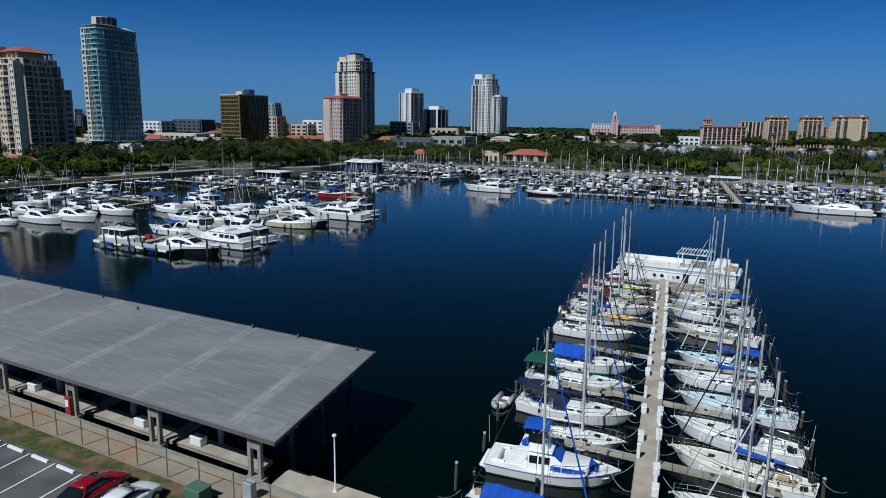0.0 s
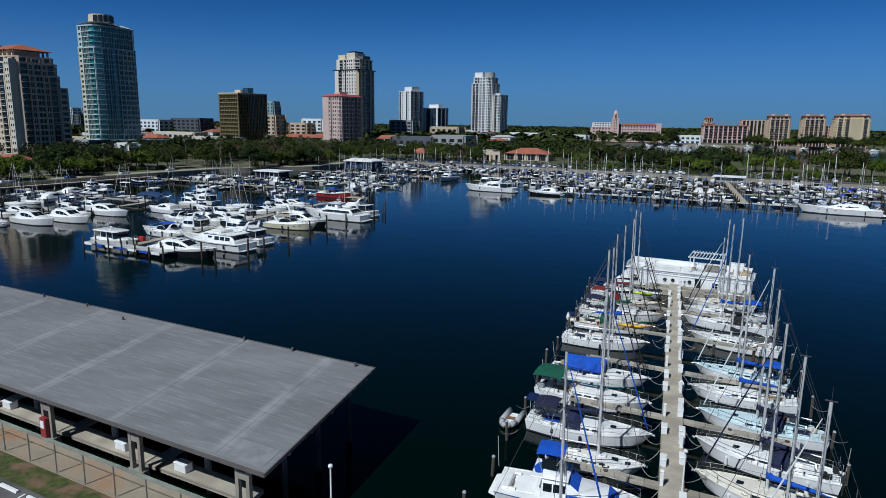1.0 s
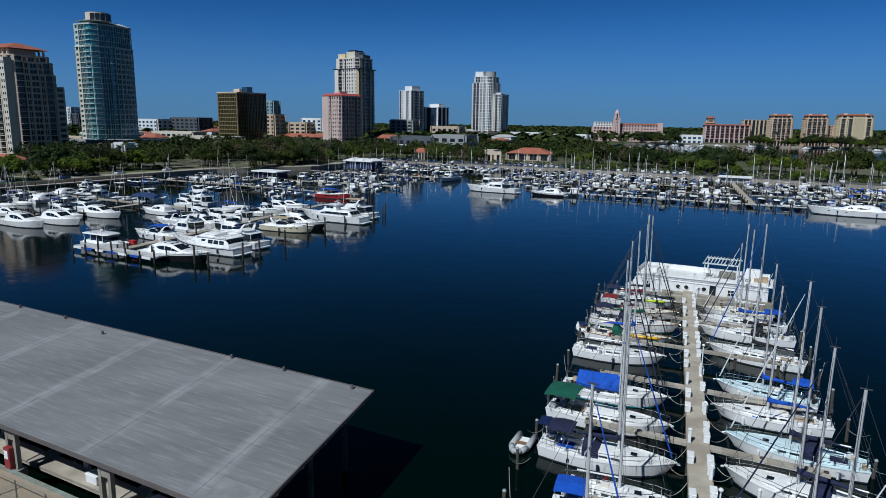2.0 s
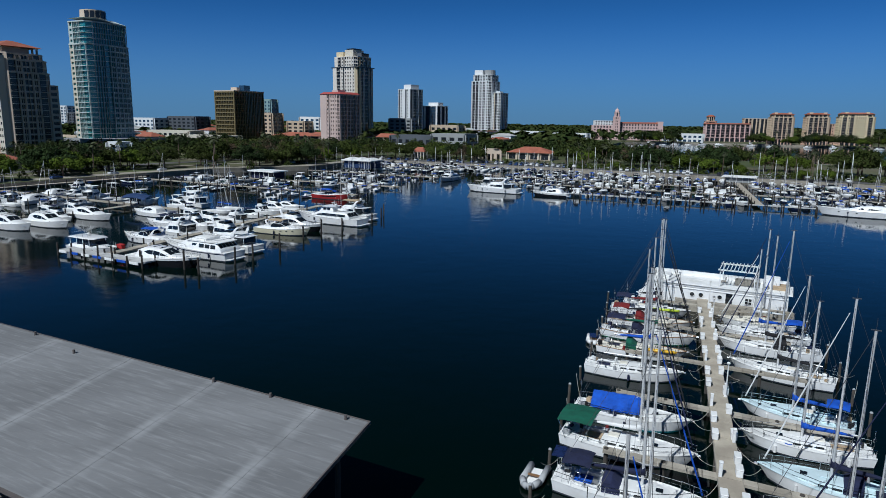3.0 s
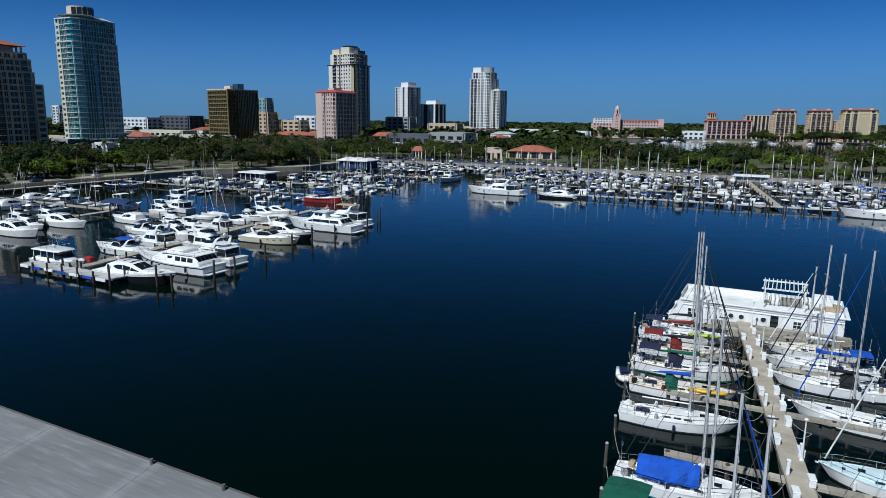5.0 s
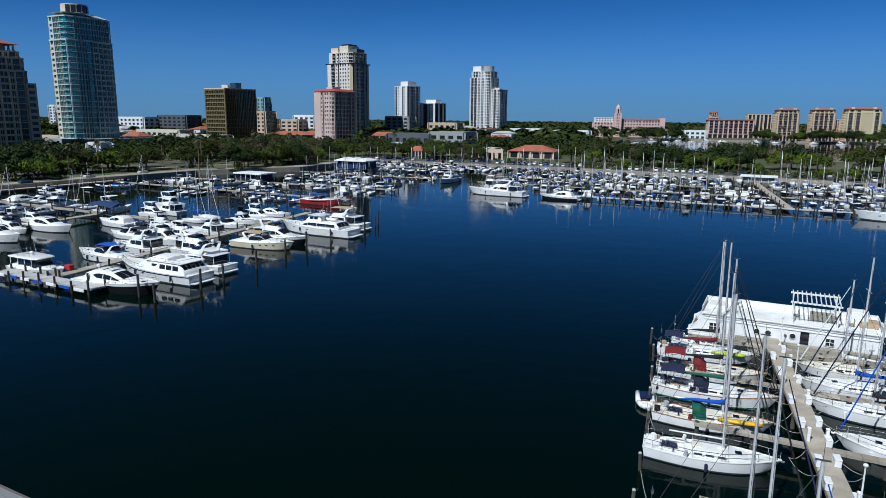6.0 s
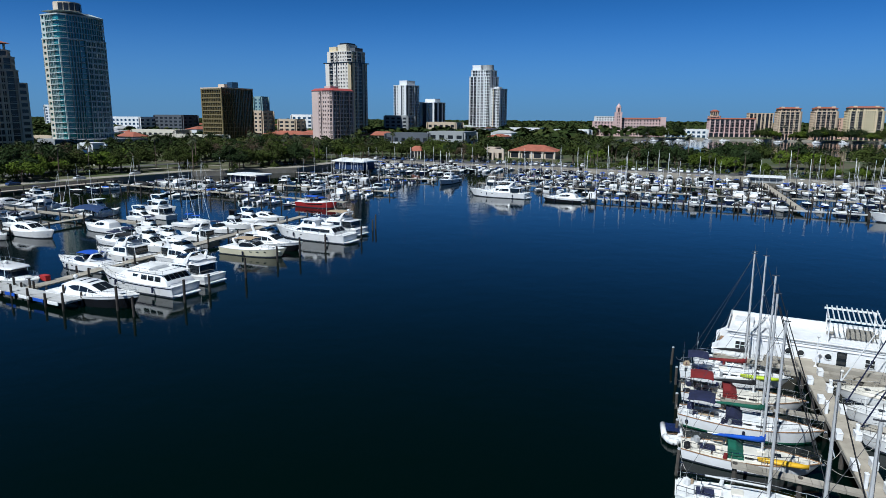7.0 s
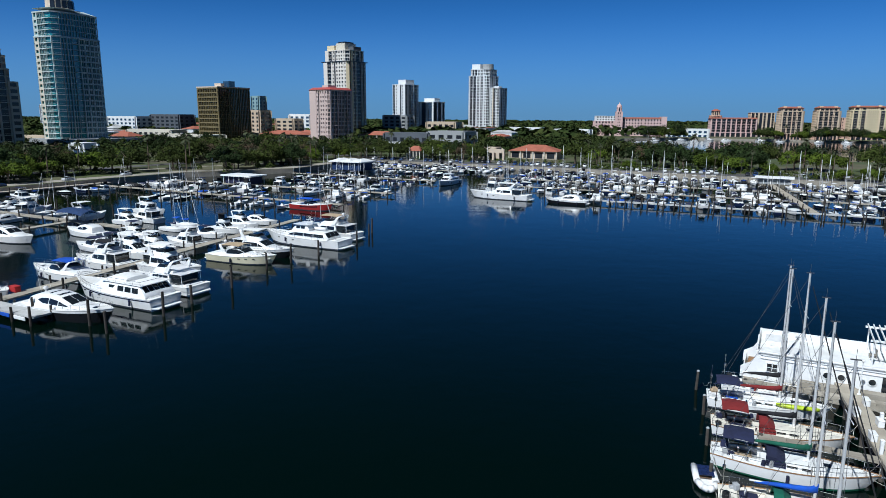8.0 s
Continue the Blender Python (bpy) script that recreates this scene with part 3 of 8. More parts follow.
rng = random.Random(5)
for v in (-5.5, 0.8, 3.5, 8.8, 11.9, 13.0, 16.6, 18.4, 22.1, 26.7, 30.7, 35.6, 38.5, 41.8, 46.0, 50.6, 54.9, 58.8):
    dock_box(0.62 + rng.uniform(-0.05, 0.05), v, PIER_Z + 0.01)
for v in (-3.0, 7.9, 12.9, 21.5, 24.6, 32.0, 35.0, 41.0, 45.5, 52.0, 56.2):
    dock_box(-0.62 + rng.uniform(-0.05, 0.05), v, PIER_Z + 0.01)
for v in (2.2, 11.0, 21.4, 30.3, 38.9, 46.2, 54.9):
    power_post(0.62, v, PIER_Z + 0.01)
for v in (5.0, 15.8, 27.4, 38.5, 49.8):
    power_post(-0.62, v, PIER_Z + 0.01)
for v in (4.5, 30, 52, 61):
    lamp_post(0.62, v, PIER_Z, 3.0)


def mooring_pile(u, v, top, r=0.17, m=None, group="mooring piles"):
    d = thing("mooring_pile", "weathered timber mooring pile standing in the water", "mooring pile", site(u, v, 0), group)
    bm = B()
    lean = rng.uniform(-0.12, 0.12)
    tube(bm, (0, 0, -1.5), (lean, 0, top), r * 1.05, r * 0.9, 8)
    part("post", bm, m or PILE, d)
    if m:
        return
    bm = B()
    tube(bm, (lean, 0, top), (lean, 0, top + 0.1), r * 1.05, r * 0.7, 8)
    part("pile_cap", bm, CANVAS["grey"], d)


for v in (-2.5, 3.4, 8.8, 14.3, 20, 25.5, 31.4, 37.5, 43.5, 48.8, 54.3, 59.5):
    mooring_pile(-12.0 + rng.uniform(-0.3, 0.3), v, rng.uniform(1.3, 2.0), 0.13)
    mooring_pile(11.6 + rng.uniform(-0.3, 0.3), v, rng.uniform(1.3, 2.0), 0.13)


# ---- boats ----
def hull_rings(L, beam, free, n=14, rake=0.9, transom=0.75, flare=1.0, sheer_rise=0.35, fine=2.2, depth=0.5):
    rings = []
    for k in range(n + 1):
        s = k / n
        half = beam / 2 * (transom + (1 - transom) * math.sin(min(1, s / 0.45) * math.pi / 2)) if s < 0.45 else beam / 2 * max(0.015, 1 - ((s - 0.45) / 0.55) ** fine)
        top = free * (1 + sheer_rise * (s ** 2 - 0.25 * math.sin(math.pi * s)))
        x = -L / 2 + L * s
        ring = []
        for fy, fz, fx in ((1, 1, 0), (0.985 / flare, 0.45, 0.5), (0.93 / flare, 0.0, 0.85), (0.45, -0.6, 1.1), (0, -1.0, 1.25)):
            z = top * fz if fz >= 0 else depth * fz
            ring.append((x - rake * fx * s ** 5 + 0.18 * fx * (1 - s) ** 6, half * fy, z))
        rings.append(ring + [(x, -y, z) for x, y, z in ring[-2::-1]])
    return rings


def sheer_at(rings, x):
    for a, b in zip(rings, rings[1:]):
        if a[0][0] <= x <= b[0][0]:
            t = (x - a[0][0]) / (b[0][0] - a[0][0])
            return a[0][1] + (b[0][1] - a[0][1]) * t, a[0][2] + (b[0][2] - a[0][2]) * t
    e = rings[0] if x < rings[0][0][0] else rings[-1]
    return e[0][1], e[0][2]


def hull_parts(d, rings, hull_m, deck_m, stripe_m, well=None, name="hull"):
    bm = B()
    vs = loft(bm, rings, close=False)
    bm.faces.new(vs[0])
    bm.faces.new(vs[-1])
    part(name, bm, hull_m, d, smooth=False)
    for f in d.children[-1].data.polygons:
        f.use_smooth = len(f.vertices) == 4
    d.children[-1].data.set_sharp_from_angle(angle=radians(24))
    # boot stripe just above the water
    bm = B()
    for sgn in (1, -1):
        lo, hi = [], []
        for r in rings:
            a, b = Vector(r[2]), Vector(r[1])
            for lst, t in ((lo, -0.1), (hi, 0.3)):
                p = a.lerp(b, t)
                lst.append((p.x + 0.01, sgn * (p.y + 0.018), p.z))
        loft(bm, [lo, hi], close=False)
    part("boot_stripe", bm, stripe_m, d)
    # rubbing strake
    for sgn in (1, -1) if len(rings) > 10 else ():
        bm = B()
        hose(bm, [(r[0][0], sgn * r[0][1], r[0][2]) for r in rings], 0.04)
        part("toe_rail", bm, STAIN_WOOD if well and well[3] else deck_m, d)
    bm = B()
    cols = (-1, -0.6, 0.6, 1)
    grid = []
    for r in rings:
        x, h, z = r[0]
        grid.append([bm.verts.new((x, h * c, z - 0.03 + 0.05 * min(1, h) * (1 - c * c))) for c in cols])
    for k, (a, b) in enumerate(zip(grid, grid[1:])):
        for j in range(3):
            if well and j == 1 and well[0] <= rings[k][0][0] + 0.01 and rings[k + 1][0][0] <= well[1] + 0.01:
                continue
            bm.faces.new((a[j], a[j + 1], b[j + 1], b[j]))
    part("deck", bm, deck_m, d)
    if well:
        ks = [k for k, r in enumerate(rings) if well[0] <= r[0][0] + 0.01 and r[0][0] <= well[1] + 0.01]
        ks = [k for k in ks if k < len(rings)]
        if len(ks) > 1:
            a, b = rings[ks[0]][0], rings[ks[-1]][0]
            w0, w1 = a[1] * 0.6, b[1] * 0.6
            z = min(a[2], b[2])
            bm = B()
            top = [(a[0], w0, a[2] + 0.02), (b[0], w1, b[2] + 0.02), (b[0], -w1, b[2] + 0.02), (a[0], -w0, a[2] + 0.02)]
            low = [(a[0] + 0.1, w0 * 0.55, z - 0.5), (b[0] - 0.1, w1 * 0.55, z - 0.5), (b[0] - 0.1, -w1 * 0.55, z - 0.5), (a[0] + 0.1, -w0 * 0.55, z - 0.5)]
            mid = [(x, y * 1.75, z - 0.18) for x, y, _ in low]
            mid2 = [(x, y, z - 0.18) for x, y, _ in low]
            loft(bm, [top, mid, mid2, low], cap0=False)
            part("cockpit", bm, deck_m, d)
            for sgn in (1, -1):
                bm = B()
                tube(bm, (a[0], sgn * w0, a[2] + 0.06), (b[0], sgn * w1, b[2] + 0.06), 0.11, 0.13, 6)
                part("coaming", bm, deck_m, d)


def block(x0, x1, w0, w1, z0, z1, fr=0.3, ar=0.1, tum=0.12, z=None, grow=0.0):
    """Corners at a height of a deckhouse whose ends rake and sides lean in."""
    t = 0 if z is None else (z - z0) / (z1 - z0)
    a, b = x0 + ar * t - grow, x1 - fr * t + grow
    wa, wb = w0 / 2 - tum * t + grow, w1 / 2 - tum * t + grow
    zz = z0 if z is None else z
    return [(a, wa, zz), (b, wb, zz), (b, -wb, zz), (a, -wa, zz)]


def deckhouse(d, name, m, x0, x1, w0, w1, z0, z1, fr=0.3, ar=0.1, tum=0.12, bands=None, panes=5, fpanes=3, single=False, roof=0.0, roof_m=None, front=True, aft=False):
    k = dict(fr=fr, ar=ar, tum=tum)
    bm = B()
    loft(bm, [block(x0, x1, w0, w1, z0, z1, z=z, **k) for z in (z0, z1)])
    bmesh.ops.bevel(bm, geom=bm.edges[:], offset=0.06, segments=2, affect="EDGES")
    body = part(name, bm, m, d)
    if bands:
        lo, hi = bands
        za, zb = z0 + (z1 - z0) * lo, z0 + (z1 - z0) * hi
        ca, cb = block(x0, x1, w0, w1, z0, z1, z=za, grow=0.025, **k), block(x0, x1, w0, w1, z0, z1, z=zb, grow=0.025, **k)
        faces = [(0, 1, panes, 0.05, 0.96), (3, 2, panes, 0.05, 0.96)]
        if front:
            faces.append((1, 2, fpanes, 0.05, 0.95))
        if aft:
            faces.append((0, 3, fpanes, 0.1, 0.9))
        join = B() if single else None
        for i, j, n, f0, f1 in faces:
            for q in range(n):
                g = 0.06 / n
                s0, s1 = f0 + (f1 - f0) * q / n + g / 2, f0 + (f1 - f0) * (q + 1) / n - g / 2
                quad = [Vector(ca[i]).lerp(Vector(ca[j]), s0), Vector(ca[i]).lerp(Vector(ca[j]), s1), Vector(cb[i]).lerp(Vector(cb[j]), s1), Vector(cb[i]).lerp(Vector(cb[j]), s0)]
                nrm = (quad[1] - quad[0]).cross(quad[3] - quad[0]).normalized()
                if nrm.dot(quad[0] - Vector(((x0 + x1) / 2, 0, za))) < 0:
                    nrm = -nrm
                bm = join if single else B()
                loft(bm, [[p - nrm * 0.05 for p in quad], quad])
                if not single:
                    part("window", bm, GLASS, body)
        if single:
            tagged(part("window_band", join, GLASS, body), kind="stuff")
    if roof:
        ct = block(x0, x1, w0, w1, z0, z1, z=z1, **k)
        bm = B()
        pts = [(x + (roof if x > (x0 + x1) / 2 else -roof * 1.4), y * (1 + roof * 0.35), z1) for x, y, _ in ct]
        loft(bm, [pts, [(x, y, z + 0.1) for x, y, z in pts]])
        bmesh.ops.bevel(bm, geom=bm.edges[:], offset=0.045, segments=2, affect="EDGES")
        part("roof", bm, roof_m or m, d)
    return body


def rail(d, rings, x0, x1, h=0.6, step=1.2, name="bow_rail", inset=0.1):
    n = max(2, int((x1 - x0) / step))
    for sgn in (1, -1):
        bm = B()
        feet = []
        for k in range(n + 1):
            x = x0 + (x1 - x0) * k / n
            w, z = sheer_at(rings, x)
            feet.append(Vector((x, sgn * max(0.02, w - inset), z)))
        hose(bm, [p + Vector((0, 0, h)) for p in feet], 0.02)
        hose(bm, [p + Vector((0, 0, h / 2)) for p in feet], 0.01, 3)
        for p in feet:
            tube(bm, p, p + Vector((0, 0, h)), 0.018, seg=4, caps=False)
        part(name, bm, STEEL, d)


def canopy(d, name, m, x0, x1, w, z, rise=0.2, legs=True, base=None, front=0.0):
    bm = B()
    rings = []
    for t in (0, 0.25, 0.5, 0.75, 1):
        x = x0 + (x1 - x0) * t
        zz = z + rise * (1 - (2 * t - 1) ** 2) * 0.5 - front * t
        rings.append([(x, w / 2 * c, zz + rise * (1 - c * c)) for c in (-1, -0.6, 0, 0.6, 1)] + [(x, w / 2 * c, zz + rise * (1 - c * c) - 0.05) for c in (1, 0.6, 0, -0.6, -1)])
    loft(bm, rings)
    c = part(name, bm, m, d)
    if legs:
        for x in (x0 + 0.05, x1 - 0.05):
            for s in (1, -1):
                bm = B()
                tube(bm, ((x0 + x1) / 2 + (x - (x0 + x1) / 2) * 0.5, s * w / 2 * 0.96, base), (x, s * w / 2 * 0.97, z), 0.02, seg=4)
                part("canopy_leg", bm, STEEL, c)
    return c


def sailboat(L=9.5, beam=3.0, mast=13.0, hull=None, deck=None, stripe=None, cover="blue", dodger=None, bimini=None, jib="white", label="", group="", detail=True, wood=False, tarp=None, extra=(), boomz=1.15, rake=1.0, step_at=0.09):
    hull, deck, stripe = hull or GEL, deck or DECK, stripe or ANTIFOUL
    L *= 0.93
    d = thing("sailboat", label or "white sailing yacht with a bare aluminium mast", "sailboat", group=group)
    free = 0.078 * L + 0.12
    rings = hull_rings(L, beam, free, 16 if detail else 9, rake=rake, transom=0.62, sheer_rise=0.3)
    well = (-L * 0.40, -L * 0.13, 0, wood)
    hull_parts(d, rings, hull, deck, stripe, well if detail else None)
    dz = free * 0.95
    # cabin trunk with a step
    bm = B()
    cx = [(-0.13, 0.72, 0.42), (0.04, 0.72, 0.42), (0.17, 0.62, 0.34), (0.27, 0.36, 0.16)]
    loft(bm, [[(L * x, beam / 2 * w, dz), (L * x, beam / 2 * w * 0.88, dz + h * 0.85), (L * x, beam / 2 * w * 0.55, dz + h), (L * x, -beam / 2 * w * 0.55, dz + h), (L * x, -beam / 2 * w * 0.88, dz + h * 0.85), (L * x, -beam / 2 * w, dz)] for x, w, h in cx])
    cab = part("cabin", bm, deck, d)
    for sgn in (1, -1) if detail else ():
        for k in range(3 if detail else 1):
            bm = B()
            x = L * (-0.09 + k * 0.085) if detail else L * 0.0
            box(bm, x, sgn * beam / 2 * 0.685, dz + 0.14, L * (0.06 if detail else 0.2), 0.05, 0.14)
            part("window", bm, GLASS, cab)
    if detail:
        for x, s, h in ((0.08, 0.5, 0.41), (0.2, 0.45, 0.28), (0.33, 0.4, 0.1)):
            bm = B()
            box(bm, L * x, 0, dz + h, s, s, 0.07, bevel=0.02)
            part("hatch", bm, GLASS if x > 0.1 else deck, d)
        bm = B()
        box(bm, -L * 0.1, 0, dz + 0.38, L * 0.08, 0.75, 0.09, bevel=0.03)
        part("companionway_hatch", bm, CREAM if not wood else STAIN_WOOD, d)
        for sgn in (1, -1):
            for x in (-0.18, -0.27):
                bm = B()
                tube(bm, (L * x, sgn * beam * 0.33, dz + 0.08), (L * x, sgn * beam * 0.33, dz + 0.3), 0.09, 0.07, 8)
                part("winch", bm, STEEL, d)
        b2 = B()
        hose(b2, [(-L * 0.33, 0.42 * math.cos(0.4488 * j), dz + 0.35 + 0.42 * math.sin(0.4488 * j)) for j in range(15)], 0.022)
        tube(b2, (-L * 0.33 + 0.05, 0, dz - 0.5), (-L * 0.33 + 0.05, 0, dz + 0.4), 0.06, seg=6)
        part("steering_wheel", b2, STEEL, d)
    # rig
    mx = L * step_at
    bm = B()
    tube(bm, (mx, 0, dz), (mx - 0.1, 0, mast), *((0.1, 0.075, 8) if detail else (0.075, 0.05, 6)))
    mst = part("mast", bm, ALU, d, smooth=False)
    for f in ((0.5, 0.75) if mast > 12 else (0.55,)) if detail else ():
        bm = B()
        z = dz + (mast - dz) * f
        tube(bm, (mx - 0.05, -beam * 0.3, z), (mx - 0.05, beam * 0.3, z), 0.03, seg=4)
        part("spreader", bm, ALU, mst)
    bm = B()
    tube(bm, (mx - 0.1, 0, mast), (mx - 0.1, 0, mast + (0.7 if detail else 0.2)), 0.012, seg=3)
    box(bm, mx - 0.1, 0, mast + 0.02, 0.5, 0.06, 0.05)
    if detail:
        part("masthead", bm, WIRE, mst)
    else:
        bm.free()
    bz = dz + boomz
    if detail or not cover:
        bm = B()
        tube(bm, (mx, 0, bz), (mx - L * 0.4, 0, bz + 0.05), 0.06, seg=6)
        part("boom", bm, ALU, d)
    if cover:
        bm = B()
        rr = []
        for k, t in enumerate((0, 0.12, 0.35, 0.7, 1)):
            x = mx + 0.12 - L * 0.38 * t
            hh, ww = ((0.7, 0.12), (0.42, 0.17), (0.34, 0.18), (0.26, 0.15), (0.12, 0.08))[k]
            rr.append([(x, ww * math.cos(a), bz - 0.08 + hh / 2 + hh / 2 * math.sin(a)) for a in [2 * math.pi * j / 8 for j in range(8)]])
        loft(bm, rr)
        part("sail_cover", bm, CANVAS[cover], d, smooth=True)
    bow = Vector((L / 2 - 0.25, 0, free * 1.28))
    top = Vector((mx - 0.08, 0, mast * 0.985))
    bm = B()
    if jib:
        tube(bm, bow.lerp(top, 0.03), bow.lerp(top, 0.5), 0.06, 0.05, 6)
        tube(bm, bow.lerp(top, 0.5), bow.lerp(top, 0.94), 0.05, 0.025, 6)
        part("furled_jib", bm, CANVAS[jib], d)
    else:
        tube(bm, bow, top, 0.018, seg=4)
        part("forestay", bm, WIRE, d)
    if detail:
        bm = B()
        tube(bm, (-L / 2 + 0.1, 0, free * 0.98), top, 0.014, seg=3)
        part("backstay", bm, WIRE, d)
    for sgn in (1, -1) if detail else ():
        w, z = sheer_at(rings, mx - 0.1)
        bm = B()
        tip = Vector((mx - 0.05, sgn * beam * 0.3, dz + (mast - dz) * 0.5))
        tube(bm, (mx - 0.1, sgn * w * 0.92, z), tip, 0.014, seg=3, caps=False)
        tube(bm, tip, top, 0.014, seg=3, caps=False)
        tube(bm, (mx + 0.3, sgn * w * 0.9, z), (mx, 0, dz + (mast - dz) * 0.5), 0.012, seg=3, caps=False)
        part("shroud", bm, WIRE, d)
    if detail:
        rail(d, rings, L * 0.33, L * 0.49, 0.62, 0.7, "pulpit")
        rail(d, rings, -L * 0.49, -L * 0.36, 0.62, 0.7, "pushpit")
        rail(d, rings, -L * 0.36, L * 0.33, 0.58, 1.9, "lifeline")
        for k in range(3):
            x = L * (-0.3 + 0.27 * k)
            w, z = sheer_at(rings, x)
            for sgn in (1, -1):
                if (k + (sgn > 0)) % 2:
                    bm = B()
                    tube(bm, (x, sgn * (w + 0.12), z - 0.75), (x, sgn * (w + 0.12), z - 0.2), 0.11, 0.1, 8)
                    part("fender", bm, CANVAS["navy"] if k == 1 else BOXW, d)
    if dodger:
        bm = B()
        rr = []
        for t, h in ((0, 0.95), (0.5, 0.92), (1, 0.4)):
            x = -L * 0.16 + L * 0.12 * t
            rr.append([(x, beam * 0.36 * c, dz + h * (1 - 0.25 * c ** 4)) for c in (-1, -0.5, 0, 0.5, 1)] + [(x, beam * 0.36 * c, dz + (0.0 if abs(c) == 1 else h - 0.06)) for c in (1, 0.5, 0, -0.5, -1)])
        loft(bm, rr)
        part("spray_hood", bm, CANVAS[dodger], d)
    if bimini:
        bx0, bw = (-L * 0.5, 0.92) if bimini == "green" else (-L * 0.43, 0.66)
        canopy(d, "bimini", CANVAS[bimini], bx0, -L * 0.24, beam * bw, dz + 1.45, 0.2, detail, dz)
    if tarp:
        bm = B()
        rr = []
        fold = random.Random(int(L * 100))
        for k in range(13):
            t = k / 12
            x = mx - 0.1 - L * 0.42 * t
            lift = [fold.uniform(-0.07, 0.07) for _ in range(7)]
            w = beam * (0.36 + 0.07 * math.sin(math.pi * t))
            pts = ((w, dz + 0.42), (w * 0.84, dz + 0.85), (w * 0.42, bz + 0.12 - 0.1 * t), (0, bz + 0.34 - 0.08 * t), (-w * 0.42, bz + 0.12 - 0.1 * t), (-w * 0.84, dz + 0.85), (-w, dz + 0.42))
            rr.append([(x + e * 0.6, y * (1 + e * 0.5), z + e) for (y, z), e in zip(pts, lift)] + [(x, 0, bz + 0.1)])
        loft(bm, rr)
        part("boom_tent", bm, CANVAS[tarp], d)
    for kind in extra:
        if kind.startswith("kayak"):
            bm = B()
            rr = []
            for t, w in ((0, 0.02), (0.15, 0.22), (0.5, 0.34), (0.85, 0.22), (1, 0.02)):
                x = L * 0.05 + 3.2 * t
                rr.append([(x, -beam * 0.34 + w * math.cos(a), dz + 0.3 + 0.16 * math.sin(a)) for a in [2 * math.pi * j / 8 for j in range(8)]])
            loft(bm, rr)
            part("kayak", bm, CANVAS[kind[6:]], d, smooth=True)
        if kind == "solar":
            bm = B()
            box(bm, -L * 0.47, 0, dz + 1.6, 0.8, 1.5, 0.05)
            part("solar_panel", bm, SOLAR, d)
            for s in (1, -1):
                bm = B()
                tube(bm, (-L * 0.47, s * 0.6, dz), (-L * 0.47, s * 0.6, dz + 1.6), 0.02, seg=4)
                part("panel_post", bm, STEEL, d)
        if kind == "seat_pads":
            bm = B()
            box(bm, -L * 0.26, 0, dz - 0.16, L * 0.16, beam * 0.45, 0.12, bevel=0.04)
            part("cushion", bm, CANVAS["tan"], d)
        if kind == "outboard":
            bm = B()
            box(bm, -L * 0.5 - 0.05, 0.7, dz + 0.1, 0.3, 0.25, 0.5, bevel=0.06)
            tube(bm, (-L * 0.5 - 0.05, 0.7, -0.2), (-L * 0.5 - 0.05, 0.7, dz + 0.1), 0.06)
            part("outboard_motor", bm, RUBBER, d)
    return d


def dinghy(L=3.0, colour="grey", solar=False, label=""):
    d = thing("dinghy", label or "grey inflatable dinghy tied astern", "dinghy")
    bm = B()
    r = 0.23
    pts = [(-L / 2, 0.6), (L * 0.2, 0.6), (L * 0.42, 0.32), (L * 0.5, 0)]
    pts += [(x, -y) for x, y in pts[-2::-1]]
    for (x0, y0), (x1, y1) in zip(pts, pts[1:]):
        tube(bm, (x0, y0, 0.25), (x1, y1, 0.25), r, r, 8)
    part("tube", bm, CANVAS[colour], d, smooth=True)
    bm = B()
    box(bm, -0.1, 0, 0.08, L * 0.8, 1.1, 0.06)
    part("floor", bm, DECK, d)
    bm = B()
    box(bm, 0, 0, 0.3, 0.25, 1.1, 0.05)
    part("thwart", bm, STAIN_WOOD, d)
    if solar:
        bm = B()
        box(bm, -0.3, 0, 0.62, 1.3, 1.0, 0.05)
        part("solar_panel", bm, SOLAR, d)
    return d


def antenna_kit(d, x, z, dome=True, detail=True):
    if not detail:
        return
    bm = B()
    for y in (-0.6, 0.7):
        tube(bm, (x, y, z), (x - 0.5, y, z + 2.6), 0.018, 0.008, 4)
    part("antenna", bm, BOXW, d)
    if dome:
        bm = B()
        bmesh.ops.create_uvsphere(bm, u_segments=10, v_segments=7, radius=0.3)
        bmesh.ops.transform(bm, matrix=Matrix.Translation((x, 0, z + 0.32)) @ Matrix.Diagonal((1, 1, 0.85, 1)), verts=bm.verts)
        tube(bm, (x, 0, z - 0.05), (x, 0, z + 0.2), 0.12, 0.1, 6)
        part("radar_dome", bm, BOXW, d, smooth=True)


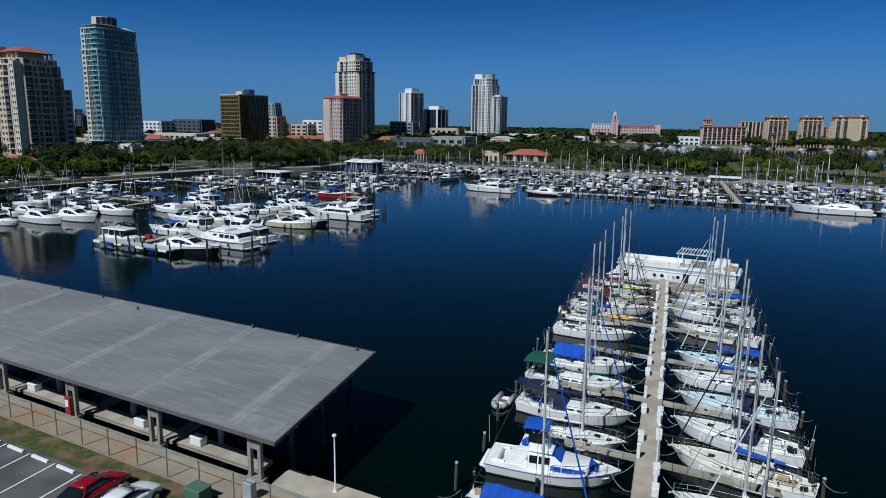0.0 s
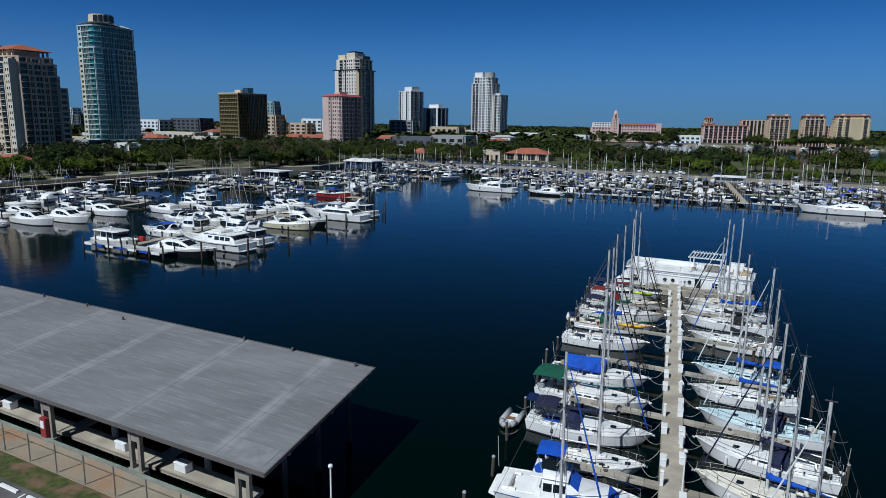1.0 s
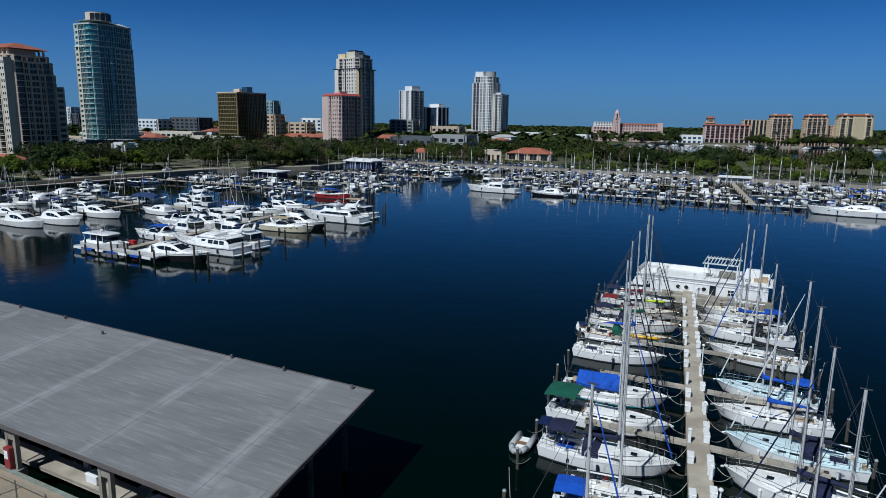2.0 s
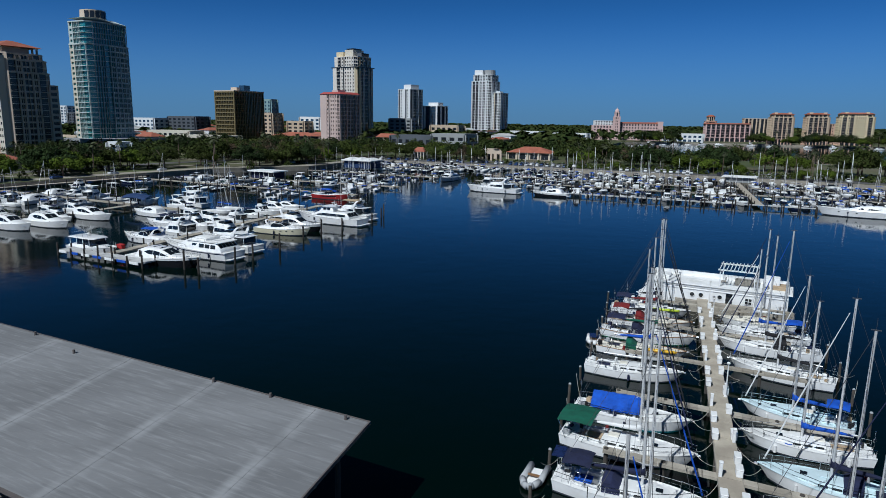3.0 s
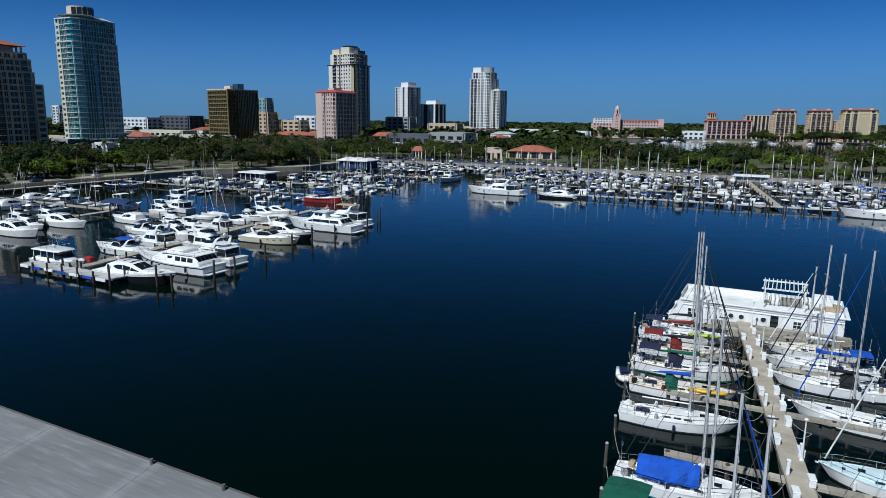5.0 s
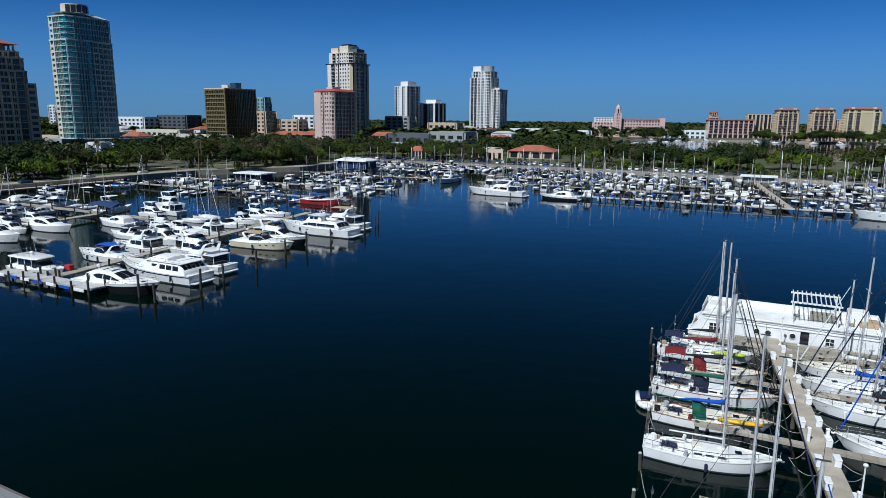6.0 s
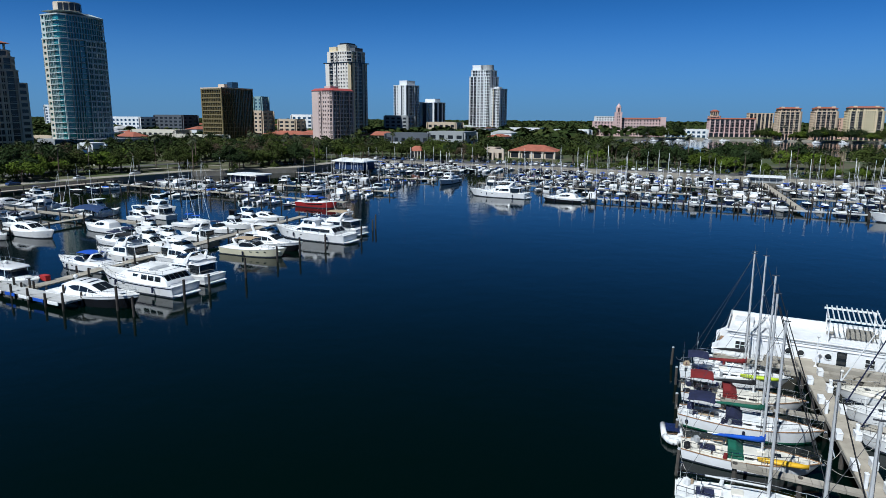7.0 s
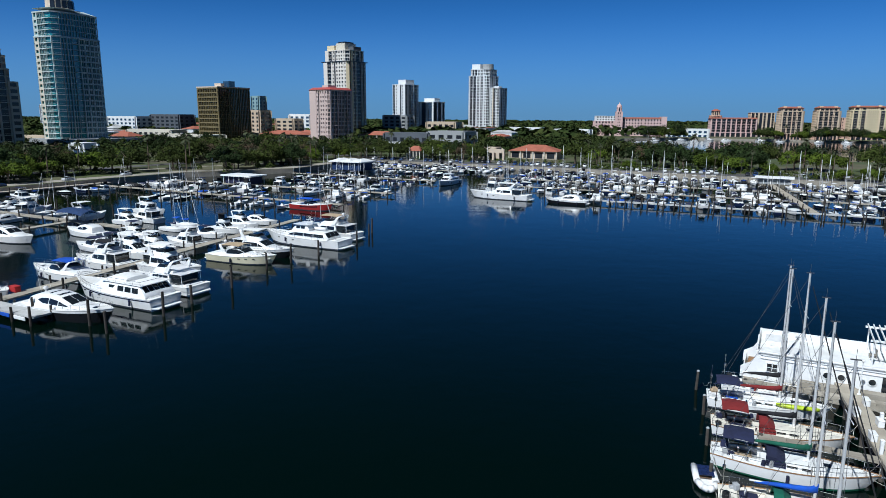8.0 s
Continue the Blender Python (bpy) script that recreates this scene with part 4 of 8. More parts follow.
def motor_yacht(L=15.0, beam=4.6, style="fly", hull=None, stripe=None, canvas=None, label="", group="", detail=True, plat=True, deck=None, dome=True):
    hull, stripe, deck = hull or GEL, stripe or ANTIFOUL, deck or DECK
    d = thing("motor_yacht", label or "white flybridge motor yacht", "motor yacht", group=group)
    free = {"open": 0.85, "covered": 0.8, "fly": 0.068 * L + 0.4, "cruiser": 0.06 * L + 0.38}.get(style, 0.075 * L + 0.45)
    rings = hull_rings(L, beam, free, 14 if detail else 8, rake=L * 0.1, transom=0.92, flare=1.03, sheer_rise=0.42, fine=2.4, depth=0.6)
    hull_parts(d, rings, hull, deck, stripe, (-L * 0.46, -L * 0.22, 0, False) if detail and style in ("cruiser", "sport") else None)
    dz = free * 0.93
    one = not detail
    if plat and detail:
        bm = B()
        box(bm, -L / 2 - L * 0.035, 0, 0.3, L * 0.09, beam * 0.86, 0.14, bevel=0.05)
        part("swim_platform", bm, deck, d)
    if style == "fly":
        deckhouse(d, "saloon", GEL, -L * 0.32, L * 0.2, beam * 0.82, beam * 0.72, dz, dz + 1.45, 0.9, 0.45, 0.12, (0.32, 0.93), 4, 3, one, 0.25, aft=True)
        z1 = dz + 1.55
        deckhouse(d, "flybridge", GEL, -L * 0.2, L * 0.07, beam * 0.7, beam * 0.58, z1, z1 + 0.75, 0.5, 0.0, 0.05, None, single=one)
        if detail:
            deckhouse(d, "windscreen", GLASS, L * 0.0, L * 0.05, beam * 0.56, beam * 0.5, z1 + 0.7, z1 + 1.05, 0.25, 0.2, 0.05)
        bm = B()
        for s in (1, -1):
            loft(bm, [[(-L * 0.22, s * beam * 0.33, z1), (-L * 0.17, s * beam * 0.33, z1), (-L * 0.17, s * beam * 0.36, z1), (-L * 0.22, s * beam * 0.36, z1)], [(-L * 0.27, s * beam * 0.28, z1 + 1.75), (-L * 0.24, s * beam * 0.28, z1 + 1.75), (-L * 0.24, s * beam * 0.31, z1 + 1.75), (-L * 0.27, s * beam * 0.31, z1 + 1.75)]])
        box(bm, -L * 0.255, 0, z1 + 1.7, L * 0.045, beam * 0.62, 0.14, bevel=0.03)
        part("radar_arch", bm, GEL, d)
        antenna_kit(d, -L * 0.25, z1 + 1.84, dome, detail)
        if canvas:
            canopy(d, "bimini", CANVAS[canvas], -L * 0.24, L * 0.02, beam * 0.66, z1 + 1.75, 0.15, detail, z1 + 0.6)
            deckhouse(d, "bridge_enclosure", GLASS, -L * 0.2, L * 0.05, beam * 0.64, beam * 0.54, z1 + 0.72, z1 + 1.74, 0.4, 0.1, 0.04)
        # roof that overhangs the cockpit, on two posts
        bm = B()
        box(bm, -L * 0.385, 0, dz + 1.42, L * 0.17, beam * 0.78, 0.1, bevel=0.03)
        for s in (1, -1):
            tube(bm, (-L * 0.46, s * beam * 0.36, dz + 0.1), (-L * 0.455, s * beam * 0.36, dz + 1.45), 0.045, seg=5)
        part("cockpit_overhang", bm, GEL, d)
        if detail:
            bm = B()
            box(bm, -L * 0.4, 0, dz + 0.03, L * 0.15, beam * 0.72, 0.05)
            part("cockpit_sole", bm, STAIN_WOOD, d)
            bm = B()
            box(bm, L * 0.31, 0, dz + free * 0.12, L * 0.1, beam * 0.26, 0.16, bevel=0.05)
            part("foredeck_hatch", bm, GLASS, d)
            bm = B()
            box(bm, -L * 0.09, 0, z1 + 0.72, L * 0.17, beam * 0.5, 0.05, bevel=0.02)
            part("bridge_deck", bm, CANVAS["grey"], d)
            bm = B()
            box(bm, -L * 0.44, 0, dz + 0.2, L * 0.04, beam * 0.5, 0.4, bevel=0.08)
            part("cockpit_seat", bm, CANVAS["navy"], d)
        for x in (-0.08, -0.14) if detail else ():
            bm = B()
            box(bm, L * x, 0.5, z1 + 0.25, 0.6, 0.7, 0.45, bevel=0.06)
            box(bm, L * x - 0.25, 0.5, z1 + 0.6, 0.15, 0.7, 0.5, bevel=0.05)
            part("helm_seat", bm, BOXW, d)
        if detail:
            deckhouse(d, "cockpit_bulwark", GEL, -L * 0.49, -L * 0.33, beam * 0.88, beam * 0.86, dz - 0.1, dz + 0.32, 0, 0, 0)
    elif style == "cruiser":
        deckhouse(d, "cabin", GEL, -L * 0.06, L * 0.36, beam * 0.72, beam * 0.34, dz, dz + 0.5, L * 0.08, 0, 0.16, (0.3, 0.7), 2, 1, one, front=False)
        deckhouse(d, "wheelhouse", GEL, -L * 0.22, L * 0.08, beam * 0.74, beam * 0.58, dz + 0.05, dz + 1.3, L * 0.12, 0.05, 0.16, (0.36, 0.92), 3, 3, one, 0.12)
        z1 = dz + 1.38
        deckhouse(d, "flybridge", GEL, -L * 0.18, L * 0.0, beam * 0.56, beam * 0.46, z1, z1 + 0.55, 0.3, 0, 0.03)
        deckhouse(d, "windscreen", GLASS, -L * 0.06, -L * 0.01, beam * 0.46, beam * 0.42, z1 + 0.5, z1 + 0.85, 0.25, 0.2, 0.03)
        if canvas:
            canopy(d, "bimini", CANVAS[canvas], -L * 0.21, -L * 0.02, beam * 0.52, z1 + 1.75, 0.16, detail, z1)
            deckhouse(d, "bridge_curtain", CANVAS[canvas], -L * 0.19, -L * 0.16, beam * 0.44, beam * 0.44, z1 + 0.5, z1 + 1.7, 0, 0, 0)
            if detail:
                for sgn in (1, -1):
                    bm = B()
                    loft(bm, [[(L * -0.1, sgn * beam * 0.36, dz + 0.5), (L * -0.1, sgn * beam * 0.345, dz + 0.5), (L * -0.1, sgn * beam * 0.31, dz + 1.28), (L * -0.1, sgn * beam * 0.325, dz + 1.28)], [(L * 0.05, sgn * beam * 0.32, dz + 0.5), (L * 0.05, sgn * beam * 0.305, dz + 0.5), (L * -0.01, sgn * beam * 0.275, dz + 1.2), (L * -0.01, sgn * beam * 0.29, dz + 1.2)]])
                    part("side_curtain", bm, CANVAS[canvas], d)
                bm = B()
                loft(bm, [[(L * 0.085, beam * 0.26, dz + 0.5), (L * 0.085, -beam * 0.26, dz + 0.5), (L * 0.07, -beam * 0.26, dz + 0.5), (L * 0.07, beam * 0.26, dz + 0.5)], [(L * -0.01, beam * 0.22, dz + 1.28), (L * -0.01, -beam * 0.22, dz + 1.28), (L * -0.025, -beam * 0.22, dz + 1.28), (L * -0.025, beam * 0.22, dz + 1.28)]])
                part("windscreen_cover", bm, CANVAS[canvas], d)
                bm = B()
                box(bm, L * 0.24, -beam * 0.12, dz + 0.42, L * 0.09, beam * 0.34, 0.1, bevel=0.04)
                part("hatch_cover", bm, CANVAS[canvas], d)
        antenna_kit(d, -L * 0.17, z1 + 0.55, False, detail)
    elif style == "sport":
        deckhouse(d, "cabin", GEL, -L * 0.05, L * 0.32, beam * 0.8, beam * 0.35, dz, dz + 0.45, L * 0.12, 0, 0.15, (0.3, 0.7), 1, 1, one, front=False)
        deckhouse(d, "windscreen", GLASS, -L * 0.12, L * 0.08, beam * 0.78, beam * 0.6, dz + 0.3, dz + 1.0, L * 0.09, -0.1, 0.25)
        bm = B()
        for s in (1, -1):
            tube(bm, (-L * 0.2, s * beam * 0.4, dz), (-L * 0.26, s * beam * 0.33, dz + 1.7), 0.06, seg=5)
        box(bm, -L * 0.26, 0, dz + 1.66, 0.3, beam * 0.68, 0.1)
        part("radar_arch", bm, GEL, d)
        if canvas:
            canopy(d, "bimini", CANVAS[canvas], -L * 0.3, L * 0.02, beam * 0.72, dz + 1.6, 0.15, detail, dz)
        deckhouse(d, "aft_seating", BOXW, -L * 0.46, -L * 0.28, beam * 0.7, beam * 0.7, dz - 0.1, dz + 0.35, 0, 0, 0.05)
    elif style == "covered":
        bm = B()
        rr = []
        for x, w, h in ((-0.48, 0.42, 0.12), (-0.3, 0.48, 0.5), (-0.05, 0.5, 0.62), (0.2, 0.42, 0.4), (0.42, 0.14, 0.28)):
            rr.append([(L * x, beam * w * c, dz - 0.05 + h * (1 - abs(c) ** 1.6) + 0.08) for c in (-1, -0.6, 0, 0.6, 1)] + [(L * x, 0, dz - 0.25)])
        loft(bm, rr)
        part("boat_cover", bm, CANVAS[canvas or "navy"], d, smooth=True)
        bm = B()
        box(bm, -L * 0.5 - 0.15, 0, 0.35, 0.5, 0.4, 0.85, bevel=0.08)
        part("outboard_motor", bm, RUBBER, d)
    elif style == "open":
        deckhouse(d, "console", BOXW, -L * 0.06, L * 0.06, beam * 0.36, beam * 0.32, dz - 0.1, dz + 0.8, 0.15, 0, 0.05)
        canopy(d, "t_top", CANVAS[canvas or "white"], -L * 0.16, L * 0.1, beam * 0.7, dz + 1.6, 0.06, detail, dz)
        bm = B()
        for s in (0.3, -0.3) if L > 7.8 else (0,):
            box(bm, -L * 0.5 - 0.1, s, 0.35, 0.45, 0.35, 0.75, bevel=0.08)
        part("outboard_motor", bm, RUBBER if L > 7 else BOXW, d)
        if detail:
            bm = B()
            box(bm, -L * 0.2, 0, dz - 0.1, 0.7, beam * 0.5, 0.5, bevel=0.06)
            part("leaning_post", bm, BOXW, d)
    if detail and L > 12:
        bm = B()
        for sgn in (1, -1):
            lo, hi = [], []
            for r in rings[4:11]:
                a, b = Vector(r[1]), Vector(r[0])
                for lst, t in ((lo, 0.3), (hi, 0.62)):
                    p = a.lerp(b, t)
                    lst.append((p.x, sgn * (p.y + 0.02), p.z))
            loft(bm, [lo, hi], close=False)
        part("hull_window", bm, GLASS, d)
        rail(d, rings, -L * 0.47, -L * 0.05, 0.75, 1.2, "side_rail", 0.12)
    if style not in ("open", "covered"):
        if detail:
            rail(d, rings, L * 0.02, L * 0.48, 0.7, 1.1)
    if detail and style == "fly":
        for sgn in (1, -1):
            for k in range(3):
                x = L * (0.05 + 0.09 * k)
                w, z = sheer_at(rings, x)
                bm = B()
                box(bm, x, sgn * (w * 0.965), z * 0.62, 0.5, 0.06, 0.16, bevel=0.02)
                part("porthole", bm, GLASS, d)
    return d


def shell(d, name, m, st, crown=0.07, r=0.12):
    """A moulded deckhouse skinned over stations (x, base, top, half width at base, half width at top)."""
    bm = B()
    rings = []
    for x, zb, zt, wb, wt in st:
        q = min(r, (zt - zb) * 0.5, wt * 0.5)
        side = [(wb, zb), (wt + (wb - wt) * 0.12, zt - q), (wt - q * 0.35, zt - q * 0.3), (wt - q, zt), ((wt - q) * 0.5, zt + crown * 0.75)]
        rings.append([(x, y, z) for y, z in side] + [(x, 0, zt + crown)] + [(x, -y, z) for y, z in side[::-1]])
    loft(bm, rings)
    ob = part(name, bm, m, d, smooth=True)
    ob.data.set_sharp_from_angle(angle=radians(38))
    return ob


def shell_at(st, x):
    st = sorted(st)
    for a, b in zip(st, st[1:]):
        if a[0] <= x <= b[0]:
            t = (x - a[0]) / (b[0] - a[0])
            return [p + (q - p) * t for p, q in zip(a, b)]
    return list(st[0] if x < st[0][0] else st[-1])


def side_glass(body, st, pts, join=None, m=None):
    """A pane let into both sides of a shell, given as x, z corners."""
    for sgn in (1, -1):
        lo, hi = [], []
        for x, z in pts:
            _, zb, zt, wb, wt = shell_at(st, x)
            y = wb + (wt - wb) * min(1, max(0, (z - zb) / (zt - zb)))
            lo.append((x, sgn * (y - 0.06), z))
            hi.append((x, sgn * (y + 0.025), z))
        bm = B() if join is None else join
        loft(bm, [lo, hi])
        if join is None:
            part("window", bm, m or GLASS, body)


def top_glass(body, st, x0, x1, f0, f1, join=None, crown=0.07, m=None):
    """A pane on a shell's raked front, back or roof, between two fractions of its width."""
    quad = []
    for x, f in ((x0, f0), (x0, f1), (x1, f1), (x1, f0)):
        _, zb, zt, wb, wt = shell_at(st, x)
        quad.append(Vector((x, f * (wt - 0.08), zt + crown * (1 - f * f))))
    n = (quad[1] - quad[0]).cross(quad[3] - quad[0]).normalized()
    n = -n if n.z < 0 else n
    bm = B() if join is None else join
    loft(bm, [[p - n * 0.05 for p in quad], [p + n * 0.03 for p in quad]])
    if join is None:
        part("window", bm, m or GLASS, body)


# stations of each kind of yacht: x as a share of the length, base and top over the deck, half widths as shares of half the beam
HOUSES = {
    "coupe": [(0.41, -0.1, 0.06, 0.3, 0.2), (0.28, -0.1, 0.36, 0.56, 0.42), (0.14, -0.1, 0.62, 0.74, 0.58), (0.0, -0.1, 1.4, 0.82, 0.56), (-0.1, -0.1, 1.6, 0.84, 0.58), (-0.24, -0.1, 1.55, 0.84, 0.6), (-0.33, -0.1, 1.1, 0.82, 0.64), (-0.36, -0.1, 0.35, 0.8, 0.72)],
    "aft_cabin": [(0.3, -0.1, 0.2, 0.5, 0.4), (0.18, -0.1, 0.5, 0.72, 0.6), (0.07, -0.1, 1.42, 0.84, 0.7), (-0.05, -0.1, 1.55, 0.9, 0.78), (-0.37, -0.1, 1.55, 0.9, 0.8), (-0.43, -0.1, 0.62, 0.9, 0.84), (-0.445, -0.1, 0.25, 0.9, 0.86)],
    "sedan": [(0.36, -0.1, 0.12, 0.36, 0.26), (0.24, -0.1, 0.4, 0.6, 0.48), (0.13, -0.1, 0.66, 0.76, 0.6), (0.0, -0.1, 1.5, 0.84, 0.66), (-0.1, -0.1, 1.62, 0.86, 0.7), (-0.24, -0.1, 1.6, 0.86, 0.72), (-0.255, -0.1, 0.2, 0.86, 0.78)],
    "cruiser": [(0.43, -0.1, 0.05, 0.28, 0.18), (0.28, -0.1, 0.34, 0.56, 0.42), (0.1, -0.1, 0.6, 0.76, 0.6), (0.0, -0.1, 0.66, 0.84, 0.7), (-0.12, -0.1, 0.66, 0.86, 0.76), (-0.3, -0.1, 0.5, 0.86, 0.8), (-0.4, -0.1, 0.2, 0.84, 0.8)],
    "trunk_cabin": [(0.42, -0.1, 0.04, 0.3, 0.2), (0.35, -0.1, 0.14, 0.46, 0.34), (0.265, -0.1, 0.58, 0.6, 0.5), (0.08, -0.1, 0.66, 0.76, 0.62), (0.0, -0.1, 1.2, 0.78, 0.6), (-0.17, -0.1, 1.24, 0.8, 0.66), (-0.18, -0.1, 0.1, 0.8, 0.72)],
    "canopy": [(0.4, -0.1, 0.05, 0.3, 0.22), (0.28, -0.1, 0.3, 0.54, 0.42), (0.16, -0.1, 0.5, 0.7, 0.58), (-0.2, -0.1, 0.5, 0.82, 0.76), (-0.44, -0.1, 0.34, 0.84, 0.8)],
    "pilothouse": [(0.34, -0.1, 0.15, 0.4, 0.3), (0.24, -0.1, 0.45, 0.62, 0.5), (0.13, -0.1, 1.15, 0.78, 0.64), (0.05, -0.1, 1.35, 0.84, 0.7), (-0.32, -0.1, 1.35, 0.86, 0.74), (-0.37, -0.1, 0.4, 0.86, 0.78)],
}


def yacht(kind, L, beam, hull=None, band=None, canvas="white", label="", group="", detail=True, dome=True):
    """A moulded motor yacht: hull, one-piece house with let-in glass, and its upper works."""
    hull = hull or GEL
    d = thing("motor_yacht", label or "white motor yacht", "motor yacht", group=group)
    free = {"coupe": 0.062, "cruiser": 0.062, "trunk_cabin": 0.045}.get(kind, 0.066) * L + 0.42
    rings = hull_rings(L, beam, free, 14 if detail else 8, rake=L * 0.1, transom=0.9, flare=1.04, sheer_rise=0.4, fine=2.4, depth=0.6)
    hull_parts(d, rings, hull, DECK, ANTIFOUL, (-L * 0.46, -L * 0.3, 0, False) if detail and kind in ("coupe", "cruiser", "sedan", "trunk_cabin") else None)
    dz, hb = free * 0.93, beam / 2
    glass = None if detail else B()
    if band and detail:
        # broad painted band over the topsides
        m, t0, t1 = band
        for sgn in (1, -1):
            lo, hi = [], []
            for r in rings:
                a, b = Vector(r[2]), Vector(r[0])
                for lst, t in ((lo, t0), (hi, t1)):
                    p = a.lerp(b, t)
                    lst.append((p.x + 0.012, sgn * (p.y + 0.03), p.z))
            bm = B()
            loft(bm, [lo, hi], close=False)
            part("hull_band", bm, m, d)
    if detail:
        bm = B()
        w = L * 0.095
        loft(bm, [[(-L / 2 - w * 0.5, y * 0.8, z) if k else (-L / 2 + 0.25, y, z) for y, z in ((-hb * 0.84, 0.3), (hb * 0.84, 0.3), (hb * 0.84, 0.48), (-hb * 0.84, 0.48))] for k in (0, 1)])
        bmesh.ops.bevel(bm, geom=bm.edges[:], offset=0.05, segments=2, affect="EDGES")
        part("swim_platform", bm, DECK, d)
    st = [(x * L, dz + a, dz + b, wb * hb, wt * hb) for x, a, b, wb, wt in HOUSES[kind]]
    body = shell(d, "house", GEL, st)

    def side(*pts):
        side_glass(body, st, [(x * L, dz + z) for x, z in pts], glass)

    def top(x0, x1, n, spread=0.92, m=None, gap=0.025):
        for k in range(n):
            a = -spread + 2 * spread * k / n
            top_glass(body, st, x0 * L, x1 * L, a + gap, a + 2 * spread / n - gap, glass, m=m)

    roof = max(s[2] for s in st)
    if kind == "coupe":
        top(0.128, 0.012, 2)
        top(-0.03, -0.15, 2, 0.7)
        side((0.11, 0.46), (0.04, 0.8), (0.004, 0.98), (0.004, 0.5))
        side((-0.004, 0.5), (-0.004, 1.02), (-0.097, 1.22), (-0.097, 0.54))
        side((-0.103, 0.54), (-0.103, 1.22), (-0.18, 1.18), (-0.235, 0.92), (-0.17, 0.58))
        side((0.27, 0.1), (0.24, 0.2), (0.17, 0.24), (0.15, 0.12))
        antenna_kit(d, -L * 0.27, roof - 0.02, dome, detail)
    elif kind == "aft_cabin":
        top(-0.422, -0.382, 5, 0.9, gap=0.025)
        for k in range(3):
            x = -0.15 - 0.078 * k
            side((x, 0.6), (x, 1.26), (x - 0.066, 1.26), (x - 0.066, 0.6))
        side((-0.053, 0.85), (-0.053, 1.22), (-0.12, 1.22), (-0.1, 0.85))
        top(0.165, 0.08, 3)
        fly = [(x * L, roof + a, roof + b, wb * hb, wt * hb) for x, a, b, wb, wt in ((0.05, -0.1, 0.08, 0.6, 0.5), (-0.03, -0.1, 0.55, 0.68, 0.5), (-0.12, -0.1, 0.6, 0.7, 0.5), (-0.2, -0.1, 0.5, 0.7, 0.56), (-0.215, -0.1, 0.1, 0.72, 0.68))]
        shell(d, "bridge_cover", CANVAS["white"], fly, 0.1)
        bm = B()
        box(bm, -L * 0.19, 0, roof + 0.06, L * 0.44, hb * 1.72, 0.07, bevel=0.03)
        part("boat_deck", bm, DECK, d)
        if detail:
            bm = B()
            for s in (1, -1):
                hose(bm, [(L * x, s * hb * 0.84, roof + 0.62) for x in (-0.05, -0.2, -0.4)], 0.025)
                for x in (-0.05, -0.14, -0.23, -0.32, -0.4):
                    tube(bm, (L * x, s * hb * 0.84, roof + 0.1), (L * x, s * hb * 0.84, roof + 0.62), 0.02, seg=4)
            hose(bm, [(-L * 0.4, y * hb * 0.84, roof + 0.62) for y in (-1, 0, 1)], 0.025)
            part("deck_rail", bm, STEEL, d)
        antenna_kit(d, -L * 0.3, roof + 0.5, False, detail)
    elif kind == "sedan":
        top(0.12, 0.012, 3)
        side((0.08, 0.66), (0.004, 1.18), (0.004, 0.62))
        side((-0.004, 0.62), (-0.004, 1.22), (-0.097, 1.3), (-0.097, 0.58))
        side((-0.103, 0.58), (-0.103, 1.3), (-0.225, 1.3), (-0.225, 0.58))
        side((0.29, 0.02), (0.26, 0.16), (0.16, 0.26), (0.14, 0.1))
        bm = B()
        box(bm, -L * 0.33, 0, roof - 0.06, L * 0.17, hb * 1.5, 0.1, bevel=0.03)
        for s in (1, -1):
            tube(bm, (-L * 0.405, s * hb * 0.7, dz), (-L * 0.4, s * hb * 0.7, roof), 0.05, seg=5)
        part("cockpit_overhang", bm, GEL, d)
        bm = B()
        box(bm, -L * 0.32, 0, dz + 0.35, L * 0.12, hb * 1.36, roof - dz - 0.42)
        part("cockpit_enclosure", bm, GLASS, d)
        fly = [(x * L, roof + a, roof + b, wb * hb, wt * hb) for x, a, b, wb, wt in ((0.03, -0.1, 0.1, 0.5, 0.42), (-0.04, -0.1, 0.62, 0.66, 0.56), (-0.2, -0.1, 0.7, 0.7, 0.62), (-0.28, -0.1, 0.3, 0.72, 0.66))]
        shell(d, "flybridge", GEL, fly, 0.02)
        screen = [(x * L, roof + a, roof + b, w * hb, w * hb * 0.9) for x, a, b, w in ((-0.03, 0.5, 0.66, 0.54), (-0.06, 0.5, 1.0, 0.56), (-0.16, 0.55, 1.0, 0.6))]
        shell(d, "bridge_screen", GLASS, screen, 0.0)
    elif kind == "trunk_cabin":
        cover = CANVAS[canvas]
        top(0.075, 0.008, 2, 0.96, cover, 0.01)
        top(0.342, 0.272, 4, 1.0, cover, 0.0)
        for strip in (((0.255, 0.1), (0.255, 0.36), (0.083, 0.46), (0.083, 0.14)), ((0.077, 0.14), (0.077, 0.46), (0.0, 0.5), (0.0, 0.2))):
            side_glass(body, st, [(x * L, dz + z) for x, z in strip], m=cover)
        side((-0.008, 0.55), (-0.008, 1.0), (-0.09, 1.02), (-0.09, 0.52))
        side((-0.1, 0.52), (-0.1, 1.02), (-0.16, 1.02), (-0.16, 0.52))
        bm = B()
        box(bm, -L * 0.12, 0, roof + 0.05, L * 0.26, hb * 1.36, 0.08, bevel=0.03)
        part("cabin_roof", bm, GEL, d)
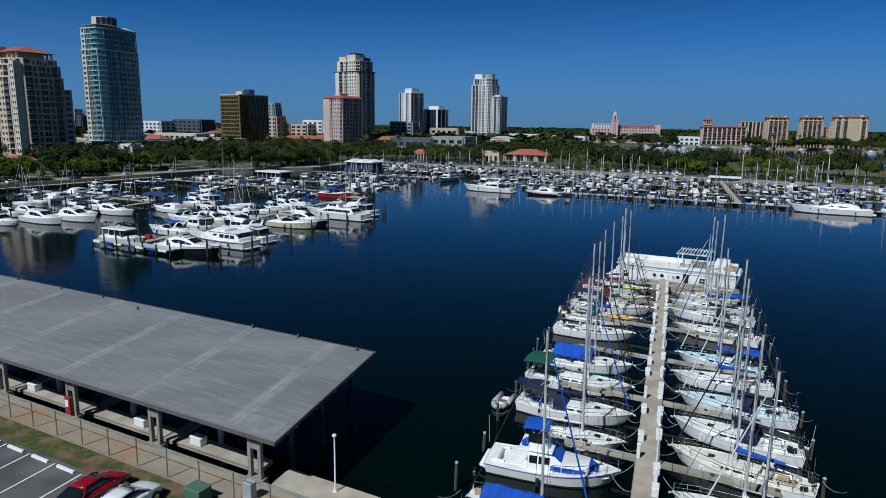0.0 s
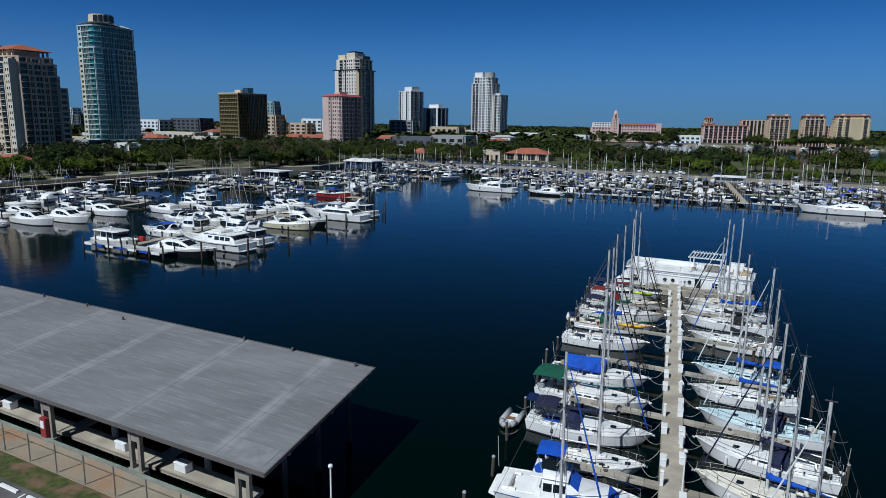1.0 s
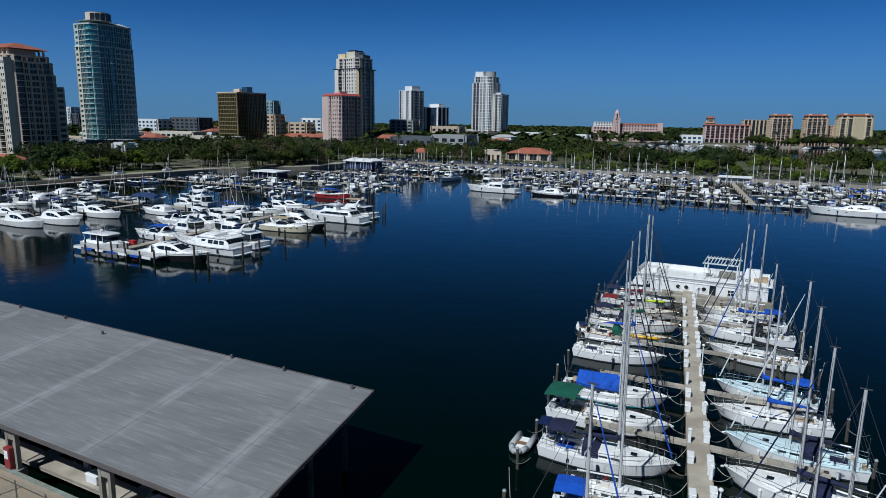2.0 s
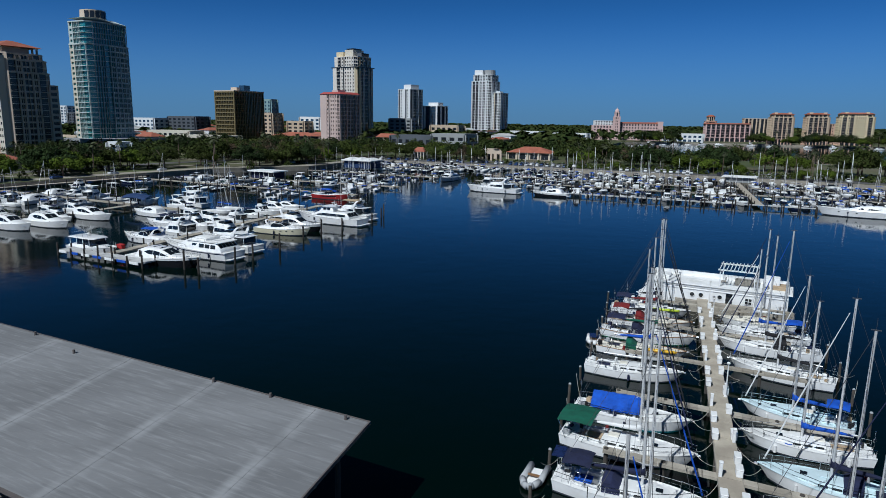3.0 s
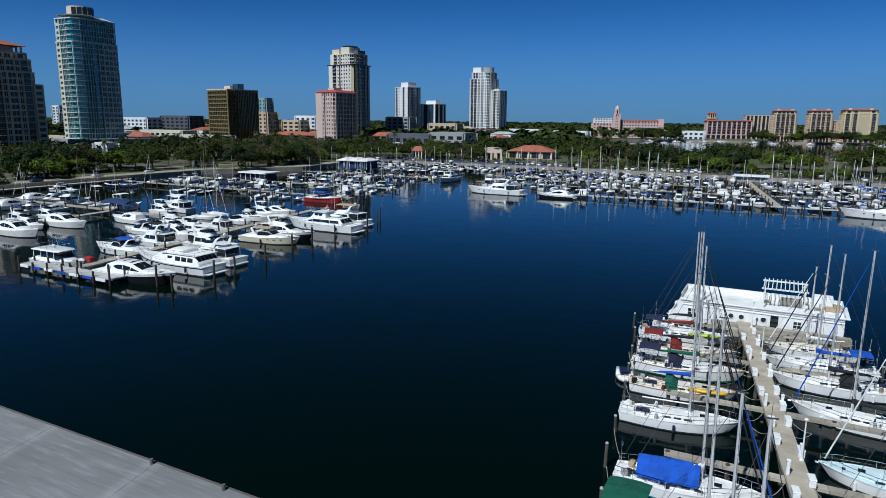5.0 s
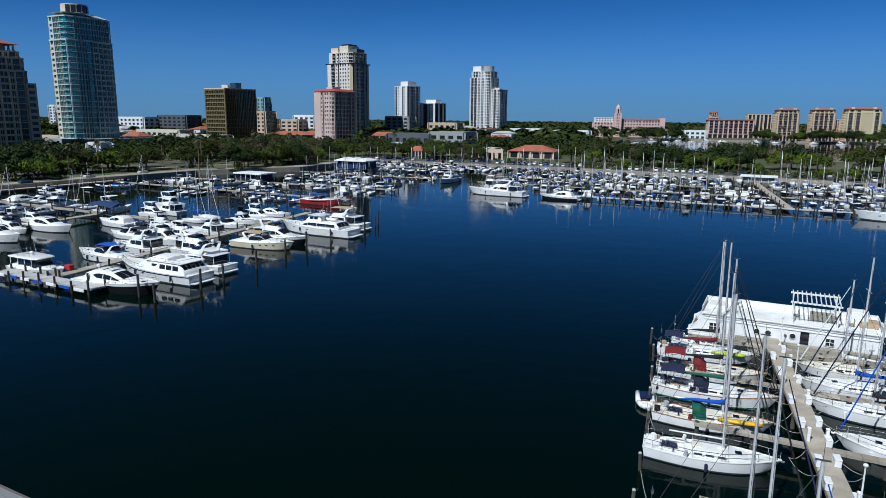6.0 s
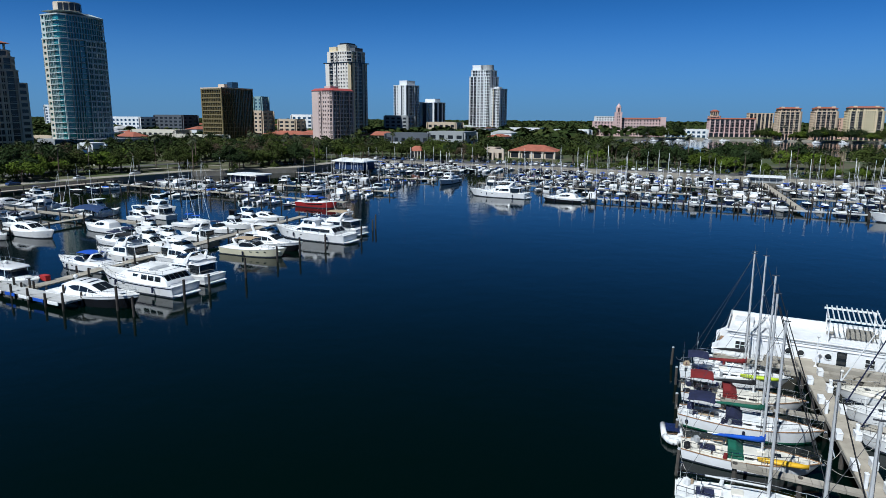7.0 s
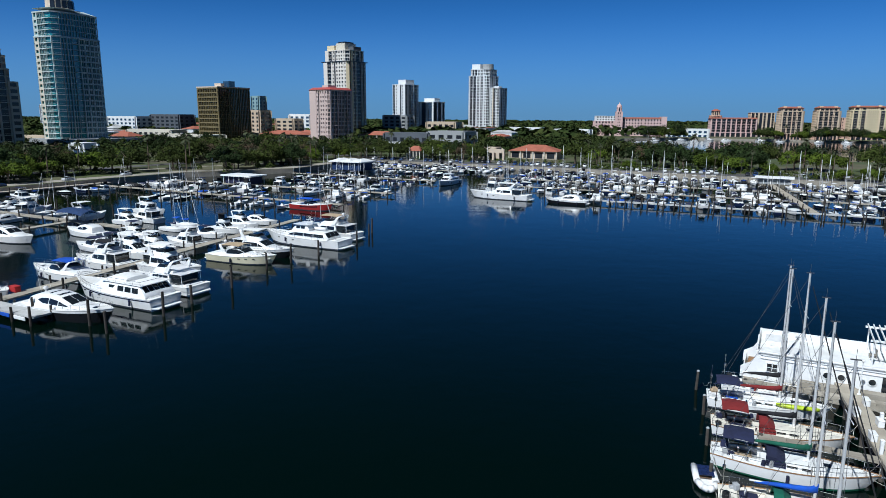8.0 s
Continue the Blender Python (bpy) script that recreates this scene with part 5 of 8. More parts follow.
        fly = [(x * L, roof + a, roof + b, wb * hb, wt * hb) for x, a, b, wb, wt in ((-0.02, 0.05, 0.2, 0.4, 0.34), (-0.05, 0.05, 0.62, 0.5, 0.42), (-0.15, 0.05, 0.66, 0.52, 0.46), (-0.17, 0.05, 0.5, 0.52, 0.5))]
        shell(d, "flybridge", GEL, fly, 0.0)
        bm = B()
        box(bm, -L * 0.11, 0, roof + 0.62, L * 0.08, hb * 0.72, 0.08, bevel=0.02)
        part("bridge_seat", bm, CANVAS["grey"], d)
        bm = B()
        for s in (1, -1):
            box(bm, -L * 0.12, s * hb * 0.47, roof + 0.55, L * 0.12, 0.03, 0.7)
        part("bridge_curtain", bm, GLASS, d)
        canopy(d, "bimini", cover, -L * 0.22, -L * 0.03, hb * 1.1, roof + 1.6, 0.12, detail, roof + 0.2)
        canopy(d, "cockpit_awning", cover, -L * 0.25, -L * 0.16, hb * 1.2, roof + 0.08, 0.05, False)
        bm = B()
        box(bm, -L * 0.3, 0, dz - 0.45, L * 0.16, hb * 1.2, 0.5, bevel=0.06)
        part("engine_box", bm, DECK, d)
    elif kind == "canopy":
        cabin = [(x * L, dz + a, dz + b, w * hb, v * hb) for x, a, b, w, v in ((0.15, 0.3, 0.5, 0.62, 0.54), (0.08, 0.3, 1.66, 0.66, 0.52), (-0.26, 0.3, 1.7, 0.68, 0.58), (-0.27, 0.3, 0.6, 0.7, 0.66))]
        shell(d, "glazed_saloon", GLASS, cabin, 0.0)
        lid = [(x * L, dz + a, dz + b, w * hb, v * hb) for x, a, b, w, v in ((0.15, 1.64, 1.72, 0.66, 0.6), (0.08, 1.66, 1.84, 0.86, 0.8), (-0.4, 1.66, 1.86, 0.9, 0.84), (-0.44, 1.66, 1.76, 0.86, 0.8))]
        shell(d, "hardtop", GEL, lid, 0.06)
        for s in (1, -1):
            for x in (0.05, -0.1, -0.25, -0.41):
                bm = B()
                tube(bm, (L * x, s * hb * 0.76, dz + 0.3), (L * x, s * hb * 0.76, dz + 1.7), 0.05, seg=6)
                part("post", bm, GEL, d)
        roof = dz + 1.9
        bm = B()
        hose(bm, [(L * x, y * hb, roof + 0.6) for x, y in ((0.02, 0.7), (-0.38, 0.7), (-0.38, -0.7), (0.02, -0.7), (0.02, 0.7))], 0.025)
        for x in (0.02, -0.11, -0.25, -0.38):
            for s in (1, -1):
                tube(bm, (L * x, s * hb * 0.7, roof - 0.05), (L * x, s * hb * 0.7, roof + 0.6), 0.02, seg=4)
        part("roof_rail", bm, STEEL, d)
        antenna_kit(d, -L * 0.15, roof - 0.02, dome, detail)
    elif kind == "cruiser":
        scr = [(x * L, dz + a, dz + b, w * hb, v * hb) for x, a, b, w, v in ((0.085, 0.5, 0.66, 0.6, 0.54), (0.01, 0.5, 1.2, 0.74, 0.62), (-0.12, 0.5, 1.25, 0.82, 0.74), (-0.16, 0.5, 0.9, 0.84, 0.8))]
        g = shell(d, "windscreen", GLASS, scr, 0.0)
        if detail:
            bm = B()
            for s in (1, -1):
                hose(bm, [(x, s * (wt + 0.02), zt + 0.02) for x, zb, zt, wb, wt in scr], 0.045)
            hose(bm, [(scr[1][0], y * scr[1][4], scr[1][2] + 0.02) for y in (-1, -0.5, 0, 0.5, 1)], 0.04)
            part("screen_frame", bm, GEL, g)
        side((0.3, 0.06), (0.26, 0.18), (0.15, 0.26), (0.13, 0.14))
        roof = dz + 1.75
    elif kind == "pilothouse":
        top(0.22, 0.14, 3)
        side((0.128, 0.46), (0.1, 0.74), (0.053, 0.98), (0.053, 0.46))
        for x0, x1 in ((0.047, -0.07), (-0.076, -0.19), (-0.196, -0.315)):
            side((x0, 0.46), (x0, 1.02), (x1, 1.02), (x1, 0.46))
        top(-0.366, -0.325, 3)
        ph = [(x * L, roof + a, roof + b, w * hb, v * hb) for x, a, b, w, v in ((0.1, -0.1, 0.1, 0.58, 0.5), (0.045, -0.1, 1.05, 0.66, 0.54), (-0.09, -0.1, 1.15, 0.68, 0.56), (-0.12, -0.1, 0.4, 0.68, 0.6))]
        pb = shell(d, "wheelhouse", GEL, ph)
        for k in range(3):
            a = -0.9 + 0.6 * k
            top_glass(pb, ph, 0.085 * L, 0.052 * L, a + 0.03, a + 0.57, glass)
        for x in (0.035, -0.025):
            side_glass(pb, ph, [(x * L, roof + 0.42), (x * L, roof + 0.88), ((x - 0.05) * L, roof + 0.9), ((x - 0.05) * L, roof + 0.42)], glass)
        bm = B()
        box(bm, -L * 0.03, 0, roof + 1.16, L * 0.19, hb * 1.4, 0.09, bevel=0.03)
        part("wheelhouse_roof", bm, GEL, d)
        bm = B()
        for s in (1, -1):
            tube(bm, (-L * 0.05, s * 0.5, roof + 1.2), (-L * 0.08, s * 0.12, roof + 2.5), 0.06, 0.04, 6)
        box(bm, -L * 0.07, 0, roof + 2.0, 0.25, 1.8, 0.1, bevel=0.03)
        part("radar_mast", bm, GEL, d)
        antenna_kit(d, -L * 0.1, roof + 1.25, dome, detail)
        if detail:
            bm = B()
            rr = [[(-L * 0.2 - 1.4 + x, w * math.cos(a), roof + 0.42 + 0.3 * math.sin(a)) for a in [0.785 * j for j in range(8)]] for x, w in ((0, 0.5), (0.9, 0.65), (2.2, 0.55), (2.9, 0.08))]
            loft(bm, rr)
            part("tender", bm, BOXW, d, smooth=True)
            rail(d, rings, -L * 0.47, -L * 0.05, 0.75, 1.3, "side_rail", 0.12)
    if kind in ("cruiser", "sedan"):
        # swept radar arch with the bimini before it
        bm = B()
        z1 = roof + (0.0 if kind == "cruiser" else 1.7)
        z0 = dz + 0.4 if kind == "cruiser" else roof
        for s in (1, -1):
            loft(bm, [[(x + e, s * y, z), (x + e, s * (y - 0.09), z), (x - e, s * (y - 0.09), z), (x - e, s * y, z)] for x, y, z, e in ((-L * 0.2, hb * 0.78, z0, L * 0.03), (-L * 0.27, hb * 0.72, z1 - 0.25, L * 0.018), (-L * 0.285, hb * 0.6, z1, L * 0.016))])
        box(bm, -L * 0.285, 0, z1 - 0.06, L * 0.034, hb * 1.22, 0.1, bevel=0.03)
        part("radar_arch", bm, GEL, d)
        antenna_kit(d, -L * 0.285, z1 + 0.05, dome, detail)
        if canvas:
            canopy(d, "bimini", CANVAS[canvas], -L * 0.26, L * 0.01, hb * 1.3, z1 - 0.02, 0.14, detail, z0 + 0.2)
    if glass is not None:
        tagged(part("window_band", glass, GLASS, body), kind="stuff")
    if detail:
        rail(d, rings, L * 0.02, L * 0.48, 0.7, 1.1)
        if kind != "trunk_cabin":
            for sgn in (1, -1):
                for k in range(3):
                    x = L * (0.04 + 0.1 * k)
                    w, z = sheer_at(rings, x)
                    bm = B()
                    box(bm, x, sgn * w * 0.975, z * 0.66, 0.55, 0.07, 0.15, bevel=0.03)
                    part("porthole", bm, GLASS, d)
            bm = B()
            box(bm, L * 0.3, 0, shell_at(st, L * 0.3)[2] + 0.03, 0.6, 0.6, 0.08, bevel=0.03)
            part("foredeck_hatch", bm, GLASS, d)
        bm = B()
        box(bm, -L * 0.43, 0, dz - 0.28, L * 0.05, hb * 1.3, 0.5, bevel=0.08)
        part("cockpit_seat", bm, BOXW, d)
        for k, sgn in ((0, 1), (1, -1), (2, 1)):
            x = L * (-0.3 + 0.22 * k)
            w, z = sheer_at(rings, x)
            bm = B()
            tube(bm, (x, sgn * (w + 0.12), z - 1.0), (x, sgn * (w + 0.12), z - 0.3), 0.14, 0.12, 8)
            part("fender", bm, CANVAS["navy"], d)
    return d


def berth(d, u, v, heading, z=0.0):
    x, y = at(u, v)
    d.matrix_world = pose(x, y, z, 0, 0, 90 - heading)
    return d


def lines(u0, v0, z0, u1, v1, z1, drop=0.5):
    d = thing("mooring_line", "slack mooring rope between boat and pier", "rope", group="mooring lines")
    bm = B()
    sag(bm, (*at(u0, v0), z0), (*at(u1, v1), z1), drop, 0.022, 4)
    part("rope", bm, ROPE, d)


def deck_gear(d, L, beam, rnd):
    """Everyday clutter lashed about a cruising yacht's deck."""
    L *= 0.93
    free = 0.078 * L + 0.12
    dz = free * 0.95
    tones = [CANVAS[k] for k in ("navy", "black", "white", "grey", "white", "tan")] + [RUBBER]
    for k in range(4):
        bm = B()
        x, y = -L * rnd.uniform(0.36, 0.46), rnd.choice((-1, 1)) * beam * rnd.uniform(0.16, 0.3)
        box(bm, x, y, dz + 0.02, rnd.uniform(0.25, 0.55), rnd.uniform(0.2, 0.45), rnd.uniform(0.2, 0.5), rnd.uniform(0, 90), 0.04)
        part("locker_box", bm, rnd.choice(tones), d)
    for k in range(3):
        bm = B()
        x, y = L * rnd.uniform(-0.08, 0.3), rnd.choice((-1, 1)) * beam * rnd.uniform(0.26, 0.34)
        y *= 0.75 if x > L * 0.2 else 1
        hose(bm, [(x + 0.22 * math.cos(0.628 * j), y + 0.16 * math.sin(0.628 * j), dz + 0.08) for j in range(11)], 0.05)
        part("coiled_line", bm, rnd.choice((ROPE, CANVAS["blue"], CANVAS["white"], CANVAS["black"])), d)
    for k in range(2):
        bm = B()
        x, sgn = -L * rnd.uniform(0.1, 0.2), rnd.choice((-1, 1))
        tube(bm, (x, sgn * beam * 0.42, dz + 0.05), (x + 0.05, sgn * beam * 0.42, dz + 0.42), 0.15, 0.12, 8)
        part("jerry_can", bm, rnd.choice((CANVAS["maroon"], CANVAS["grey"], CANVAS["navy"], CANVAS["white"])), d)
    bm = B()
    x = -L * 0.47
    tube(bm, (x, beam * 0.2, dz), (x, beam * 0.2, dz + rnd.uniform(1.6, 2.6)), 0.03, seg=5)
    box(bm, x, beam * 0.2, dz + rnd.uniform(1.1, 1.4), 0.2, 0.16, 0.3, 20, 0.04)
    part("stern_pole", bm, STEEL, d)
    bm = B()
    box(bm, -L * 0.3, 0, dz - 0.16, L * 0.12, beam * 0.5, 0.1, 0, 0.04)
    part("cockpit_cushion", bm, rnd.choice((CANVAS["blue"], CANVAS["tan"], CANVAS["white"], CANVAS["navy"])), d)
    bm = B()
    tube(bm, (L * 0.44, 0, free * 1.2), (L * 0.52, 0, free * 1.22), 0.05, seg=6)
    box(bm, L * 0.51, 0, free * 1.1, 0.25, 0.3, 0.1, 0, 0.02)
    part("anchor", bm, STEEL, d)


IN, OUT = HU, HU + 180
# berths on the west side of the pier, bows to the pier
west = [
    berth(sailboat(9.2, 3.0, 12.6, cover="blue", tarp="blue", jib="blue", label="white sailing yacht under a bright blue tarpaulin"), -6.6, -4.0, IN),
    berth(yacht("trunk_cabin", 9.2, 3.5, band=(mat("blue_stripe", (0.01, 0.09, 0.42), 0.4), 0.9, 0.96), canvas="blue", label="white flybridge cruiser with bright blue canopy and trim"), -6.3, 2.7, 104),
    berth(sailboat(7.4, 2.5, 13.2, step_at=0.035, cover=None, jib=None, deck=DECK, label="small white sailing boat with cream cabin and bare boom", extra=("outboard",)), -5.2, 8.0, 104),
    berth(sailboat(10.4, 3.3, 12.2, cover="navy", dodger="navy", bimini="navy", jib="blue", deck=DECK, extra=("solar",), label="white sailing yacht with navy canopy and solar panels astern"), -6.3, 12.7, 108),
    berth(sailboat(10.6, 3.4, 13.8, cover="white", bimini="green", dodger=None, jib="navy", wood=False, extra=("seat_pads",), label="white sailing yacht with a large dark green cockpit canopy"), -6.8, 19.0, 112),
    berth(sailboat(10.0, 3.2, 13.05, cover="white", tarp="blue", jib="black", stripe=mat("teal_stripe", (0.02, 0.2, 0.25), 0.4), label="white sailing yacht with a blue awning over the boom"), -6.8, 24.6, 110),
    berth(sailboat(9.9, 3.0, 12.6, cover=None, jib=None, label="clean white sailing yacht with a bare boom", wood=False), -7.3, 35.0, 106),
    berth(sailboat(9.8, 3.0, 12.7, cover="blue", dodger="green", jib="black", deck=CREAM, wood=True, extra=("kayak yellow",), label="cream-decked sailing yacht with blue sail cover and yellow kayak"), -6.9, 41.4, 107),
    berth(sailboat(11.2, 3.2, 12.75, cover="green", dodger="navy", bimini="navy", stripe=GREENPAINT, jib="black", wood=True, label="white sailing yacht with dark green sail cover"), -6.4, 47.0, 110),
    berth(sailboat(10.6, 3.2, 13.2, cover="black", dodger="maroon", bimini="maroon", stripe=NAVYHULL, jib="black", deck=CREAM, wood=True, label="sailing yacht with maroon canopies and cream decks"), -6.4, 52.3, 106),
    berth(sailboat(10.3, 3.1, 12.35, cover="maroon", bimini="navy", jib=None, extra=("kayak lime",), label="sailing yacht with maroon sail cover and lime kayak on deck"), -6.6, 57.6, 106),
    berth(sailboat(8.6, 2.8, 11.9, cover="black", jib=None, label="small sailing yacht with a black sail cover"), -6.0, 61.3, 108),
]
east = [
    berth(sailboat(9.6, 3.0, 12.3, step_at=0.035, cover="white", jib="white", label="white sailing yacht moored close to the quay"), 6.2, -3.6, OUT + 6),
    berth(sailboat(9.8, 3.1, 12.45, step_at=0.035, cover="white", jib=None, deck=DECK, label="white sailing yacht with broad pale side decks"), 6.1, 2.0, OUT + 8),
    berth(sailboat(10.3, 3.2, 12.3, step_at=0.035, cover="blue", jib="navy", deck=CREAM, wood=False, stripe=ANTIFOUL, label="white sailing yacht with cream deck and blue sail cover"), 6.2, 8.6, OUT + 8),
    berth(sailboat(10.4, 3.2, 13.2, step_at=0.035, cover="navy", dodger="navy", jib=None, extra=("outboard",), label="white sailing yacht with navy spray hood"), 6.4, 13.9, OUT + 7),
    berth(sailboat(10.2, 3.2, 13.5, step_at=0.035, cover="navy", dodger="navy", jib="white", deck=AQUA, label="white sailing yacht with a pale blue deck and navy covers"), 6.8, 20.0, OUT + 2),
    berth(sailboat(9.6, 3.0, 11.7, step_at=0.035, cover="blue", jib=None, deck=DECK, extra=("seat_pads",), label="white sailing yacht with tan cockpit canvas"), 6.0, 25.9, OUT - 6),
    berth(sailboat(9.2, 2.9, 12.4, step_at=0.035, cover="blue", bimini="blue", jib="white", deck=AQUA, label="pale blue decked sailing yacht with blue bimini"), 6.2, 31.4, OUT + 4),
    berth(sailboat(10.2, 3.1, 14.5, step_at=0.035, cover="black", jib="blue", label="white sailing yacht with dark window band"), 6.4, 41.6, OUT + 8),
    berth(sailboat(10.8, 3.2, 12.8, step_at=0.035, cover="black", dodger="black", jib="navy", extra=("kayak orange",), label="white sailing yacht with black covers and an orange float"), 6.2, 49.0, OUT - 4),
    berth(sailboat(10.6, 3.2, 12.7, step_at=0.035, cover="blue", bimini="blue", jib="navy", label="white sailing yacht under bright blue canvas"), 6.1, 54.0, OUT - 8),
    berth(sailboat(9.2, 3.0, 9.6, step_at=0.035, cover="white", jib="white", deck=CREAM, label="white sailing yacht beside the houseboat"), 6.0, 58.8, OUT - 8),
]
gear = random.Random(17)
for boat, size, wide in zip(west + east, (9.2, 0, 7.4, 10.4, 10.6, 10, 9.9, 9.8, 11.2, 10.6, 10.3, 8.6, 9.6, 9.8, 10.3, 10.4, 10.2, 9.6, 9.2, 10.2, 10.8, 10.6, 9.2), [3.0] * 23):
    if size:
        deck_gear(boat, size, wide, gear)
berth(dinghy(3.0, "grey"), -12.6, 12.0, 200, 0.05)
berth(dinghy(3.0, "white", True, "white inflatable dinghy with a solar panel"), -12.1, 43.2, 190, 0.05)
rng = random.Random(8)
for v in (-4.6, 2.4, 8.2, 13, 19, 24.7, 35.6, 41.8, 47, 52.8, 58.2):
    for s in (-1, 1):
        for dv in (-1.9, 2.0):
            lines(s * 2.2, v + rng.uniform(-0.3, 0.3), 1.3, s * 0.75, v + dv, 1.55, rng.uniform(0.2, 0.6))
        lines(s * 11.2, v + 0.4, 1.2, s * 11.9, v + rng.choice((-2.4, 2.6)), 2.2, 0.3)


# ---- houseboat at the end of the pier ----
def houseboat():
    x, y = at(1.6, 65.6)
    d = thing("houseboat", "long white two-level houseboat with roof terrace and pergola", "houseboat", pose(x, y, 0, 0, 0, QUAY))
    L, W, H = 18.4, 5.2, 3.3
    bm = B()
    prism(bm, [(-L / 2 + 0.4, -W / 2 + 0.3), (L / 2 - 0.4, -W / 2 + 0.3), (L / 2, 0), (L / 2 - 0.4, W / 2 - 0.3), (-L / 2 + 0.4, W / 2 - 0.3)], -0.6, 0.55)
    part("float_hull", bm, ANTIFOUL, d)
    bm = B()
    box(bm, 0, 0, 0.55, L, W, 0.18, bevel=0.03)
    part("deck", bm, CONCRETE, d)
    bm = B()
    prism(bm, [(-L / 2 + 1.3, -W / 2 + 0.15), (L / 2 - 0.5, -W / 2 + 0.15), (L / 2 - 0.5, W / 2 - 0.15), (-L / 2 + 1.3, W / 2 - 0.15)], 0.73, H)
    part("wall", bm, PAINTW, d)
    for k in range(14):
        bm = B()
        xx = -L / 2 + 1.9 + k * 1.2
        box(bm, xx, -W / 2 + 0.14, 0.8, 0.05, 0.04, H - 0.85)
        part("panel_batten", bm, PAINTW, d)
    bm = B()
    box(bm, 0.4, 0, H, L - 0.9, W + 0.1, 0.16, bevel=0.03)
    part("roof_deck", bm, DECK, d)
    for z in (2.75, 3.05):
        bm = B()
        box(bm, 0.4, -W / 2 + 0.1, z, L - 1.8, 0.08, 0.06)
        part("trim_band", bm, PAINTW, d)
    # flared bow wings
    for s in (-1, 1):
        bm = B()
        loft(bm, [[(-L / 2 + 1.4, s * (W / 2 - 0.2), 0.7), (-L / 2 + 1.4, s * (W / 2 - 0.2), H + 0.3), (-L / 2 + 1.4, s * (W / 2 - 0.35), H + 0.3), (-L / 2 + 1.4, s * (W / 2 - 0.35), 0.7)],
                  [(-L / 2 + 0.5, s * (W / 2 - 0.2), 0.7), (-L / 2 + 0.5, s * (W / 2 - 0.2), 2.2), (-L / 2 + 0.5, s * (W / 2 - 0.35), 2.2), (-L / 2 + 0.5, s * (W / 2 - 0.35), 0.7)],
                  [(-L / 2 - 0.3, s * (W / 2 - 0.2), 0.7), (-L / 2 - 0.3, s * (W / 2 - 0.2), 1.7), (-L / 2 - 0.3, s * (W / 2 - 0.35), 1.7), (-L / 2 - 0.3, s * (W / 2 - 0.35), 0.7)]])
        part("bow_wing", bm, PAINTW, d)
    # round portholes and windows on the pier side
    for xx in (-2.6, -1.5, 0.8):
        bm = B()
        tube(bm, (xx, -W / 2 + 0.2, 2.1), (xx, -W / 2 + 0.06, 2.1), 0.27, seg=14)
        part("porthole", bm, GLASS, d)
        bm = B()
        for k in range(14):
            a, b = 2 * math.pi * k / 14, 2 * math.pi * (k + 1) / 14
            tube(bm, (xx + 0.3 * math.cos(a), -W / 2 + 0.07, 2.1 + 0.3 * math.sin(a)), (xx + 0.3 * math.cos(b), -W / 2 + 0.07, 2.1 + 0.3 * math.sin(b)), 0.04, seg=4)
        part("porthole_rim", bm, BOXW, d)
    for xx, ww in ((-6.9, 0.9), (4.2, 0.8)):
        bm = B()
        box(bm, xx, -W / 2 + 0.13, 1.6, ww, 0.1, 0.75)
        w = part("window", bm, GLASS, d)
        bm = B()
        for dx in (-ww / 2, 0, ww / 2):
            box(bm, xx + dx, -W / 2 + 0.1, 1.55, 0.06, 0.1, 0.85)
        for dz in (1.55, 1.95, 2.35):
            box(bm, xx, -W / 2 + 0.1, dz, ww, 0.1, 0.05)
        part("window_frame", bm, PAINTW, w)
    bm = B()
    box(bm, 1.9, -W / 2 + 0.12, 0.75, 0.8, 0.1, 1.95)
    part("door", bm, GLASS, d)
    bm = B()
    box(bm, -L / 2 + 1.3, 0, 0.75, 0.1, 1.6, 1.9)
    part("front_window", bm, GLASS, d)
    # roof parapet and rail
    for s in (-1, 1):
        bm = B()
        box(bm, 0.2, s * W / 2, H + 0.16, L - 1.6, 0.06, 0.1)
        if s > 0:
            box(bm, 0.2, s * W / 2, H + 0.2, L - 1.6, 0.03, 0.55)
            box(bm, 0.2, s * W / 2, H + 0.75, L - 1.6, 0.08, 0.06)
            for k in range(9):
                box(bm, -L / 2 + 1.05 + k * (L - 1.7) / 8, s * W / 2, H + 0.16, 0.09, 0.09, 0.68)
        part("roof_rail", bm, PAINTW, d)
    for xx in (-L / 2 + 1.0, L / 2 - 0.6):
        bm = B()
        box(bm, xx, 0, H + 0.72, 0.07, W, 0.07)
        for k in range(18):
            box(bm, xx, -W / 2 + 0.15 + k * (W - 0.3) / 17, H + 0.16, 0.03, 0.28, 0.58)
        part("roof_rail", bm, BOXW, d)
    bm = B()
    box(bm, -L / 2 + 2.4, 0.6, H + 0.16, 1.8, 2.4, 0.42, bevel=0.05)
    part("hot_tub", bm, BOXW, d)
    # pergola
    px0, px1 = 0.6, 4.7
    for xx in (px0, px1):
        for yy in (-2.2, 2.2):
            bm = B()
            box(bm, xx, yy, H + 0.16, 0.13, 0.13, 2.15)
            part("pergola_post", bm, BOXW, d)
    for yy in (-2.2, 2.2):
        bm = B()
        box(bm, (px0 + px1) / 2, yy, H + 2.31, px1 - px0 + 0.6, 0.1, 0.18)
        part("pergola_beam", bm, BOXW, d)
    for k in range(11):
        bm = B()
        box(bm, px0 - 0.1 + k * (px1 - px0 + 0.2) / 10, 0, H + 2.49, 0.09, 5.2, 0.14)
        part("pergola_slat", bm, BOXW, d)
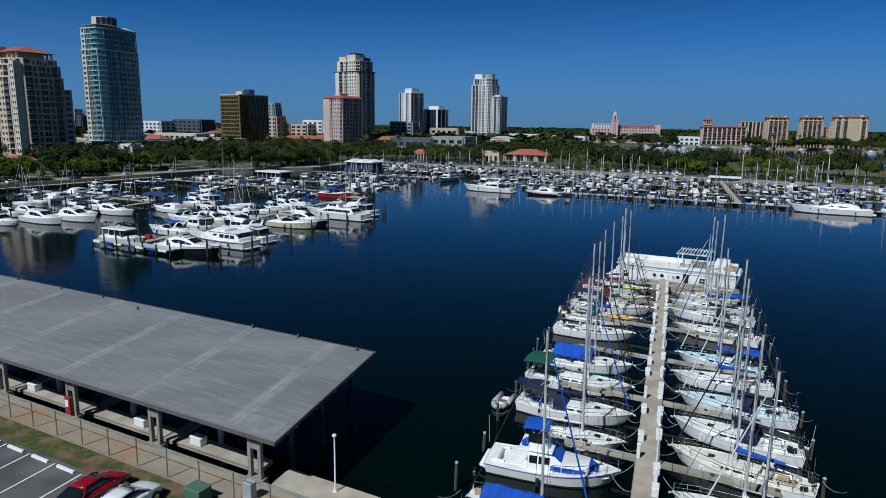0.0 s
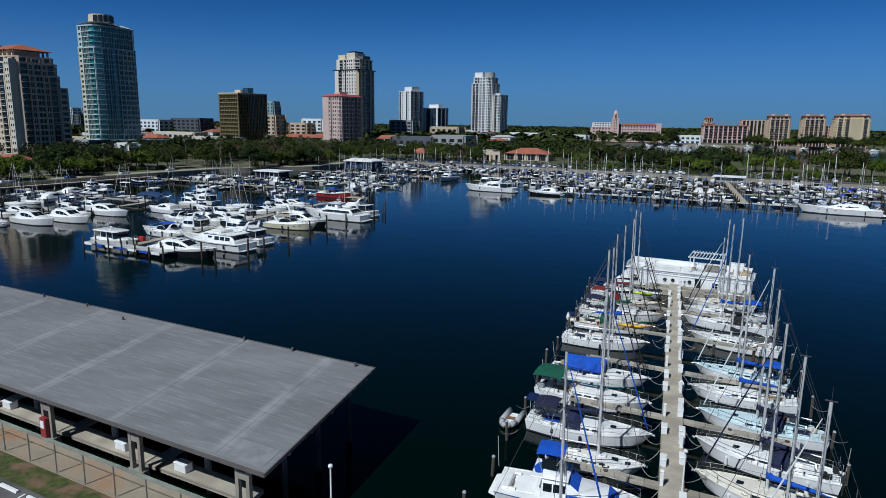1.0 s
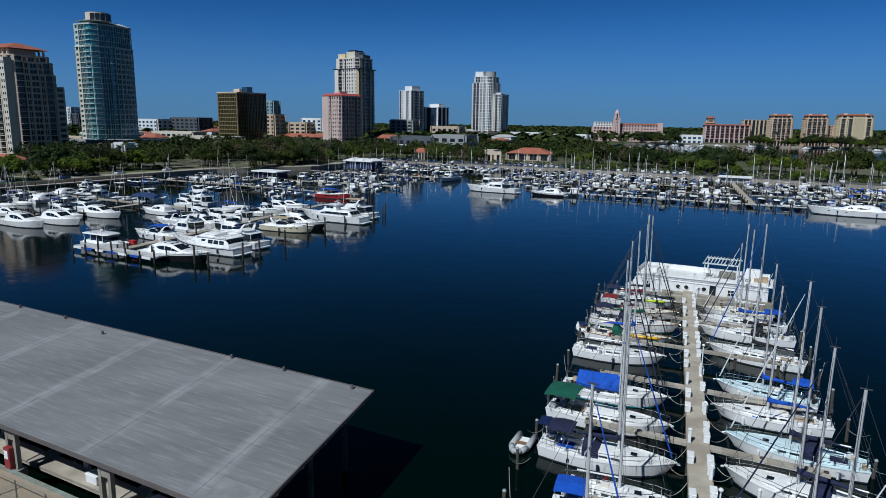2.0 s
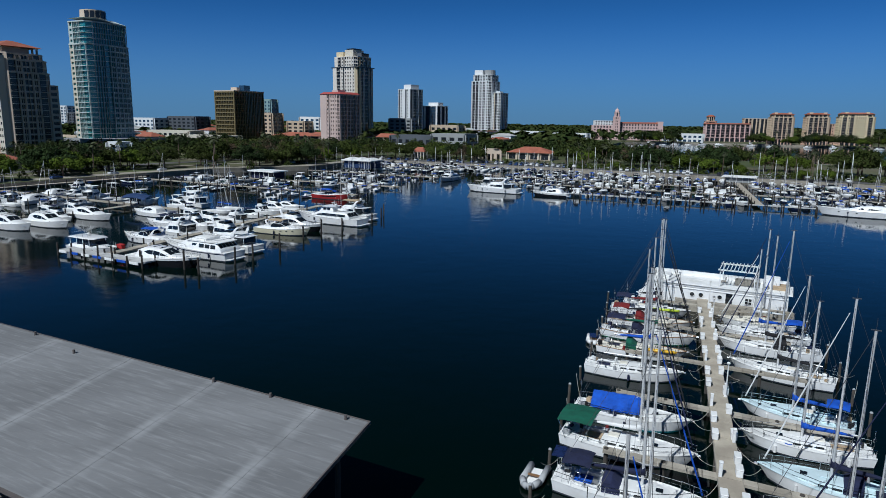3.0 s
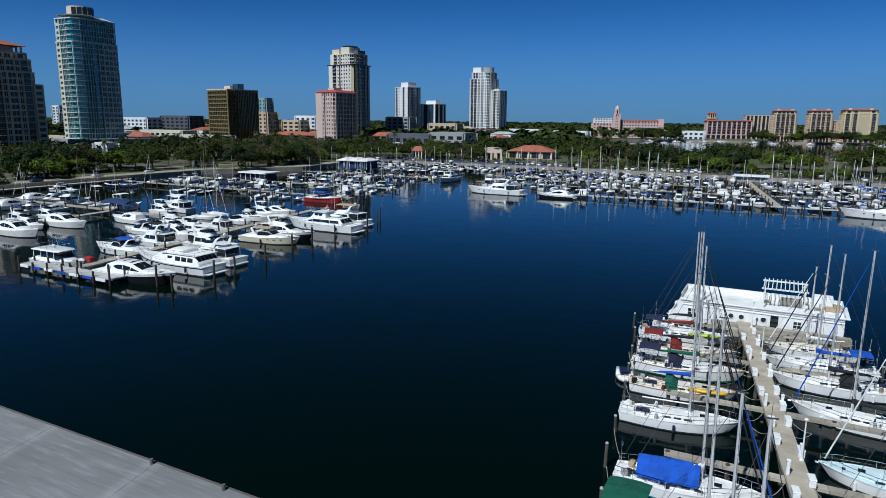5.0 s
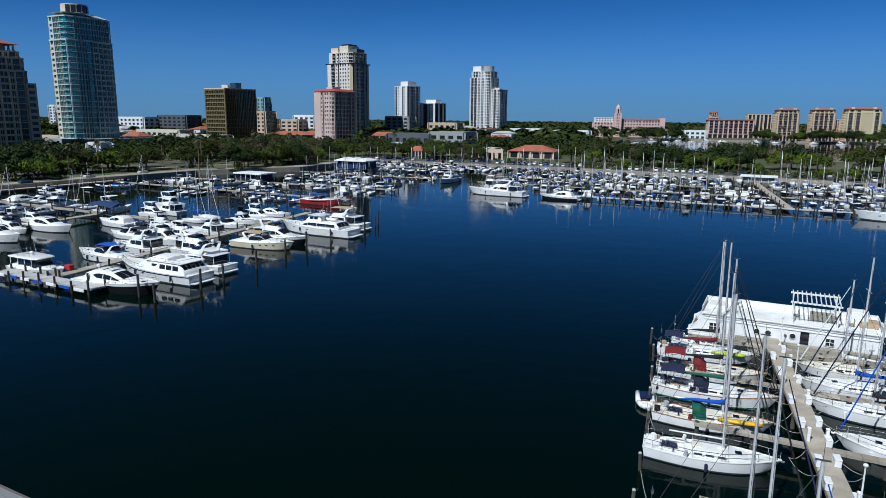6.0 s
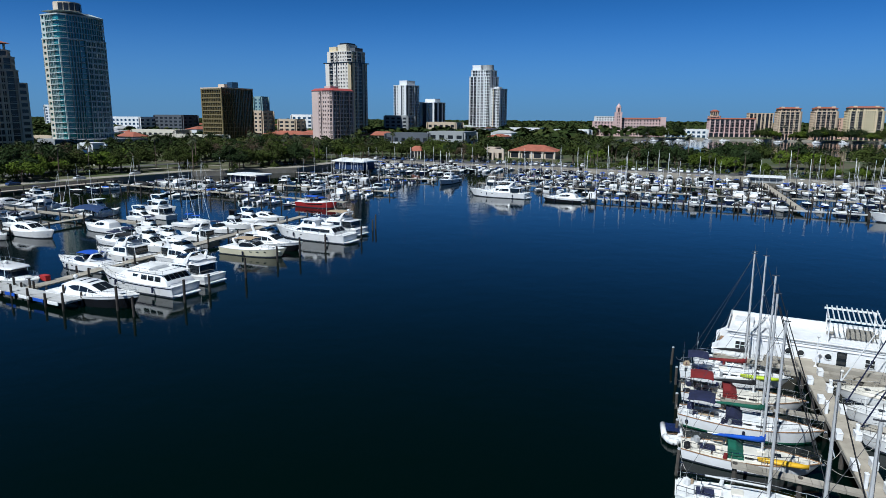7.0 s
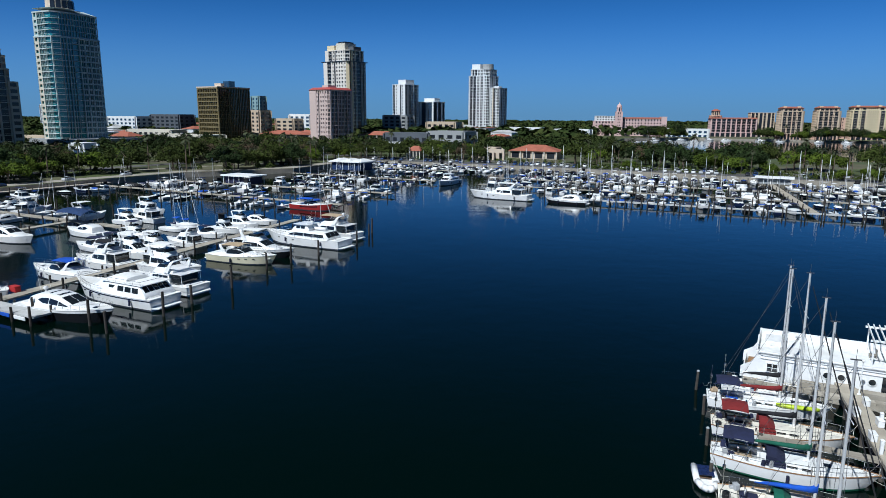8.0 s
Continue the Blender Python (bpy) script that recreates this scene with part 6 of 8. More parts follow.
    for xx, yy in ((0.9, 0.3), (4.9, 1.3), (6.0, -0.6)):
        bm = B()
        box(bm, xx, yy, H + 0.36, 0.6, 0.6, 0.1, bevel=0.03)
        box(bm, xx + 0.26, yy, H + 0.46, 0.08, 0.6, 0.5, bevel=0.03)
        for lx in (-0.25, 0.25):
            for ly in (-0.25, 0.25):
                box(bm, xx + lx, yy + ly, H + 0.16, 0.06, 0.06, 0.2)
        part("terrace_chair", bm, SHEDPOST, d)
    bm = B()
    box(bm, 3.4, 0.4, H + 0.16, 2.2, 1.3, 0.72, bevel=0.04)
    part("bar_counter", bm, SHEDPOST, d)
    bm = B()
    box(bm, 6.6, 0.8, H + 0.16, 1.9, 1.6, 1.4, bevel=0.05)
    part("stair_head", bm, PAINTW, d)
    bm = B()
    box(bm, L / 2 - 1.6, 0.4, H + 0.16, 1.7, 2.0, 0.5, bevel=0.06)
    part("roof_sofa", bm, CANVAS["tan"], d)
    bm = B()
    box(bm, -L / 2 - 0.05, 0, 0.73, 0.1, W - 0.6, 0.9)
    part("bow_rail", bm, PAINTW, d)
    bm = B()
    box(bm, -L / 2 + 0.6, 0.4, 0.75, 0.8, 1.6, 0.8, bevel=0.05)
    part("bow_locker", bm, STAIN_WOOD, d)
    return d


houseboat()
tagged(slab("houseboat_dock", -3.5, 10.5, 61.9, 62.8, -1.0, 1.45, FINGER), "weathered timber walkway along the houseboat", "dock", kind="structure")


# ---- west marina ----
def dock(name, u0, v0, u1, v1, w, z, label, pile_step=5.0, material=None, piles=True, group="docks", far=False):
    d = thing("dock", label, "dock", group=group)
    a, b = Vector(at(u0, v0)), Vector(at(u1, v1))
    t = (b - a).normalized()
    n = Vector((-t.y, t.x)) * w / 2
    L = (b - a).length
    k, step = 0.0, 3.0
    planks, posts = B(), B()
    while k < L - 0.1:
        p, q = a + t * k, a + t * min(L, k + step - 0.04)
        bm = planks if far else B()
        prism(bm, [tuple(p + n), tuple(p - n), tuple(q - n), tuple(q + n)], z - 0.22, z + random.uniform(-0.01, 0.01))
        if not far:
            part("deck_panel", bm, material or FINGER, d)
        k += step
    if piles:
        k = 0.0
        while k <= L:
            p = a + t * k
            for s in (1, -1):
                bm = B() if name == "t" else posts
                c = p + n * s * 1.15
                tube(bm, (c.x, c.y, -1.5), (c.x, c.y, z + random.uniform(0.5, 1.4)), 0.17, 0.15, 7)
                if name == "t":
                    part("support_post", bm, DARKPILE, d)
            k += pile_step
    if far:
        tagged(part("decking", planks, material or FINGER, d), kind="stuff")
    if name != "t":
        tagged(part("piling", posts, DARKPILE, d), kind="stuff")
    return d


rng = random.Random(21)
WOOD_DOCK = "weathered timber dock on dark piles"
dock("t", -107, 42.6, -85, 42.9, 2.2, 1.1, "pale dock head with blue fenders along its edge", 3.6, DOCKHEAD)
dock("a", -96.2, 43.8, -96.2, 116, 2.0, 1.1, WOOD_DOCK, 9)
dock("b", -142, 60, -142, 90, 2.0, 1.1, WOOD_DOCK, 9)
dock("c", -205, 89.5, -119, 89.5, 2.0, 1.1, WOOD_DOCK, 9)
dock("d", -200, 143, -99, 143, 2.0, 1.1, WOOD_DOCK, 6, far=True)
dock("e", -195, 167, -97, 173, 2.0, 1.1, WOOD_DOCK, 6, far=True)
for k in range(7):
    bm = B()
    u = -106 + k * 3.1
    d = thing("dock_fender", "blue fender padding on the dock's edge", "fender", site(u, 41.45, 0.55), "dock fenders")
    box(bm, 0, 0, 0, 2.2, 0.12, 0.45, bevel=0.04)
    part("pad", bm, CANVAS["blue"] if k % 2 else BOXW, d)
d = thing("storage_box", "red plastic storage box on the dock", "storage box", site(-97.6, 47.5, 1.1))
bm = B()
box(bm, 0, 0, 0, 1.3, 0.8, 0.7, bevel=0.06)
part("bin", bm, CANVAS["red"], d)
bm = B()
box(bm, 0, 0, 0.7, 1.36, 0.86, 0.12, bevel=0.04)
part("lid", bm, CANVAS["red"], d)
d = thing("canopy_tent", "blue barrel-roofed boat canopy beside the dock", "canopy", site(-139, 88.5, 0))
canopy(d, "cover", CANVAS["dusk"], -4.5, 4.5, 4.0, 3.0, 0.9, False)
for px in (-4.3, 0, 4.3):
    for py in (-1.9, 1.9):
        bm = B()
        tube(bm, (px, py, -1.0), (px, py, 3.05), 0.06, seg=6)
        part("pole", bm, STEEL, d)
big = [
    berth(yacht("coupe", 14.6, 4.5, band=(BLACKHULL, 0.0, 0.78), label="white express yacht with black hull and tinted windows"), -84.6, 46.4, 108),
    berth(yacht("aft_cabin", 17.5, 5.4, band=(NAVYHULL, 0.8, 0.9), label="large white flybridge motor yacht with raked windows"), -84.8, 54.4, 293),
    berth(yacht("sedan", 14.0, 4.7, canvas=None, label="white motor yacht with an enclosed aft deck"), -83.6, 61.2, 293),
    berth(yacht("cruiser", 12.5, 4.2, canvas="blue", label="white cruiser with bright blue canvas"), -102.6, 58.2, 290),
    berth(yacht("sedan", 12.5, 4.3, canvas="white", label="white flybridge yacht beside the dock"), -89.0, 68.5, 113),
    berth(yacht("sedan", 12.0, 4.2, canvas="black", label="white flybridge yacht with black bimini"), -102.6, 65.8, 290),
    berth(yacht("cruiser", 13.2, 4.4, hull=CREAMHULL, canvas="tan", label="cream-hulled cruiser with white upperworks"), -83.4, 80.0, 108),
    berth(yacht("sedan", 13.0, 4.5, band=(BLACKHULL, 0.0, 0.7), canvas="white", label="black-hulled flybridge yacht with white decks"), -83.5, 85.8, 108),
    berth(yacht("pilothouse", 19.0, 5.3, label="long white motor yacht with a dark window band"), -82.0, 97.6, 293),
    berth(yacht("sedan", 15.5, 5.0, canvas="tan", label="white flybridge yacht with tan bimini"), -82.0, 106.0, 293),
    berth(yacht("canopy", 11.5, 4.2, label="white canopy-decked cruiser lying along the dock head"), -103.0, 46.2, 113),
    berth(motor_yacht(13.0, 4.2, "sport", hull=REDPAINT, canvas="blue", label="red-hulled cruiser under a blue awning"), -105, 136.8, 113),
]
far_fleet = [
    yacht("sedan", 11.5, 3.9, canvas="white", label="white flybridge cruiser in a berth", group="berthed boats", detail=False),
    yacht("cruiser", 9.5, 3.3, canvas="navy", label="white sport cruiser with navy bimini", group="berthed boats", detail=False),
    motor_yacht(7.5, 2.6, "open", canvas="white", label="small open boat with a white top", group="berthed boats", detail=False, plat=False),
    yacht("coupe", 12.5, 4.1, label="sleek white express cruiser", group="berthed boats", detail=False),
    sailboat(9.5, 3.0, 12.8, cover="navy", jib="white", label="white sailing yacht with navy sail cover", group="berthed boats", detail=False),
    sailboat(10.5, 3.2, 14.5, cover="blue", bimini="blue", jib="white", label="white sailing yacht with blue canvas", group="berthed boats", detail=False),
    motor_yacht(8.0, 2.8, "open", canvas="blue", label="small open boat with a blue top", group="berthed boats", detail=False, plat=False),
    motor_yacht(10.0, 3.5, "cruiser", canvas="black", label="white cruiser with black bimini", group="berthed boats", detail=False),
    sailboat(8.5, 2.8, 11.5, cover="green", hull=NAVYHULL, jib="navy", label="navy-hulled sailing yacht with green cover", group="berthed boats", detail=False),
    motor_yacht(9.0, 3.1, "sport", hull=NAVYHULL, canvas="navy", label="navy-hulled sport cruiser with navy bimini", group="berthed boats", detail=False),
    motor_yacht(7.0, 2.5, "covered", canvas="navy", label="small boat under a fitted navy cover", group="berthed boats", detail=False, plat=False),
    motor_yacht(8.0, 2.7, "covered", canvas="black", hull=BLACKHULL, label="black-hulled boat under a black cover", group="berthed boats", detail=False, plat=False),
    yacht("sedan", 10.5, 3.6, canvas="navy", label="white flybridge cruiser with navy enclosure", group="berthed boats", detail=False),
    motor_yacht(6.4, 2.3, "covered", canvas="blue", label="small boat under a bright blue cover", group="berthed boats", detail=False, plat=False),
    sailboat(9.0, 2.9, 12.0, cover="black", bimini="black", hull=BLACKHULL, jib="black", label="black-hulled sailing yacht with black canvas", group="berthed boats", detail=False),
]
used = set()


far_boats = []


def moor(kind, u, v, heading, size=None, far=False):
    """A berthed boat: the first of each kind is the original, the rest share its meshes."""
    x, y = at(u, v)
    k = size or rng.uniform(0.8, 1.05)
    m = pose(x, y, 0, 0, 0, 90 - heading) @ Matrix.Diagonal((k, k, k * rng.uniform(0.9, 1.05), 1))
    if far:
        far_boats.append((far_fleet[kind], m))
        return None
    if kind not in used:
        used.add(kind)
        far_fleet[kind].matrix_world = m
        return far_fleet[kind]
    return copy_thing(far_fleet[kind], m)


# a row of berths along a line, bows to the heading or against it
def row(u0, v0, u1, v1, step, heading, kinds, gap=0.06, jit=0.5):
    far = min(v0, v1) > 240
    n = int(math.hypot(u1 - u0, v1 - v0) / step)
    for k in range(n):
        if rng.random() < gap:
            continue
        t = (k + 0.5) / n
        moor(rng.choice(kinds), u0 + (u1 - u0) * t + rng.uniform(-jit, jit), v0 + (v1 - v0) * t + rng.uniform(-jit, jit), heading + rng.choice((0, 0, 180)) + rng.uniform(-2, 2), None, far)


POWER, SAIL, SMALL, ANY = (0, 1, 3, 7, 12, 3), (4, 8, 14), (2, 6, 1, 9, 10, 11, 7, 12, 13, 10), (0, 1, 3, 7, 12, 9, 6, 4, 5, 14)
row(-103, 71, -103, 88, 5.4, HU, (0, 7, 0), 0)
row(-89, 90.5, -89, 94, 4, HU, (0,))
row(-89, 110, -89, 117, 5.0, HU, (1, 4))
row(-131, 94, -131, 104, 5.0, HU, (0, 3, 4), 0)
row(-115.6, 71.6, -115.6, 88, 5.4, HU, (12, 7, 1), 0)
moor(3, -128.7, 82.7, HU + 180)
moor(4, -116, 95.5, HU)
moor(5, -117, 100.5, HU)
moor(0, -139, 110.5, HU)
moor(1, -104, 94, HU)
moor(7, -104, 100, HU)
moor(0, -104.5, 106, HU)
moor(3, -104, 112, HU)
for kk, uu, vv in ((3, -137.0, 71.8), (12, -141.5, 66.0), (3, -136.5, 59.8), (3, -140.5, 53.4), (1, -146.5, 47.0), (12, -150.0, 41.0), (7, -158, 36.0)):
    moor(kk, uu, vv, HU, 1.22 if kk == 3 else 1.1)
dock("l", -150.5, 40, -148.5, 62, 1.6, 1.1, WOOD_DOCK, 5)
row(-158, 46, -157, 64, 5.4, HU, (3, 12, 4))
row(-176, 44, -174, 78, 5.4, HU, (0, 4, 5, 12, 9))
row(-149.5, 66, -149.5, 80, 5.2, HU, (3, 12, 4))
row(-198, 96.5, -142, 96.5, 5.2, HV, (0, 1, 3, 4, 12, 14, 9), 0.1)
row(-198, 82.5, -156, 82.5, 5.2, HV, (1, 3, 4, 12, 5), 0.1)
row(-132, 135.5, -112, 135.5, 4.6, HV, (2, 6, 1))
row(-194, 149, -104, 149, 5.0, HV, SMALL + SAIL, 0.35)
row(-192, 136, -150, 136, 5.0, HV, ANY, 0.45)
row(-190, 161, -100, 165, 4.8, HV, ANY, 0.3)
row(-146, 177, -100, 180, 4.2, HV, (0, 1, 2, 4, 4, 8), 0.1)
row(-160, 193, -104, 194, 4.0, HV, SMALL + SAIL, 0.222)
row(-160, 210, -104, 210, 4.0, HV, SMALL + SAIL, 0.22)
row(-160, 222, -100, 222, 4.0, HV, SMALL + SAIL, 0.22)
dock("f", -166, 216, -98, 216, 1.8, 1.1, WOOD_DOCK, 6, far=True)
row(-160, 266, -102, 266, 3.8, HV, SMALL + SAIL, 0.22)
dock("g", -168, 262, -104, 262, 1.8, 1.1, WOOD_DOCK, 6, far=True)

# ---- north marina ----
berth(yacht("sedan", 19.6, 5.5, canvas="white", label="long white motor yacht moored alongside the dock end"), -64.6, 185.0, 293)
berth(yacht("coupe", 12.5, 4.0, band=(BLACKHULL, 0.0, 0.6), label="dark-hulled express cruiser alongside the dock"), -43.5, 184.3, 293)
berth(yacht("coupe", 21.0, 5.4, label="long low white motor yacht along the dock"), 44.5, 184.6, 293)
berth(yacht("pilothouse", 16.0, 5.0, label="white pilothouse workboat lying at the end of the docks"), -93, 216, 200)
dock("h", -40, 188.2, 160, 191.6, 1.8, 1.1, "pale timber dock on dark piles along the marina edge", 4.4, DOCKHEAD)
dock("i", 20.3, 191, 20.3, 282, 2.2, 1.1, "pale timber gangway dock to the shore", 8, CONCRETE)
dock("j", -80, 214, 19, 215, 1.8, 1.1, WOOD_DOCK, 6, far=True)
dock("k", -80, 241, 19, 241, 1.8, 1.1, WOOD_DOCK, 6, far=True)
dock("m", 22, 219, 120, 221, 1.8, 1.1, WOOD_DOCK, 6, far=True)
dock("n", 22, 247, 120, 247, 1.8, 1.1, WOOD_DOCK, 6, far=True)
FAR = (2, 6, 10, 1, 13, 9, 10, 9, 11, 7, 2, 11)
row(-37, 194, 18, 195.5, 3.6, HV, FAR + (7, 4), 0.08)
row(-74, 207.5, 18, 208.5, 3.9, HV, FAR + (0, 12, 7, 4, 8, 4, 5, 8, 14, 5), 0.12)
row(-76, 220.5, 18, 221.5, 3.9, HV, FAR + (4, 8, 12, 4, 5, 8, 14, 5), 0.12)
row(-76, 234.5, 18, 234.5, 3.7, HV, FAR + (4, 14, 1, 4, 5, 8, 14, 5), 0.12)
row(-76, 247.5, 18, 247.5, 3.7, HV, FAR + (4, 8, 5, 4, 4, 5, 8, 14, 5), 0.1)
row(-76, 262, 18, 262, 3.7, HV, FAR + (4, 5, 8, 4, 4, 5, 8, 14, 5), 0.12)
row(-78, 276, 18, 274, 3.6, HV, FAR, 0.15)
row(24, 196, 100, 198, 4.0, HV, FAR + (0, 7, 4), 0.1)
row(24, 213, 110, 215, 3.9, HV, FAR + (4, 8, 0, 5, 5, 4, 5, 8, 14, 5), 0.1)
row(24, 227, 110, 229, 3.8, HV, FAR + (4, 14, 4, 5, 8, 14, 5), 0.1)
row(24, 241, 110, 241, 3.8, HV, FAR + (4, 8, 5, 4, 4, 5, 8, 14, 5), 0.1)
row(24, 254, 110, 254, 3.8, HV, FAR + (4, 5, 8, 5, 4, 5, 8, 14, 5), 0.1)
row(-164, 284, -92, 286, 3.8, HV, FAR, 0.2)
row(-166, 250, -104, 252, 3.8, HV, FAR + (4, 8, 5), 0.1)
row(-166, 272, -84, 273, 3.7, HV, FAR + (4, 14), 0.1)
row(-168, 281, -84, 281, 3.7, HV, FAR + (4,), 0.1)
row(24, 262, 110, 261, 3.7, HV, FAR + (4, 5, 8), 0.1)
row(26, 270, 112, 265, 3.7, HV, FAR + (4, 5), 0.1)
row(112, 247, 200, 240.5, 4.0, HV, FAR + (4, 5, 8), 0.1)
row(112, 262, 200, 248, 4.0, HV, FAR + (4, 5), 0.1)
row(-150, 288.5, -62, 289.5, 3.5, HV, (2, 10, 11, 13, 10, 2, 6), 0.15)
row(-58, 289, 18, 281, 3.5, HV, (2, 10, 11, 13, 10, 2, 6), 0.12)
row(26, 278, 112, 270, 3.5, HV, (2, 10, 11, 13, 10, 2, 4), 0.12)
row(-198, 110, -192, 175, 5.0, HU, SMALL + SAIL, 0.2)
merged("far_boats", far_boats, "dense far rows of small moored boats by the shore", "boats")
for u, v in ((-75.2, 44.2), (-79.2, 45.0), (-73.9, 51.8), (-74.4, 57.5), (-74.5, 66), (-76.5, 77.5), (-75.4, 83), (-74.3, 90.5), (-72, 101.5), (-74.6, 112), (-75.2, 114.6)):
    mooring_pile(u, v, rng.uniform(2.4, 3.4), 0.18, DARKPILE, "marina piles")
bm = B()
for u0, v0, u1, v1 in ((-78, 199, 18, 200), (-78, 222, 18, 223), (-78, 228, 18, 228), (-78, 250, 18, 250), (-78, 265, 18, 264), (24, 195, 110, 198), (24, 214, 110, 216), (24, 232, 110, 234), (24, 250, 110, 250), (-190, 155, -100, 157), (-146, 184, -100, 186), (-160, 199, -104, 200), (-160, 228, -100, 228), (-160, 253, -104, 253), (-190, 130, -110, 130), (-195, 103, -142, 103), (-195, 76, -158, 76)):
    n = int((u1 - u0) / 4.4)
    for k in range(n):
        t = (k + rng.uniform(0.3, 0.7)) / n
        x, y = at(u0 + (u1 - u0) * t, v0 + (v1 - v0) * t)
        tube(bm, (x, y, -1.5), (x + rng.uniform(-0.1, 0.1), y, rng.uniform(2.0, 3.4)), 0.18, 0.15, 6)
tagged(part("berth_piles", bm, DARKPILE), "dark timber berth piles standing in rows between the boats", "piles", kind="stuff")
for k in range(40):
    mooring_pile(-38 + k * 4.3, 187.0 + k * 0.07, rng.uniform(1.8, 2.8), 0.17, DARKPILE, "north dock piles")


for x, y, k in ((178, 800, 0), (196, 812, 4), (214, 826, 3), (232, 838, 4), (250, 842, 0), (268, 838, 3), (300, 822, 0), (318, 812, 1), (350, 790, 3), (372, 778, 0), (410, 760, 3), (436, 752, 0), (455, 748, 3), (150, 760, 4), (164, 780, 5)):
    m = pose(x, y, 0, 0, 0, rng.uniform(-20, 20))
    copy_thing(far_fleet[k], m)


# ---- city ----
def rect(w, d, c=0.0):
    x, y = w / 2, d / 2
    if not c:
        return [(-x, -y), (x, -y), (x, y), (-x, y)]
    return [(-x + c, -y), (x - c, -y), (x, -y + c), (x, y - c), (x - c, y), (-x + c, y), (-x, y - c), (-x, -y + c)]


def scaled(pts, f):
    return [(x * f, y * f) for x, y in pts]


def inset(pts, k):
    out = []
    for x, y in pts:
        r = math.hypot(x, y)
        out.append((x * (r - k) / r, y * (r - k) / r))
    return out


def tower(label, x, y, foot, h, storeys, wall, glass, bay=4.0, pier=1.3, spandrel=0.45, turn=QUAY, deep=0.4, category="tower block"):
    """A plain block with recessed glazing between piers and floor bands."""
    d = thing("tower_block", label, category, pose(x, y, GROUND_Z, 0, 0, turn))
    sh = h / storeys
    far = y > 640
    bands = B()
    for k in range(storeys):
        bm = bands if far else B()
        prism(bm, foot, k * sh + sh * (1 - spandrel), (k + 1) * sh + (0.01 if k < storeys - 1 else 0.6))
        if not far:
            part("floor_band", bm, wall, d)
    bm = B()
    prism(bm, inset(foot, deep), 0, h)
    part("glazing", bm, glass, d)
    if far:
        tagged(part("facade_banding", bands, wall, d), kind="stuff")
    joined = B() if y > 430 else None
    for a, b in zip(foot, foot[1:] + foot[:1]):
        a, b = Vector(a), Vector(b)
        m = max(1, round((b - a).length / bay))
        rz = math.degrees(math.atan2(b.y - a.y, b.x - a.x))
        inw = Vector((-(b - a).y, (b - a).x)).normalized()
        for k in range(m + 1):
            c = a.lerp(b, k / m) + inw * deep * 0.45
            bm = B() if joined is None else joined
            box(bm, c.x, c.y, 0, pier, deep * 0.9 + 0.06, h, rz)
            if joined is None:
                part("facade_pier", bm, wall, d)
    if joined is not None:
        tagged(part("facade_grid", joined, wall, d), kind="stuff")
    bm = B()
    prism(bm, scaled(foot, 0.99), h - 0.2, h + 0.35)
    part("roof", bm, ROOFGREY, d)
    return d


